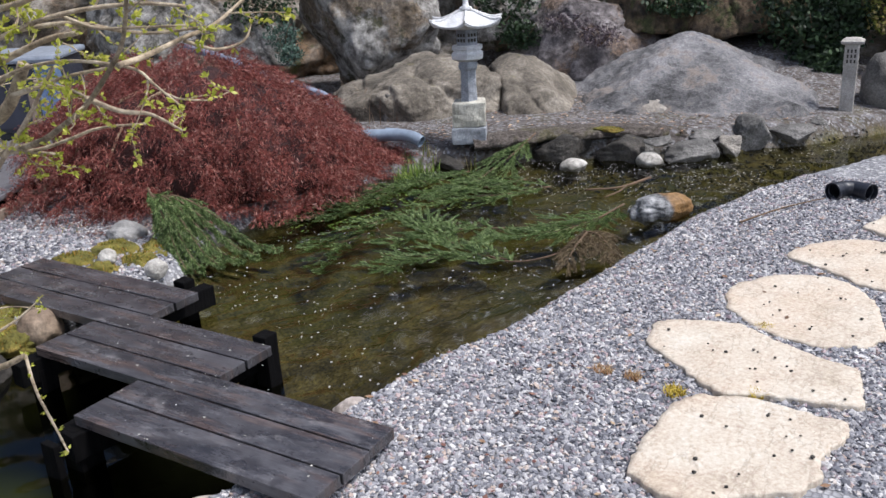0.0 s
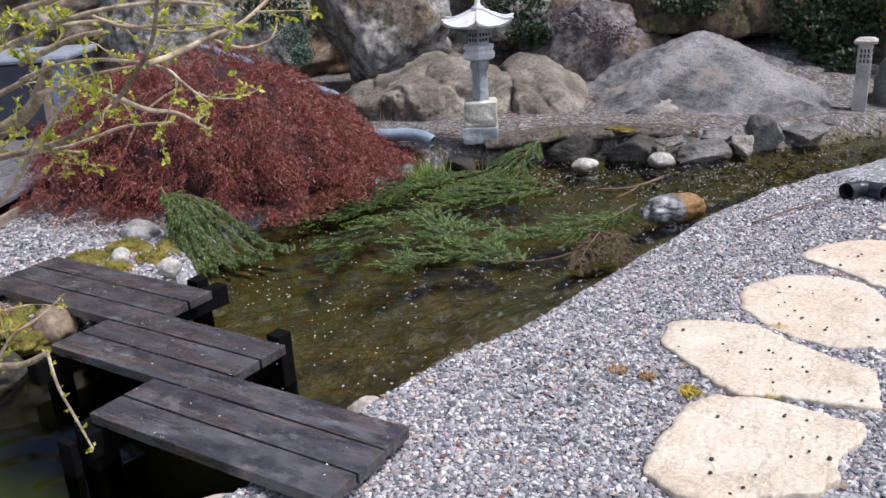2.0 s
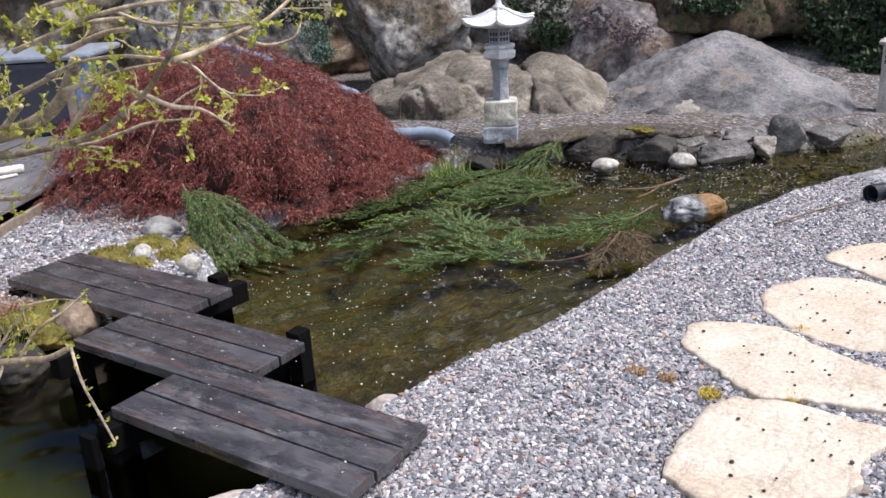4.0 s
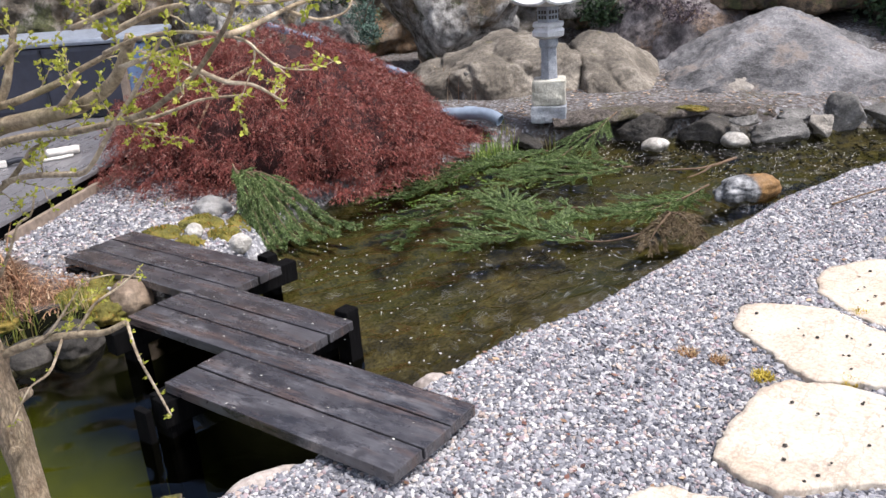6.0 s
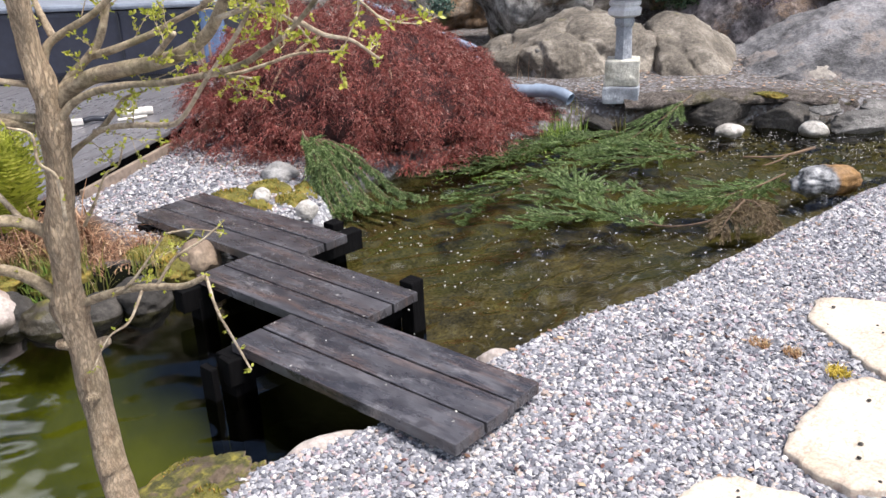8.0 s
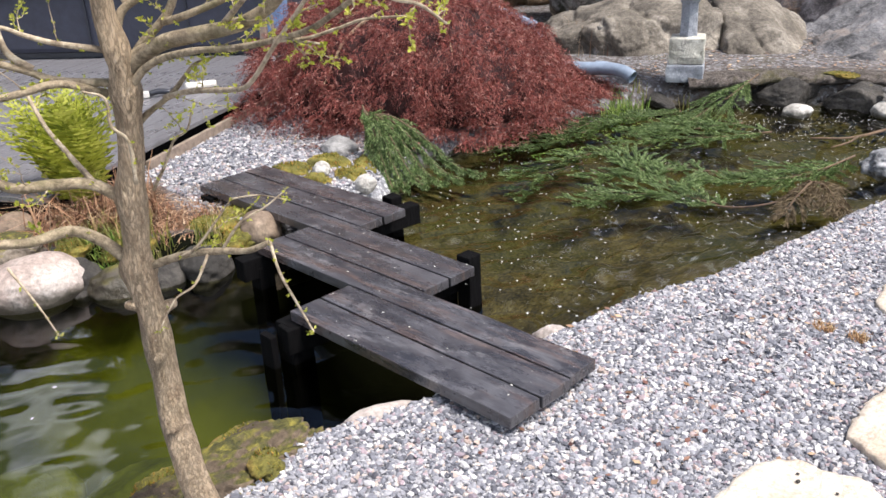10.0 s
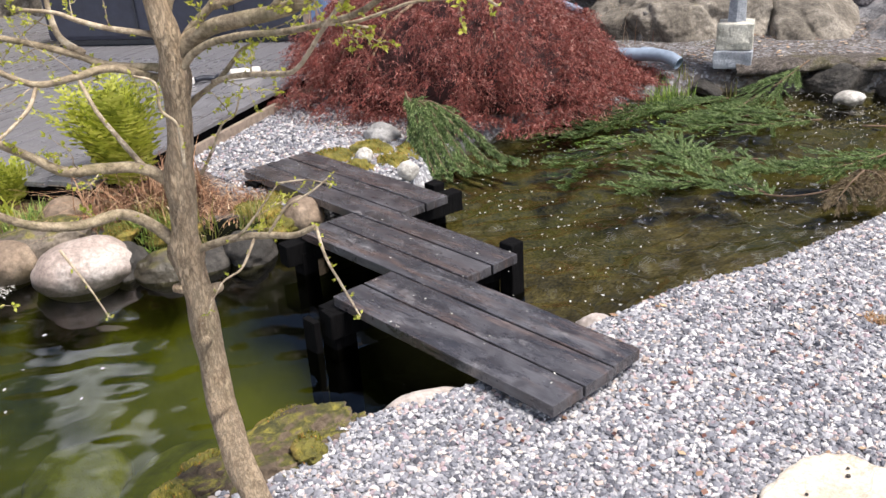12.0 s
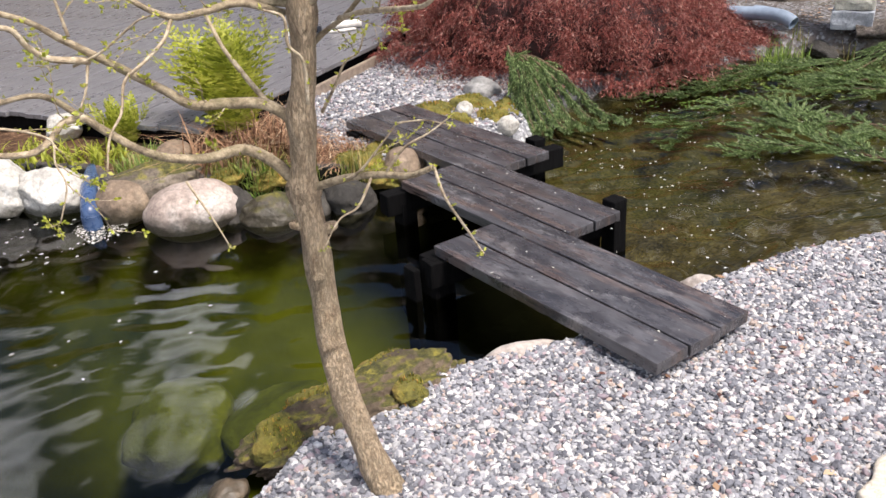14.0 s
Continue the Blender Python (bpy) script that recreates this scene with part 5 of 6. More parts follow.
def young_tree():
    top = thing("young_tree", "young deciduous tree with bare crooked branches and fresh yellow-green leaves", "tree", (0, 0, 0))
    rng = random.Random(5)
    leaves = []
    twig_bm = bmesh.new()

    def bud(p, d, size):
        for _ in range(rng.randint(4, 7)):
            a = (d + Vector((rng.uniform(-1, 1), rng.uniform(-1, 1), rng.uniform(-0.5, 1)))).normalized()
            s = size * rng.uniform(0.6, 1.2)
            c = a.cross(Vector((rng.uniform(-1, 1), rng.uniform(-1, 1), rng.uniform(-1, 1)))).normalized()
            leaves.append((p + a * s * rng.uniform(0.6, 2.0), a * s, c * s * 0.6))

    def twig(p, d, length, r, depth):
        pts, q, w = [p.copy()], p.copy(), d.normalized()
        n = 5
        for _ in range(n):
            w = (w + Vector((rng.uniform(-1, 1), rng.uniform(-1, 1), rng.uniform(-0.6, 0.9))) * 0.32).normalized()
            q = q + w * (length / n)
            pts.append(q.copy())
            if rng.random() < 0.75:
                bud(q, w, 0.0037)
            if depth and rng.random() < 0.5:
                twig(q, w + Vector((rng.uniform(-1, 1), rng.uniform(-1, 1), rng.uniform(-0.7, 0.7))), length * 0.5, r * 0.6, depth - 1)
        tube(pts, [r * (1 - 0.6 * i / n) for i in range(n + 1)], 5, 0, twig_bm)
        bud(q, w, 0.0052)

    for key, (pts, r0, r1) in TREE.items():
        if key != "trunk" and r0 > 0.0085:
            r0, r1 = r0 * 0.8, r1 * 0.7
        line = smooth_line(pts, 6)
        n = len(line)
        rad = [r0 + (r1 - r0) * (i / (n - 1)) ** (1.1 if key == "trunk" else 0.8) for i in range(n)]
        if key == "trunk":
            rad = [0.9 * r * (1 + 0.45 * max(0, 1 - i / 5) ** 2) for i, r in enumerate(rad)]
            # swollen nodes where limbs leave the trunk
            rad = [r * (1 + sum(k * math.exp(-(((p.z - z) / 0.035) ** 2)) for z, k in ((0.5, 0.1), (0.69, 0.3), (0.86, 0.2), (1.1, 0.28), (1.2, 0.15)))) for p, r in zip(line, rad)]
        part("trunk" if key == "trunk" else "branch", tube(line, rad, 16 if key == "trunk" else 9, 0.22), "bark" if key == "trunk" else "limb_bark" if r0 > 0.0085 else "pale_bark", top, "", True)
        if key == "trunk":
            continue
        run = 0.0
        for a, b in zip(line, line[1:]):
            run += (b - a).length
            d = (b - a).normalized()
            side = d.cross(Vector((rng.uniform(-1, 1), rng.uniform(-1, 1), rng.uniform(-1, 1)))).normalized()
            if run > 0.035:
                run = 0.0
                if key not in ("R4", "R4b", "R4e", "R4f", "L5e", "L5d", "R5", "L4t", "R2u") and rng.random() < 0.38:
                    twig(b, d * 0.8 + side + Vector((0, 0, 0.1)), rng.uniform(0.03, 0.1 if key[0] in "RT" else 0.16), 0.0015, 1)
                if rng.random() < 0.9:
                    bud(b + side * r0 * 0.7, side, 0.004)
        bud(line[-1], line[-1] - line[-2], 0.006)
    # healed stubs where limbs were cut
    for at, way in (((-1.925, 0.385, 0.6), (-1, 0.3, 0.3)), ((-1.905, 0.35, 0.465), (-0.9, -0.5, 0.2)), ((-1.855, 0.36, 0.58), (1, -0.6, 0.4)), ((-1.93, 0.3, 0.3), (-0.8, -0.5, 0.3))):
        p, d = Vector(at), Vector(way).normalized()
        part("branch_stub", tube([p - d * 0.02, p - d * 0.005, p + d * 0.01, p + d * 0.018, p + d * 0.021], [0.017, 0.0155, 0.0125, 0.0095, 0.004], 9, 0.2), "bark", top, "", True)
    part("fine_growth", twig_bm, "pale_bark", top, "thin pale twigs", True)["kind"] = "stuff"
    a = np.array([[list(x) for x in l] for l in leaves])
    part("leaves", leaf_cloud("leaves", a[:, 0], a[:, 1], a[:, 2], "young_leaf"), "", top, "fresh yellow-green young leaves")


young_tree()


# ---------------------------------------------------------------- weeping red maple
def red_maple():
    top = thing("red_maple", "low weeping maple with a dense dome of dark red cut leaves", "maple", (2.0, 3.35, -0.08), -53)
    rng = np.random.default_rng(7)
    bm = bmesh.new()
    tube(smooth_line([(0, 0, -0.05), (0.04, 0.02, 0.2), (-0.03, 0, 0.45), (0.02, 0, 0.7)], 5), [0.06 - 0.0022 * i for i in range(16)], 9, 0.2, bm)
    part("trunk", bm, "bark", top, "", True)
    r2 = random.Random(3)
    for k in range(14):
        a = 2 * math.pi * k / 14 + r2.uniform(-0.2, 0.2)
        R = r2.uniform(0.75, 1.15)
        pts = [(0, 0, 0.45), (0.3 * R * math.cos(a), 0.3 * R * math.sin(a), 0.72), (0.75 * R * math.cos(a), 0.75 * R * math.sin(a), 0.6), (1.05 * R * math.cos(a), 1.05 * R * math.sin(a), 0.22)]
        line = smooth_line([(x, y, z * (1 - 0.66 * max(0, x / 1.35)) * (1 - 0.8 * min(1, max(0, (x - 0.55) / 0.4)))) for x, y, z in pts], 5)
        part("limb", tube(line, [0.022 - 0.0011 * i for i in range(len(line))], 6, 0.2), "bark", top, "", True)
    # tufts of drooping sprays, layer over layer
    tufts = 1200
    u = rng.uniform(0, 2 * np.pi, tufts)
    h = rng.uniform(0, 1, tufts) ** 1.1
    lay = rng.uniform(0.77, 1.06, tufts) + 0.03 * np.sin(11 * u + 9 * h) * np.sin(13 * h)
    ang = np.arccos(np.clip(h, 0, 1))
    rx = 1.4 * (1 + 0.06 * np.sin(3 * u + 1) + 0.05 * np.sin(7 * u)) * lay
    rx = rx * (1 - 0.16 * np.maximum(0, np.cos(u)))
    ry = 1.25 * (1 + 0.05 * np.sin(4 * u)) * lay
    prof = np.sin(ang) ** 0.85 * (1 + 0.06 * (1 - soft_step(h, 0.0, 0.22)))
    cx, cy = rx * prof * np.cos(u), ry * prof * np.sin(u)
    top_h = 0.92 * (1 + 0.05 * np.sin(5 * u + 2) * prof) * lay
    cz = top_h * np.cos(ang) ** 0.75 - 0.12 * (np.cos(u) > 0) * np.cos(u) * prof
    cz *= (1 - 0.6 * np.maximum(0, cx / 1.45)) * (1 - 0.7 * soft_step(cx, 0.75, 1.25))
    cz = np.maximum(cz - 0.02 * rng.normal(size=tufts), 0.03)
    base = np.stack([cx, cy, cz], 1)
    fans, per = 12, 26
    n = tufts * fans
    outw = np.repeat(np.stack([np.cos(u), np.sin(u), np.zeros(tufts)], 1), fans, 0)
    root = np.repeat(base, fans, 0) + rng.normal(size=(n, 3)) * np.array([0.012, 0.012, 0.008])
    away = rng.normal(size=(n, 3)) * np.array([0.6, 0.6, 0.3]) + outw * 0.65 + np.array([0, 0, 0.12])
    away /= np.linalg.norm(away, axis=1, keepdims=True)
    reach = rng.uniform(0.07, 0.2, (n, 1, 1))
    t = (np.arange(per)[None, :, None] + rng.uniform(0, 1, (n, per, 1))) / per
    c = root[:, None] + away[:, None] * t * reach + np.array([0, 0, -1.0]) * (t**1.8) * reach * 0.7
    c = c + rng.normal(size=(n, per, 3)) * 0.006
    d = away[:, None] * (1 - 0.6 * t) + np.array([0, 0, -1.0]) * (0.1 + 0.9 * t) + rng.normal(size=(n, per, 3)) * 0.6
    d /= np.linalg.norm(d, axis=2, keepdims=True)
    s = rng.uniform(0.008, 0.019, (n, per, 1))
    w = np.cross(d, rng.normal(size=(n, per, 3)))
    w /= np.linalg.norm(w, axis=2, keepdims=True)
    c[..., 2] = np.maximum(c[..., 2], 0.0)
    part("crown", leaf_cloud("crown", c.reshape(-1, 3), (d * s).reshape(-1, 3), (w * s * 0.13).reshape(-1, 3), "maple_leaf"), "", top, "drooping dark red feathery leaves")
    # solid filling of the crown, its dark colour standing for shade between the sprays
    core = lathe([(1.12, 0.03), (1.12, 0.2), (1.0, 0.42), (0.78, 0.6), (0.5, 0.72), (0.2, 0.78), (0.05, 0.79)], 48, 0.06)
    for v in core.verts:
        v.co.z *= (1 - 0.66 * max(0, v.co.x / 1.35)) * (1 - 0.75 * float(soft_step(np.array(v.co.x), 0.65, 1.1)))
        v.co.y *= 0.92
    part("inner_foliage", core, "maple_shade", top, "dark solid core that stands in for shade inside the crown", True)


# shade deep in the crown, put into a near-black red
stone_material("maple_shade", (0.01, 0.003, 0.003), (0.035, 0.008, 0.007), (0.07, 0.018, 0.014), 0, 30, 0.9)
red_maple()

# ---------------------------------------------------------------- gravel, thousands of pebbles
def pebbles(name, label, boxes, count, lo, hi, seed, keep, fine=True, mat="gravel_pebbles"):
    rng = np.random.default_rng(seed)
    t = (1 + 5**0.5) / 2
    ico = np.array([(-1, t, 0), (1, t, 0), (-1, -t, 0), (1, -t, 0), (0, -1, t), (0, 1, t), (0, -1, -t), (0, 1, -t), (t, 0, -1), (t, 0, 1), (-t, 0, -1), (-t, 0, 1)]) / 1.9
    tri = np.array([(0, 11, 5), (0, 5, 1), (0, 1, 7), (0, 7, 10), (0, 10, 11), (1, 5, 9), (5, 11, 4), (11, 10, 2), (10, 7, 6), (7, 1, 8),
                    (3, 9, 4), (3, 4, 2), (3, 2, 6), (3, 6, 8), (3, 8, 9), (4, 9, 5), (2, 4, 11), (6, 2, 10), (8, 6, 7), (9, 8, 1)])
    if not fine:
        ico = np.array([(1, 0, 0), (0, 1, 0), (-1, 0, 0), (0, -1, 0), (0, 0, 1), (0, 0, -1)]) * 1.12
        tri = np.array([(0, 1, 4), (1, 2, 4), (2, 3, 4), (3, 0, 4), (1, 0, 5), (2, 1, 5), (3, 2, 5), (0, 3, 5)])
    k = len(ico)
    x0, x1, y0, y1 = boxes
    x, y = rng.uniform(x0, x1, count), rng.uniform(y0, y1, count)
    ok = keep(x, y)
    x, y = x[ok], y[ok]
    n = len(x)
    r = rng.uniform(lo, hi, n) * (1 + 0.5 * rng.random(n) ** 4)
    v = ico[None] * (1 + rng.normal(size=(n, k, 1)) * 0.16) * np.stack([r * rng.uniform(0.9, 1.5, n), r, r * rng.uniform(0.42, 0.72, n)], 1)[:, None]
    q = rng.normal(size=(n, 4)) * np.array([1, 0.22, 0.22, 1.0])
    q /= np.linalg.norm(q, axis=1, keepdims=True)
    w, a, b, c = q.T
    R = np.stack([1 - 2 * (b * b + c * c), 2 * (a * b - c * w), 2 * (a * c + b * w), 2 * (a * b + c * w), 1 - 2 * (a * a + c * c), 2 * (b * c - a * w),
                  2 * (a * c - b * w), 2 * (b * c + a * w), 1 - 2 * (a * a + b * b)], 1).reshape(n, 3, 3)
    v = np.einsum("nij,nkj->nki", R, v)
    v += np.stack([x, y, ground_height(x, y) + r * rng.uniform(0.2, 0.6, n)], 1)[:, None]
    f = tri[None] + k * np.arange(n)[:, None, None]
    tagged(new(name, mesh_from(name, v.reshape(-1, 3), f.reshape(-1, 3), mat, False)), label, "gravel", kind="stuff")


def off_slabs(x, y):
    ok = np.ones(x.shape, bool)
    for c in SLABS:
        inside = np.zeros(x.shape, bool)
        for (ax, ay), (bx, by) in zip(c, c[1:] + c[:1]):
            cross = (ay > y) != (by > y)
            inside ^= cross & (x < (bx - ax) * (y - ay) / (by - ay + 1e-12) + ax)
        ok &= ~inside
    return ok


pebbles("gravel", "grey and white gravel pebbles beside the pond", (-2.3, -0.2, -1.2, 0.85), 62000, 0.0042, 0.0098, 1, lambda x, y: off_slabs(x, y) & (pond_distance(x, y) > -0.06))
pebbles("gravel", "grey gravel pebbles along the stepping stones", (-0.2, 3.4, -1.5, 0.5), 84000, 0.0046, 0.0105, 3, lambda x, y: off_slabs(x, y) & (pond_distance(x, y) > -0.06), False)
pebbles("gravel", "pale gravel pebbles at the far end of the footbridge", (-0.5, 2.0, 2.1, 4.6), 22000, 0.0065, 0.012, 2, lambda x, y: (pond_distance(x, y) > 0.05), False)

pebbles("gravel", "wet pebbles on the bed of the shallow end", (2.6, 5.4, -1.2, 1.4), 5000, 0.007, 0.015, 6, lambda x, y: (pond_distance(x, y) < 0.02) & (pond_distance(x, y) > -0.5), False, "boulder_dark")


# ---------------------------------------------------------------- cut spruce boughs in the pond
def needles_on(line, rng, length, gap, store):
    """A brush of needles that lean forward along a twig."""
    for a, b in zip(line, line[1:]):
        d = b - a
        n = max(1, int(d.length / gap))
        d.normalize()
        for k in range(n):
            p = a.lerp(b, (k + rng.random()) / n)
            side = d.cross(Vector((rng.gauss(0, 1), rng.gauss(0, 1), rng.gauss(0, 1)))).normalized()
            side.z = abs(side.z) * 0.6
            v = (d * 1.1 + side * rng.uniform(0.6, 1.0)).normalized()
            s = length * rng.uniform(0.7, 1.2)
            w = v.cross(Vector((rng.gauss(0, 1), rng.gauss(0, 1), rng.gauss(0, 1)))).normalized()
            store.append((p + v * s * 0.5, v * s * 0.5, w * s * 0.06))


def spruce_bough(points, reach, seed, label, droop=0.0, bare=0.0, step=0.028, brown=False, floor=WATER + 0.004, wide=42):
    rng = random.Random(seed)
    top = thing("spruce_bough", label, "spruce branch", tuple(points[0]), group="cut spruce boughs")
    origin = Vector(points[0])
    low = floor - origin.z
    line = smooth_line([Vector(p) - origin for p in points], 8)
    n = len(line)
    part("stem", tube(line, [0.0055 * (1 - 0.8 * i / (n - 1)) + 0.001 for i in range(n)], 7, 0.2), "needle_twig", top, "", True)
    store, wood = [], bmesh.new()
    total = sum((b - a).length for a, b in zip(line, line[1:]))
    at, sign, run = total * bare, 1, 0.0

    def grow(p, v, d, L, depth):
        pts, q = [p.copy()], p.copy()
        bend = Vector((rng.uniform(-0.12, 0.12), rng.uniform(-0.12, 0.12), 0))
        for _ in range(6):
            v = (v + d * 0.07 + bend + Vector((0, 0, rng.uniform(-0.05, 0.07) - droop * 0.3))).normalized()
            q = q + v * L / 6
            q.z = max(min(q.z, low + 0.04) if droop < 0.2 else q.z, low + rng.uniform(-0.014, 0.014))
            pts.append(q.copy())
        tube(pts, [0.0016 * (1 - 0.12 * k) for k in range(7)], 4, 0, wood)
        needles_on(pts, rng, 0.026, 0.0009, store)
        if depth:
            for k in (1, 3):
                for sg in (1, -1):
                    if rng.random() < 0.7:
                        w = (pts[k + 1] - pts[k]).normalized()
                        grow(pts[k], (w + Vector((-w.y, w.x, 0)) * sg * 0.62).normalized(), w, L * 0.5 * (1.15 - 0.16 * k) * rng.uniform(0.7, 1.2), 0)

    for a, b in zip(line, line[1:]):
        seg = (b - a).length
        while at <= run + seg:
            f = at / total
            p = a.lerp(b, (at - run) / seg)
            d = (b - a).normalized()
            sign = -sign
            L = reach * (1.05 - 0.7 * f) * min(1.0, 0.45 + 2.2 * (f - bare)) * rng.uniform(0.65, 1.2)
            out = Vector((-d.y, d.x, 0)).normalized() * sign
            if droop > 0.5:
                out = (out * rng.uniform(0.25, 1) + Vector((0, 0, rng.uniform(-1.0, 0.5)))).normalized()
            th = radians(rng.uniform(wide - 14, wide + 10))
            grow(p, d * math.cos(th) + out * math.sin(th) + Vector((0, 0, 0.08)), d, L, 1 if droop < 1 else 0)
            at += step * rng.uniform(0.6, 1.3)
        run += seg
    needles_on(line[int(n * (0.35 + bare)):], rng, 0.018, 0.003, store)
    part("fine_growth", wood, "needle_twig", top, "", True)["kind"] = "stuff"
    arr = np.array([[list(x) for x in l] for l in store])
    part("needle_mass", leaf_cloud("needle_mass", arr[:, 0], arr[:, 1], arr[:, 2], "spruce_brown" if brown else "spruce_needle"), "", top, "brown dry needles" if brown else "dark green needles")["kind"] = "stuff"


Zw = WATER + 0.012
spruce_bough([(1.66, 0.21, -0.07), (1.51, 0.32, -0.13), (1.43, 0.49, -0.18), (1.42, 0.68, Zw), (1.49, 0.9, Zw), (1.63, 1.14, Zw), (1.8, 1.41, Zw), (1.9, 1.58, Zw)], 0.58, 1, "green spruce bough lying spread on the water", bare=0.3, step=0.05)
spruce_bough([(1.45, 0.62, Zw), (1.43, 0.9, Zw), (1.28, 1.1, Zw), (1.03, 1.19, Zw)], 0.46, 2, "green spruce bough trailing on the water", bare=0.12, step=0.05)
spruce_bough([(2.5, 0.31, -0.13), (2.25, 0.39, -0.16), (2.07, 0.53, Zw), (1.91, 0.67, Zw), (1.75, 0.85, Zw)], 0.42, 3, "green spruce bough caught on a wet stone", bare=0.05)
spruce_bough([(3.53, 1.42, 0.05), (3.24, 1.49, -0.07), (3.15, 1.59, -0.15), (2.9, 1.62, Zw), (2.53, 1.67, Zw)], 0.5, 4, "long spruce bough reaching from the bank into the pond", bare=0.08, droop=0.25)
spruce_bough([(2.85, 0.98, -0.17), (2.62, 1.25, Zw), (2.47, 1.45, Zw), (2.2, 1.58, Zw)], 0.56, 5, "bushy green spruce bough floating in the pond", bare=0.0, step=0.05)
spruce_bough([(3.01, 1.75, -0.17), (2.85, 1.92, Zw), (2.55, 2.03, Zw), (2.1, 2.06, Zw), (1.6, 2.1, Zw)], 0.3, 6, "dark spruce bough below the maple's edge", bare=0.0)
butt = Vector((0.65, 2.6, 0.24))
for k, (x, y) in enumerate([(0.5, 2.3), (0.52, 2.22), (0.58, 2.16), (0.66, 2.1), (0.76, 2.05), (0.88, 2.0), (1.02, 1.96)]):
    tip = Vector((x, y, -0.185))
    low = butt.lerp(tip, 0.75) + Vector((0, 0, -0.03))
    spruce_bough([butt + Vector((0, 0, -0.012 * k)), butt.lerp(tip, 0.22) + Vector((0, 0, 0.035)), butt.lerp(tip, 0.48) + Vector((0, 0, 0.03)), low, tip], 0.14, 30 + k,
                 "drooping spruce bough hanging down to the water by the footbridge", droop=0.6, bare=0.05, step=0.016, floor=-0.195, wide=38)
spruce_bough([(1.7, 0.26, -0.06), (1.66, 0.15, -0.06), (1.58, 0.04, -0.13)], 0.2, 9, "withered brown spruce tuft at the water's edge", droop=0.5, bare=0.0, step=0.016, brown=True, wide=60)
spruce_bough([(1.66, 0.23, -0.05), (1.52, 0.24, -0.09), (1.4, 0.25, -0.16)], 0.18, 11, "withered brown spruce twig hanging to the water", droop=0.5, bare=0.0, step=0.018, brown=True, wide=60)
spruce_bough([(1.7, 1.7, Zw - 0.03), (1.4, 1.75, Zw - 0.03), (1.15, 1.72, Zw - 0.03), (0.9, 1.62, Zw - 0.03)], 0.3, 10, "half-sunken spruce bough in the pond", bare=0.0, step=0.07, floor=WATER - 0.03)


def bare_stick(points, r, label):
    line = smooth_line(points, 6)
    ob = part("stick", tube(line, [r * (1 - 0.5 * i / len(line)) for i in range(len(line))], 7, 0.25), "needle_twig", smooth=True)
    tagged(ob, label, "stick")


spruce_bough([(3.05, 1.28, Zw), (2.8, 1.42, Zw), (2.55, 1.62, Zw), (2.3, 1.8, Zw)], 0.42, 14, "bright green spruce bough afloat before the lantern", bare=0.0, step=0.048)
spruce_bough([(2.35, 2.12, Zw + 0.02), (2.1, 2.16, Zw), (1.85, 2.22, Zw), (1.4, 2.28, Zw)], 0.26, 15, "dark spruce bough along the maple's foot", bare=0.0, step=0.048)
spruce_bough([(2.0, 1.72, Zw - 0.02), (1.75, 1.78, Zw - 0.02), (1.5, 1.85, Zw - 0.02), (1.25, 1.95, Zw - 0.02)], 0.3, 16, "half-sunken spruce bough before the maple", bare=0.0, step=0.05, floor=WATER - 0.012)
spruce_bough([(1.95, 0.9, Zw), (1.82, 1.15, Zw), (1.62, 1.32, Zw), (1.38, 1.42, Zw)], 0.36, 17, "green spruce bough drifting on the pond", bare=0.1, step=0.05)
bare_stick([(3.28, 0.39, -0.16), (3.03, 0.53, -0.18), (2.93, 0.75, -0.195)], 0.011, "bare brown stick lying in the shallow water")
bare_stick([(3.04, 0.49, -0.17), (2.92, 0.5, -0.18), (2.8, 0.56, -0.195)], 0.008, "bare forked brown stick in the water")
bare_stick([(2.17, -0.49, -0.055), (2.5, -0.66, -0.045), (2.81, -0.85, -0.05)], 0.006, "thin dry cane lying on the gravel")


# ---------------------------------------------------------------- fern, grasses, moss
def blade_patch(name, label, category, mat, spots, height, width, per, seed, lean=0.5, z=None):
    """Bent blades in three joints each, standing at random round the given spots (x, y, radius)."""
    rng = np.random.default_rng(seed)
    V, F = [], []
    base = 0
    for x, y, rad in spots:
        for _ in range(per):
            a, r = rng.uniform(0, 6.283), rad * rng.random() ** 0.5
            px, py = x + r * np.cos(a), y + r * np.sin(a)
            pz = float(ground_height(np.array([px]), np.array([py]))[0]) if z is None else z
            pz = max(pz, WATER - 0.05)
            h, w, la, ll = height * rng.uniform(0.4, 1.1), width * rng.uniform(0.6, 1.2), rng.uniform(0, 6.283), lean * rng.uniform(0.1, 1.0)
            sx, sy = -np.sin(la) * w, np.cos(la) * w
            for k in range(4):
                t = k / 3
                cx, cy, cz = px + np.cos(la) * ll * h * t * t, py + np.sin(la) * ll * h * t * t, pz + h * t * (1 - 0.35 * ll * t) - 0.01
                s = 1 - t * 0.9
                V += [(cx - sx * s, cy - sy * s, cz), (cx + sx * s, cy + sy * s, cz)]
            F += [(base + 2 * k, base + 2 * k + 1, base + 2 * k + 3, base + 2 * k + 2) for k in range(3)]
            base += 8
    ob = new(name, mesh_from(name, np.array(V), np.array(F), mat))
    tagged(ob, label, category, kind="stuff")


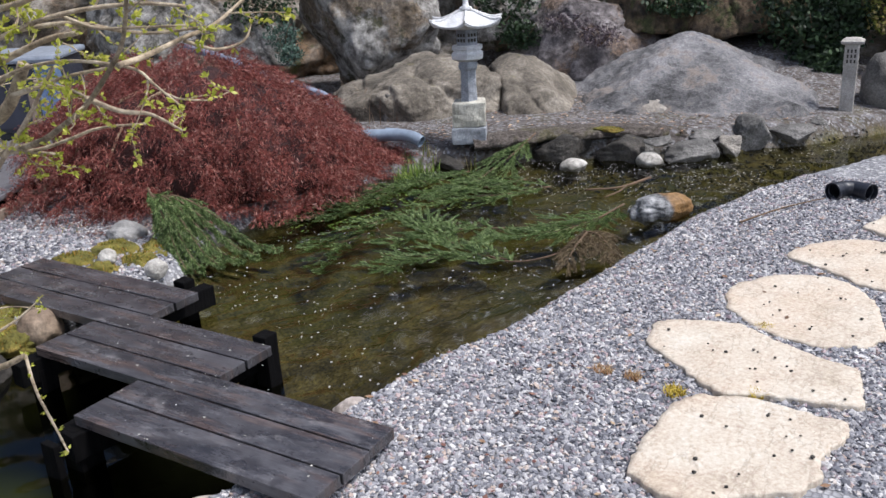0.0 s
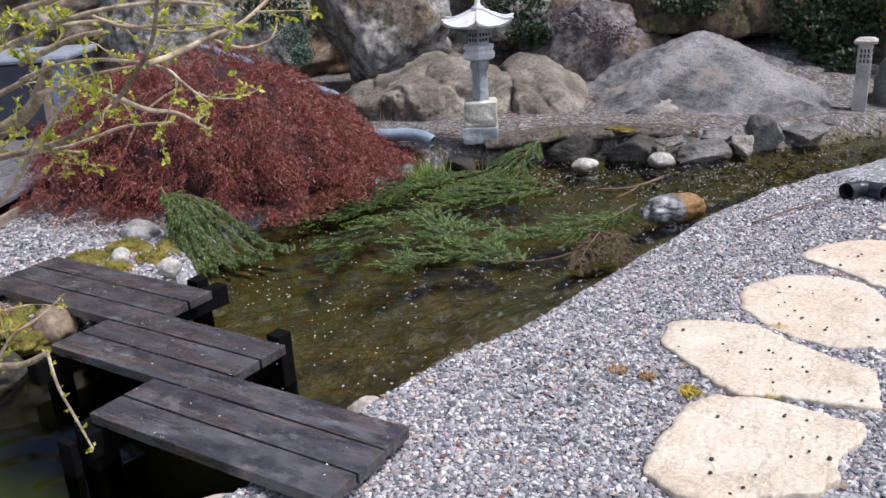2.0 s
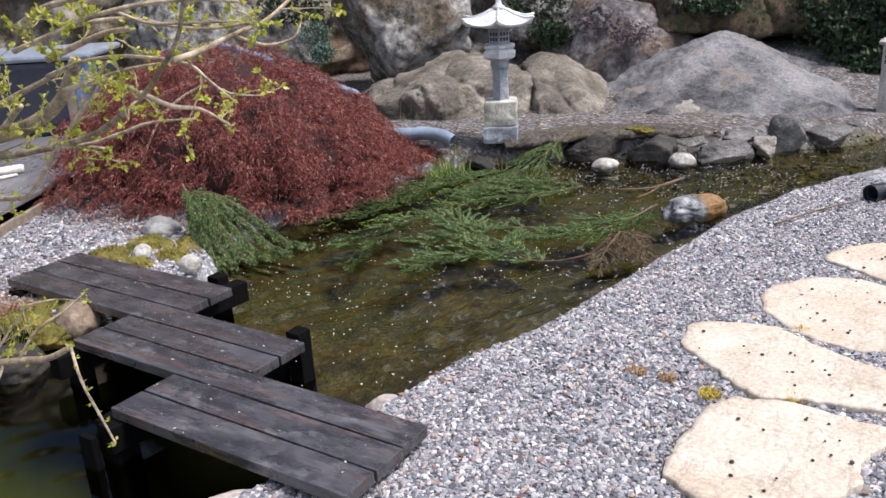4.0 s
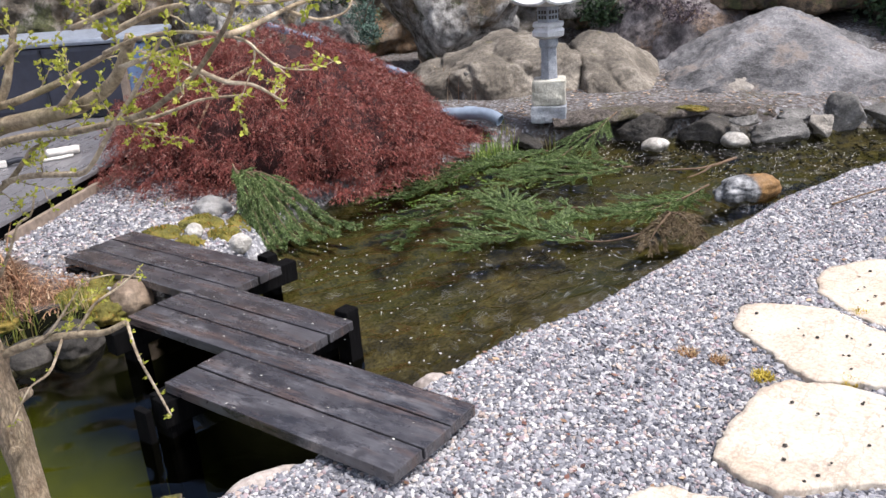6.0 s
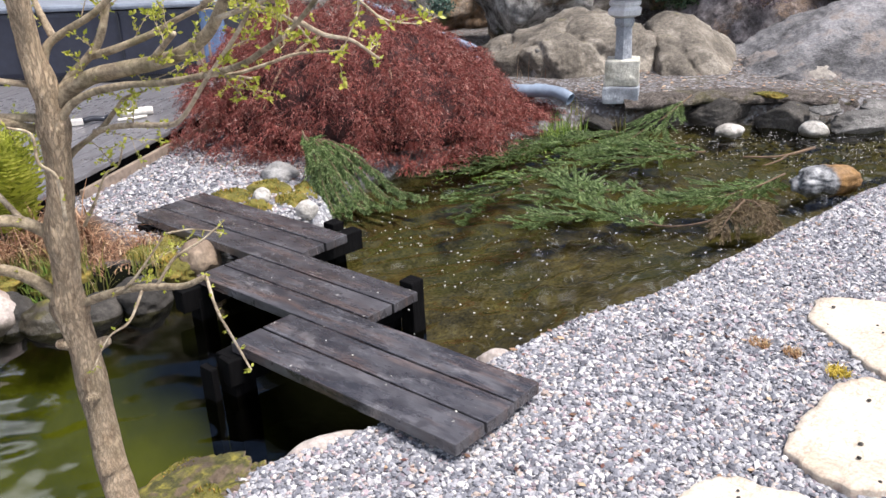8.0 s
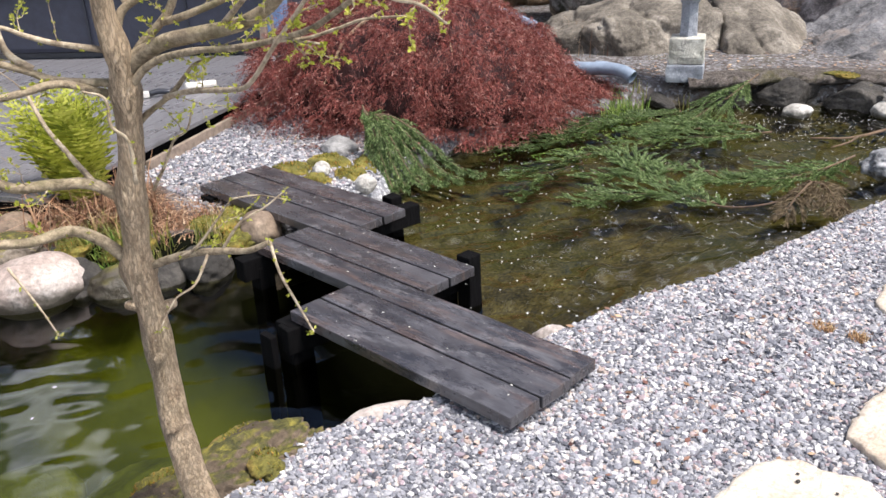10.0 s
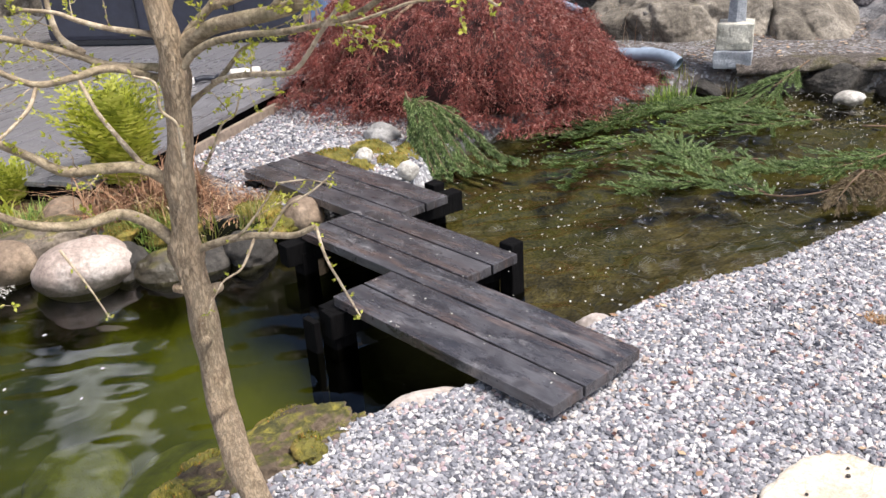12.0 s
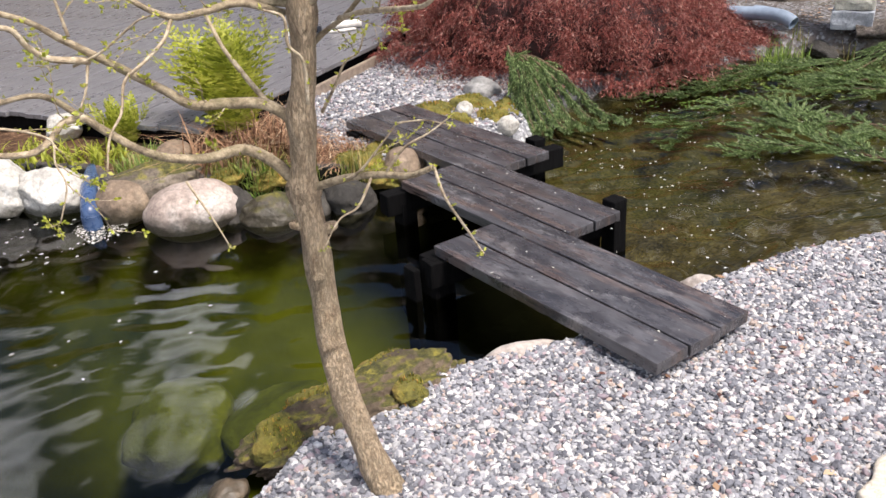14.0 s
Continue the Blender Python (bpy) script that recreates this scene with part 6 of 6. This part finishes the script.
def fern(at, fronds, size, seed, label):
    rng = random.Random(seed)
    top = thing("fern", label, "fern", at)
    for _ in range(fronds):
        a = rng.uniform(0, 2 * math.pi)
        lean = rng.uniform(0.05, 0.6)
        L = size * rng.uniform(0.75, 1.1)
        d = Vector((math.cos(a), math.sin(a), 0))
        store = []
        pts = []
        for k in range(17):
            t = k / 16
            pts.append(Vector((0.04 * math.cos(a), 0.04 * math.sin(a), 0)) + d * (lean * L * (0.45 * t + 0.5 * t * t)) + Vector((0, 0, L * (t - 0.22 * lean * t**3 - 0.1 * t * t))))
        for k in range(3, 17):
            t = k / 16
            tang = (pts[k] - pts[k - 1]).normalized()
            side = tang.cross(Vector((0, 0, 1))).normalized() if abs(tang.z) < 0.98 else Vector((-d.y, d.x, 0))
            w = 0.095 * L / 0.55 * math.sin(math.pi * min(1, 0.18 + 0.85 * t)) ** 0.8
            for sg in (1, -1):
                v = (side * sg + tang * 0.45 + Vector((rng.uniform(-0.2, 0.2), rng.uniform(-0.2, 0.2), rng.uniform(-0.25, 0.15)))).normalized()
                for m2, half in ((0.28, 0.5), (0.72, 0.42)):
                    c = pts[k] + v * w * m2
                    store.append((c, v * w * 0.3, tang * 0.011 * half * 2))
        arr = np.array([[list(x) for x in l] for l in store])
        rib = [(a2.lerp(b2, 0.5), (b2 - a2) * 0.5, (b2 - a2).cross(Vector((0, 0, 1))).normalized() * 0.0016) for a2, b2 in zip(pts, pts[1:])]
        arr = np.concatenate([arr, np.array([[list(x) for x in l] for l in rib])])
        me = leaf_cloud("frond", arr[:, 0], arr[:, 1], arr[:, 2], "fern_leaf")
        part("frond", me, "", top)


fern((-0.97, 3.02, -0.09), 80, 0.8, 4, "bright green fern clump beside the wooden deck")
fern((-1.44, 3.48, -0.09), 26, 0.34, 8, "small yellow-green fern beside the deck's edge")
blade_patch("dry_fronds", "dead brown fern stalks under the fern", "dry stalks", "dead_frond", [(-1.0, 2.95, 0.2), (-0.85, 2.85, 0.2), (-1.15, 2.85, 0.2), (-1.0, 2.75, 0.16)], 0.34, 0.006, 110, 1, 1.9)
blade_patch("grass", "yellow-green grass along the boulders", "grass", "grass_blade", [(-1.12, 2.42, 0.1), (-0.95, 2.36, 0.1), (-1.25, 2.62, 0.12), (-0.72, 2.2, 0.08), (-1.55, 3.0, 0.12), (-1.05, 2.58, 0.1)], 0.17, 0.0045, 85, 2, 0.8)
blade_patch("grass", "fresh green grass between boulders", "grass", "iris_leaf", [(-1.22, 2.5, 0.1), (-1.08, 2.42, 0.08), (-1.55, 3.05, 0.1), (-1.42, 3.1, 0.1)], 0.13, 0.006, 120, 12, 1.2)
blade_patch("weeds", "pale green leafy weeds behind the white rocks", "weeds", "fern_leaf", [(-1.75, 3.5, 0.14), (-1.95, 3.65, 0.14), (-2.15, 3.9, 0.14), (-1.6, 3.35, 0.1)], 0.15, 0.011, 60, 13, 1.3)
blade_patch("reeds", "green iris shoots beside the grey pipe", "reeds", "iris_leaf", [(2.86, 2.2, 0.1), (2.98, 2.14, 0.12), (2.72, 2.15, 0.1)], 0.2, 0.007, 60, 3, 0.7)
blade_patch("reeds", "young green reeds at the foot of the lantern", "reeds", "grass_blade", [(3.18, 2.22, 0.06), (3.25, 1.85, 0.04)], 0.2, 0.005, 14, 5, 0.3)
blade_patch("weeds", "sparse green weeds in the pale gravel", "weeds", "grass_blade", [(0.55, 3.25, 0.12), (0.95, 3.3, 0.1)], 0.05, 0.004, 40, 6, 1.0)
blade_patch("litter", "brown leaf litter on the earth bank", "leaf litter", "dead_frond", [(-0.55, 2.75, 0.25), (-0.7, 2.45, 0.22), (-0.9, 2.6, 0.25), (-1.2, 3.05, 0.25), (-0.45, 2.45, 0.14), (-0.62, 2.6, 0.2)], 0.05, 0.005, 330, 7, 2.4)
blade_patch("dry_grass", "wispy dry grass on the rocks behind the maple", "dry grass", "dry_stalk", [(4.0, 3.55, 0.2), (3.9, 3.1, 0.2), (4.6, 3.9, 0.3)], 0.35, 0.004, 22, 9, 0.7)


def moss_cushion(at, size, seed, label, mat="moss_cushion"):
    ob = new("moss_cushion", rock_mesh("moss_cushion", mat, size, seed, detail=4, lumps=0.4, grit=0.12))
    ob.matrix_basis = pose(*at, 0, 0, seed * 37)
    tagged(ob, label, "moss")
    rng = np.random.default_rng(seed)
    n = int(1500 * size[0] * size[1] / 0.02)
    a, r = rng.uniform(0, 6.283, n), rng.random(n) ** 0.5
    t = radians(seed * 37)
    lx, ly = size[0] * r * np.cos(a), size[1] * r * np.sin(a)
    c = np.stack([at[0] + lx * np.cos(t) - ly * np.sin(t), at[1] + lx * np.sin(t) + ly * np.cos(t), at[2] + size[2] * np.sqrt(1 - r * r * 0.95) * rng.uniform(0.8, 1.12, n)], 1)
    d = unit(rng, n) * 0.5 + np.array([0, 0, 0.8])
    w = np.cross(d, unit(rng, n))
    s = rng.uniform(0.004, 0.011, (n, 1))
    tufts = new("moss_tufts", leaf_cloud("moss_tufts", c, d * s, w * s * 0.35, "moss_tuft"))
    tagged(tufts, "yellow-green and rust-coloured moss tufts", "moss", kind="stuff")


for k, (at, size) in enumerate([((0.15, 2.7, -0.09), (0.14, 0.1, 0.07)), ((0.36, 2.62, -0.1), (0.13, 0.12, 0.09)), ((0.32, 2.36, -0.11), (0.11, 0.09, 0.09)), ((0.11, 2.42, -0.1), (0.08, 0.1, 0.07)), ((0.5, 2.46, -0.12), (0.1, 0.09, 0.08)),
                                ((-0.62, 2.34, -0.1), (0.14, 0.1, 0.05)), ((-1.02, 2.48, -0.11), (0.13, 0.1, 0.05)), ((-1.24, 2.6, -0.1), (0.1, 0.08, 0.05)), ((-0.42, 2.36, -0.09), (0.1, 0.12, 0.045)), ((-0.6, 2.16, -0.13), (0.12, 0.09, 0.06)),
                                ((-2.0, 0.55, -0.12), (0.08, 0.07, 0.08)), ((-1.84, 0.58, -0.09), (0.12, 0.07, 0.06)), ((-1.62, 0.6, -0.08), (0.13, 0.06, 0.05)), ((-1.62, 0.44, -0.06), (0.07, 0.045, 0.035)), ((3.95, 0.95, 0.02), (0.12, 0.06, 0.02))]):
    moss_cushion(at, size, k + 3, "cushion of yellow-green moss among stones")
leaf_material("yellow_moss", [(0.0, (0.3, 0.22, 0.02)), (0.5, (0.55, 0.42, 0.05)), (1.0, (0.7, 0.55, 0.12))], 0.9, 0.2)
leaf_material("rusty_moss", [(0.0, (0.22, 0.12, 0.06)), (0.5, (0.45, 0.26, 0.13)), (1.0, (0.5, 0.38, 0.2))], 0.9, 0.2)
for x, y, r, mat, label in ((0.15, -0.72, 0.04, "yellow_moss", "small yellow moss tuft between stepping stones"), (0.25, -0.98, 0.035, "yellow_moss", "small yellow moss tuft between stepping stones"),
                            (0.19, -0.43, 0.035, "rusty_moss", "rust-brown moss tuft in the gravel"), (0.19, -0.55, 0.03, "rusty_moss", "dull brown moss tuft in the gravel"), (0.83, -0.9, 0.03, "yellow_moss", "faded moss in a joint of the stepping stones")):
    blade_patch("moss_tuft", label, "moss", mat, [(x, y, r)], 0.032, 0.0035, 150, int(x * 100) + 7, 1.3, -0.062)


def scatter(name, label, category, mat, lo, hi, count, seed, size, keep, z=None, afloat=True):
    """Flat flecks lying on water or ground."""
    rng = np.random.default_rng(seed)
    x, y = rng.uniform(lo[0], hi[0], count), rng.uniform(lo[1], hi[1], count)
    ok = keep(x, y)
    x, y = x[ok], y[ok]
    n = len(x)
    zz = z + wave_height(x, y) * afloat if z is not None else ground_height(x, y) + 0.014
    a = rng.uniform(0, 6.283, n)
    s = size * rng.uniform(0.62, 1.22, n) ** 2.2
    c = np.stack([x, y, zz], 1)
    tip = rng.uniform(-0.15, 0.15, n) if z is None else np.zeros(n)
    al = np.stack([np.cos(a) * s, np.sin(a) * s, s * tip], 1)
    ac = np.stack([-np.sin(a) * s * 0.6, np.cos(a) * s * 0.6, np.zeros(n)], 1)
    tagged(new(name, leaf_cloud(name, c, al, ac, mat)), label, category, kind="stuff")


scatter("petals", "pale petals and specks floating on the pond", "petals", "petal", (-0.2, 0.0), (4.2, 2.3), 1900, 1, 0.0062, lambda x, y: (pond_distance(x, y) < -0.08) & (wavy(x, y, 5) + 0.6 * wavy(x, y, 13) > -0.15), WATER + 0.004)
scatter("petals", "dense pale petals drifted into the shallow end", "petals", "petal", (2.7, -0.8), (5.2, 1.5), 2200, 8, 0.006, lambda x, y: (pond_distance(x, y) < -0.03) & (wavy(x, y, 4) + 0.7 * wavy(x, y, 11) > -0.3), WATER + 0.003)
scatter("petals", "few pale specks floating near the inlet", "petals", "petal", (-2.7, 1.4), (-1.5, 3.4), 40, 2, 0.008, lambda x, y: pond_distance(x, y) < -0.1, WATER + 0.004)
scatter("foam", "white foam churned up beneath the inlet pipe", "foam", "petal", (-2.1, 2.5), (-1.7, 2.9), 1500, 9, 0.006, lambda x, y: (pond_distance(x, y) < 0.0) & (np.hypot((x + 1.9) / 1.3, y - 2.7) < 0.1 + 0.05 * wavy(x, y, 19)), WATER + 0.006)
scatter("foam", "loose white foam flecks drifting from the inlet", "foam", "petal", (-2.4, 2.3), (-1.7, 3.05), 90, 10, 0.008, lambda x, y: (pond_distance(x, y) < -0.03) & (np.hypot(x + 2.0, y - 2.75) < 0.3), WATER + 0.005)
scatter("pondweed", "yellow-green pondweed scraps afloat before the maple", "pondweed", "iris_leaf", (1.0, 1.35), (3.3, 2.2), 1500, 11, 0.012, lambda x, y: (pond_distance(x, y) < -0.05) & (wavy(x, y, 3, 4) + 0.7 * wavy(x, y, 9, 1) > 0.1), WATER + 0.003)
scatter("petals", "white petals and droppings flecked over the planks", "petals", "petal", (-1.05, 0.0), (0.0, 2.74), 150, 21, 0.0048, lambda x, y: ((x < -0.75) & (y < 1.08)) | ((x > -0.75) & (x < -0.3) & (y > 0.84) & (y < 1.73)) | ((x > -0.3) & (y > 1.57)) | ((x < -0.45) & (x > -0.75) & (y > 0.01) & (y < 0.84)), 0.0045, False)
scatter("dead_leaves", "reddish leaf scraps on the gravel by the footbridge", "dead leaves", "maple_litter", (-1.3, -0.5), (0.3, 0.4), 90, 22, 0.011, lambda x, y: (pond_distance(x, y) > 0.03) & ((x > -0.42) | (x < -1.1) | (y < -0.03)))
scatter("dead_leaves", "brown leaf scraps on the gravel", "dead leaves", "dry_stalk", (-1.4, -1.3), (2.6, 0.4), 130, 3, 0.014, lambda x, y: pond_distance(x, y) > 0.03)
scatter("dead_leaves", "brown maple litter beneath the maple's edge", "dead leaves", "maple_litter", (0.3, 2.5), (1.9, 4.4), 5200, 4, 0.009, lambda x, y: (pond_distance(x, y) > 0.03) & (np.hypot((x - 2.0) / 1.25, (y - 3.3) / 1.2) + 0.1 * wavy(x, y, 9) < 1.22))
scatter("dead_leaves", "brown leaf litter and chips on the far bank", "dead leaves", "dry_stalk", (3.2, -0.4), (5.4, 2.6), 1000, 5, 0.018, lambda x, y: (pond_distance(x, y) > 0.06))


# ---------------------------------------------------------------- deck with its things
DECK = pose(-1.18, 3.03, 0.06, 0, 0, 29)


def deck():
    top = thing("deck", "weathered dark grey wooden deck beside the pond", "deck", kind="structure")
    top.matrix_basis = DECK
    long_board = part("board", box((0, 0.003, -0.028), (7.2, 0.142, 0), 0.003), "deck_board", top)
    for i in range(1, 40):
        ob = new("board", long_board.data)
        ob.matrix_basis = pose(0.012 * math.sin(i * 2.3), 0.145 * i, 0.0015 * math.sin(i * 1.7))
        ob.parent = top
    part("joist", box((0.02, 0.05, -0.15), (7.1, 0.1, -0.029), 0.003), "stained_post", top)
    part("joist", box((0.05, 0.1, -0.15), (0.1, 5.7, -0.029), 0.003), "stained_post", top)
    part("fascia_board", box((0.9, -0.04, -0.15), (5.2, -0.008, -0.07), 0.004), "raw_wood", top, "unpainted pale fascia board")
    part("plinth", box((0.28, 0.75, -0.2), (0.5, 1.0, -0.16), 0.006), "boulder_white", top)


deck()


def hot_tub():
    top = thing("hot_tub", "dark blue-black hot tub with a pale grey padded lid", "hot tub")
    top.matrix_basis = DECK @ pose(3.95, 0.45, 0, 0, 0, 8)
    part("shell", box((0.0, 0.0, 0.06), (0.9, 2.9, 0.66), 0.05), "dark_tub_panel", top)
    part("plinth", box((0.06, 0.06, 0.0), (0.84, 2.84, 0.062), 0.01), "black_plastic", top)
    part("corner_panel", box((-0.012, -0.012, 0.08), (0.2, 0.16, 0.65), 0.03), "blue_panel", top)
    part("lid", box((-0.04, -0.04, 0.662), (0.94, 2.94, 0.72), 0.03), "pale_tub_lid", top)
    for y in (0.9, 1.9):
        part("seam", box((-0.018, y, 0.09), (0.0, y + 0.02, 0.64), 0.003), "black_plastic", top)


hot_tub()


def lean_post(x, y, h, w, label, turn):
    ob = part("wooden_post", box((-w / 2, -w / 2, 0), (w / 2, w / 2, h), 0.004, 0.002, 3), "raw_wood")
    ob.matrix_basis = DECK @ pose(x, y, 0.001, 0, 3, turn)
    tagged(ob, label, "post")


lean_post(2.9, 0.12, 0.56, 0.055, "upright unpainted timber post on the deck's edge", 10)
lean_post(2.97, 0.06, 0.5, 0.02, "thin upright wooden stake on the deck's edge", 30)


def rolled_cloth(at, length, r, turn, label):
    top = thing("rolled_cover", label, "rolled cover")
    top.matrix_basis = DECK @ pose(at[0], at[1], r, 0, 0, turn)
    line = [Vector((t * length, 0.006 * math.sin(t * 9), 0)) for t in np.linspace(0, 1, 14)]
    part("roll", tube(line, [r * (0.82 if i in (0, 13) else 1.0) for i in range(14)], 16, 0.12), "white_tube", top, "", True)


rolled_cloth((2.42, 0.6), 0.24, 0.034, -55, "rolled white cover lying on the deck")
rolled_cloth((2.3, 0.56), 0.22, 0.013, -50, "thin white rolled tube on the deck")


def garden_tool():
    top = thing("garden_tool", "small black and white hand tool lying on the deck", "tool")
    top.matrix_basis = DECK @ pose(2.2, 0.78, 0.03, 0, 0, -60)
    part("grip", tube(smooth_line([(0, 0, 0), (0.07, 0.01, 0.01), (0.16, 0, 0)], 4), [0.022] * 9, 10), "black_plastic", top, "", True)
    part("head", box((-0.1, -0.03, -0.025), (0.0, 0.03, 0.02), 0.008), "white_tube", top)
    part("guard", box((0.16, -0.015, -0.03), (0.19, 0.015, 0.03), 0.006), "black_plastic", top)


garden_tool()

# ---------------------------------------------------------------- pipes
def hollow_pipe(points, r, wall, mat, parent, name="pipe_body", label=""):
    line = smooth_line(points, 8)
    bm = bmesh.new()
    rings = []
    sides, side = 28, None
    for rad in (r, r - wall):
        side, rows_ = None, []
        for i, p in enumerate(line):
            d = (line[min(i + 1, len(line) - 1)] - line[max(i - 1, 0)]).normalized()
            side = d.orthogonal() if side is None else (side - d * side.dot(d)).normalized()
            side.normalize()
            up = d.cross(side)
            rows_.append([bm.verts.new(p + (side * math.cos(2 * math.pi * k / sides) + up * math.sin(2 * math.pi * k / sides)) * rad) for k in range(sides)])
        rings.append(rows_)
    for rows_ in rings:
        for a, b in zip(rows_, rows_[1:]):
            for k in range(sides):
                bm.faces.new((a[k], a[(k + 1) % sides], b[(k + 1) % sides], b[k]))
    for e in (0, -1):
        a, b = rings[0][e], rings[1][e]
        for k in range(sides):
            bm.faces.new((a[k], a[(k + 1) % sides], b[(k + 1) % sides], b[k]))
    return part(name, bm, mat, parent, label, True)


elbow = thing("pipe_fitting", "black plastic double-socket pipe elbow lying on the gravel", "pipe fitting", (2.96, -0.96, -0.02), 12)
elbow.scale = (0.68, 0.68, 0.68)
hollow_pipe([(-0.10, 0.13, 0), (-0.02, 0.06, 0), (0.0, 0.0, 0), (-0.01, -0.06, 0), (-0.09, -0.14, 0)], 0.07, 0.008, "black_plastic", elbow)
hollow_pipe([(-0.125, 0.152, 0), (-0.095, 0.126, 0), (-0.075, 0.108, 0)], 0.079, 0.007, "black_plastic", elbow, "socket")
hollow_pipe([(-0.12, -0.166, 0), (-0.09, -0.14, 0), (-0.068, -0.12, 0)], 0.079, 0.007, "black_plastic", elbow, "socket")

drain = thing("grey_pipe", "grey plastic drain pipe ending in a bend above the water", "pipe", (3.02, 2.32, 0.055), 0)
hollow_pipe([(-0.28, 1.1, 0.0), (-0.1, 0.42, 0.01), (-0.02, 0.12, 0.02), (0.0, 0.02, 0.018), (0.005, -0.06, 0.005), (0.005, -0.13, -0.025)], 0.05, 0.005, "grey_pipe_plastic", drain)
hollow_pipe([(0.005, 0.2, 0.018), (0.0, 0.14, 0.02), (0.0, 0.09, 0.02)], 0.052, 0.004, "grey_pipe_plastic", drain, "collar")

hose = thing("ribbed_hose", "blue-grey ribbed hose running behind the maple", "hose", (3.6, 4.2, 0.0), 0)
hl = smooth_line([(0.05, 1.2, 0.66), (0.02, 0.5, 0.52), (0.0, 0.05, 0.4), (-0.03, -0.45, 0.29), (-0.06, -0.66, 0.24), (-0.2, -0.8, 0.14), (-0.36, -0.85, 0.0)], 22)
part("hose_body", tube(hl, [0.034 + 0.004 * (i % 2) for i in range(len(hl))], 14), "hose_plastic", hose, "", True)

inlet = thing("inlet_pipe", "blue-grey plastic inlet pipe bending down into the pond", "pipe", (-1.88, 2.78, -0.2), 0)
hollow_pipe([(0.2, 0.6, 0.08), (0.1, 0.32, 0.1), (0.045, 0.14, 0.11), (0.008, 0.03, 0.08), (0.0, 0.0, 0.05), (0.0, 0.0, -0.06)], 0.042, 0.005, "blue_pipe_plastic", inlet)
hollow_pipe([(0.0, 0.0, 0.06), (0.0, 0.0, 0.03), (0.0, 0.0, -0.02)], 0.047, 0.004, "blue_pipe_plastic", inlet, "collar")


# ---------------------------------------------------------------- growth on the rock face
def leaf_bush(name, label, category, mat, spots, count, size, seed, thick=0.12, hang=0.0):
    rng = np.random.default_rng(seed)
    top = thing(name, label, category, spots[0][:3])
    o = np.array(spots[0][:3])
    C = []
    for x, y, z, rx, ry, rz in spots:
        d = unit(rng, count)
        rr = rng.uniform(0.6, 1.05, (count, 1)) * (1 + 0.25 * np.sin(d[:, :1] * 7 + d[:, 1:2] * 5))
        C.append(np.array([x, y, z]) + d * rr * np.array([rx, ry, rz]))
    c = np.concatenate(C) - o
    n = len(c)
    d = unit(rng, n) + np.array([-0.5, -0.2, 0.3 - hang])
    d /= np.linalg.norm(d, axis=1, keepdims=True)
    w = np.cross(d, unit(rng, n))
    w /= np.linalg.norm(w, axis=1, keepdims=True)
    s = size * rng.uniform(0.5, 1.2, (n, 1))
    part("foliage", leaf_cloud("foliage", c, d * s, w * s * 0.6, mat), "", top)["kind"] = "stuff"
    r2 = random.Random(seed)
    for x, y, z, rx, ry, rz in spots:
        for _ in range(4):
            a = Vector((x, y, z - rz)) - Vector(o)
            b = Vector((x + r2.uniform(-rx, rx), y + r2.uniform(-ry, ry), z + r2.uniform(0, rz))) - Vector(o)
            mid = a.lerp(b, 0.5) + Vector((r2.uniform(-0.05, 0.05), r2.uniform(-0.05, 0.05), 0.03))
            part("stem", tube(smooth_line([a, mid, b], 3), [0.006, 0.006, 0.005, 0.005, 0.004, 0.004, 0.003], 5), "needle_twig", top, "", True)


leaf_bush("ivy", "dark green ivy hanging over the rock face", "ivy", "ivy_leaf", [(7.0, 0.15, 0.75, 0.25, 0.35, 0.4), (6.85, -0.1, 0.4, 0.18, 0.25, 0.3), (6.75, -0.28, 0.15, 0.14, 0.2, 0.18), (7.1, -0.5, 0.95, 0.3, 0.5, 0.4), (7.0, -0.35, 0.55, 0.2, 0.25, 0.25)], 1500, 0.035, 1, hang=0.5)
leaf_bush("shrub", "dry yellowish shrub on the rock face", "shrub", "grass_blade", [(6.95, -0.75, 0.72, 0.15, 0.25, 0.25), (7.0, -1.1, 0.8, 0.2, 0.3, 0.25)], 500, 0.025, 2)
leaf_bush("juniper", "blue-green juniper growing among the rocks", "juniper", "juniper_leaf", [(4.35, 4.7, 0.68, 0.14, 0.2, 0.14), (4.2, 4.5, 0.52, 0.12, 0.14, 0.1)], 900, 0.016, 3)
leaf_bush("heath", "dull purple heather on the rock ledge", "heather", "heather_leaf", [(6.25, 1.95, 0.5, 0.18, 0.22, 0.12), (6.4, 2.4, 0.62, 0.2, 0.25, 0.12)], 900, 0.016, 4)
leaf_bush("wall_growth", "dark green growth in the cracks of the rock face", "plants", "ivy_leaf", [(6.5, 3.2, 0.85, 0.25, 0.4, 0.25), (6.3, 2.9, 0.5, 0.15, 0.25, 0.15), (4.6, 5.2, 1.0, 0.3, 0.4, 0.25), (6.9, 1.3, 0.75, 0.2, 0.35, 0.1)], 1000, 0.03, 5)
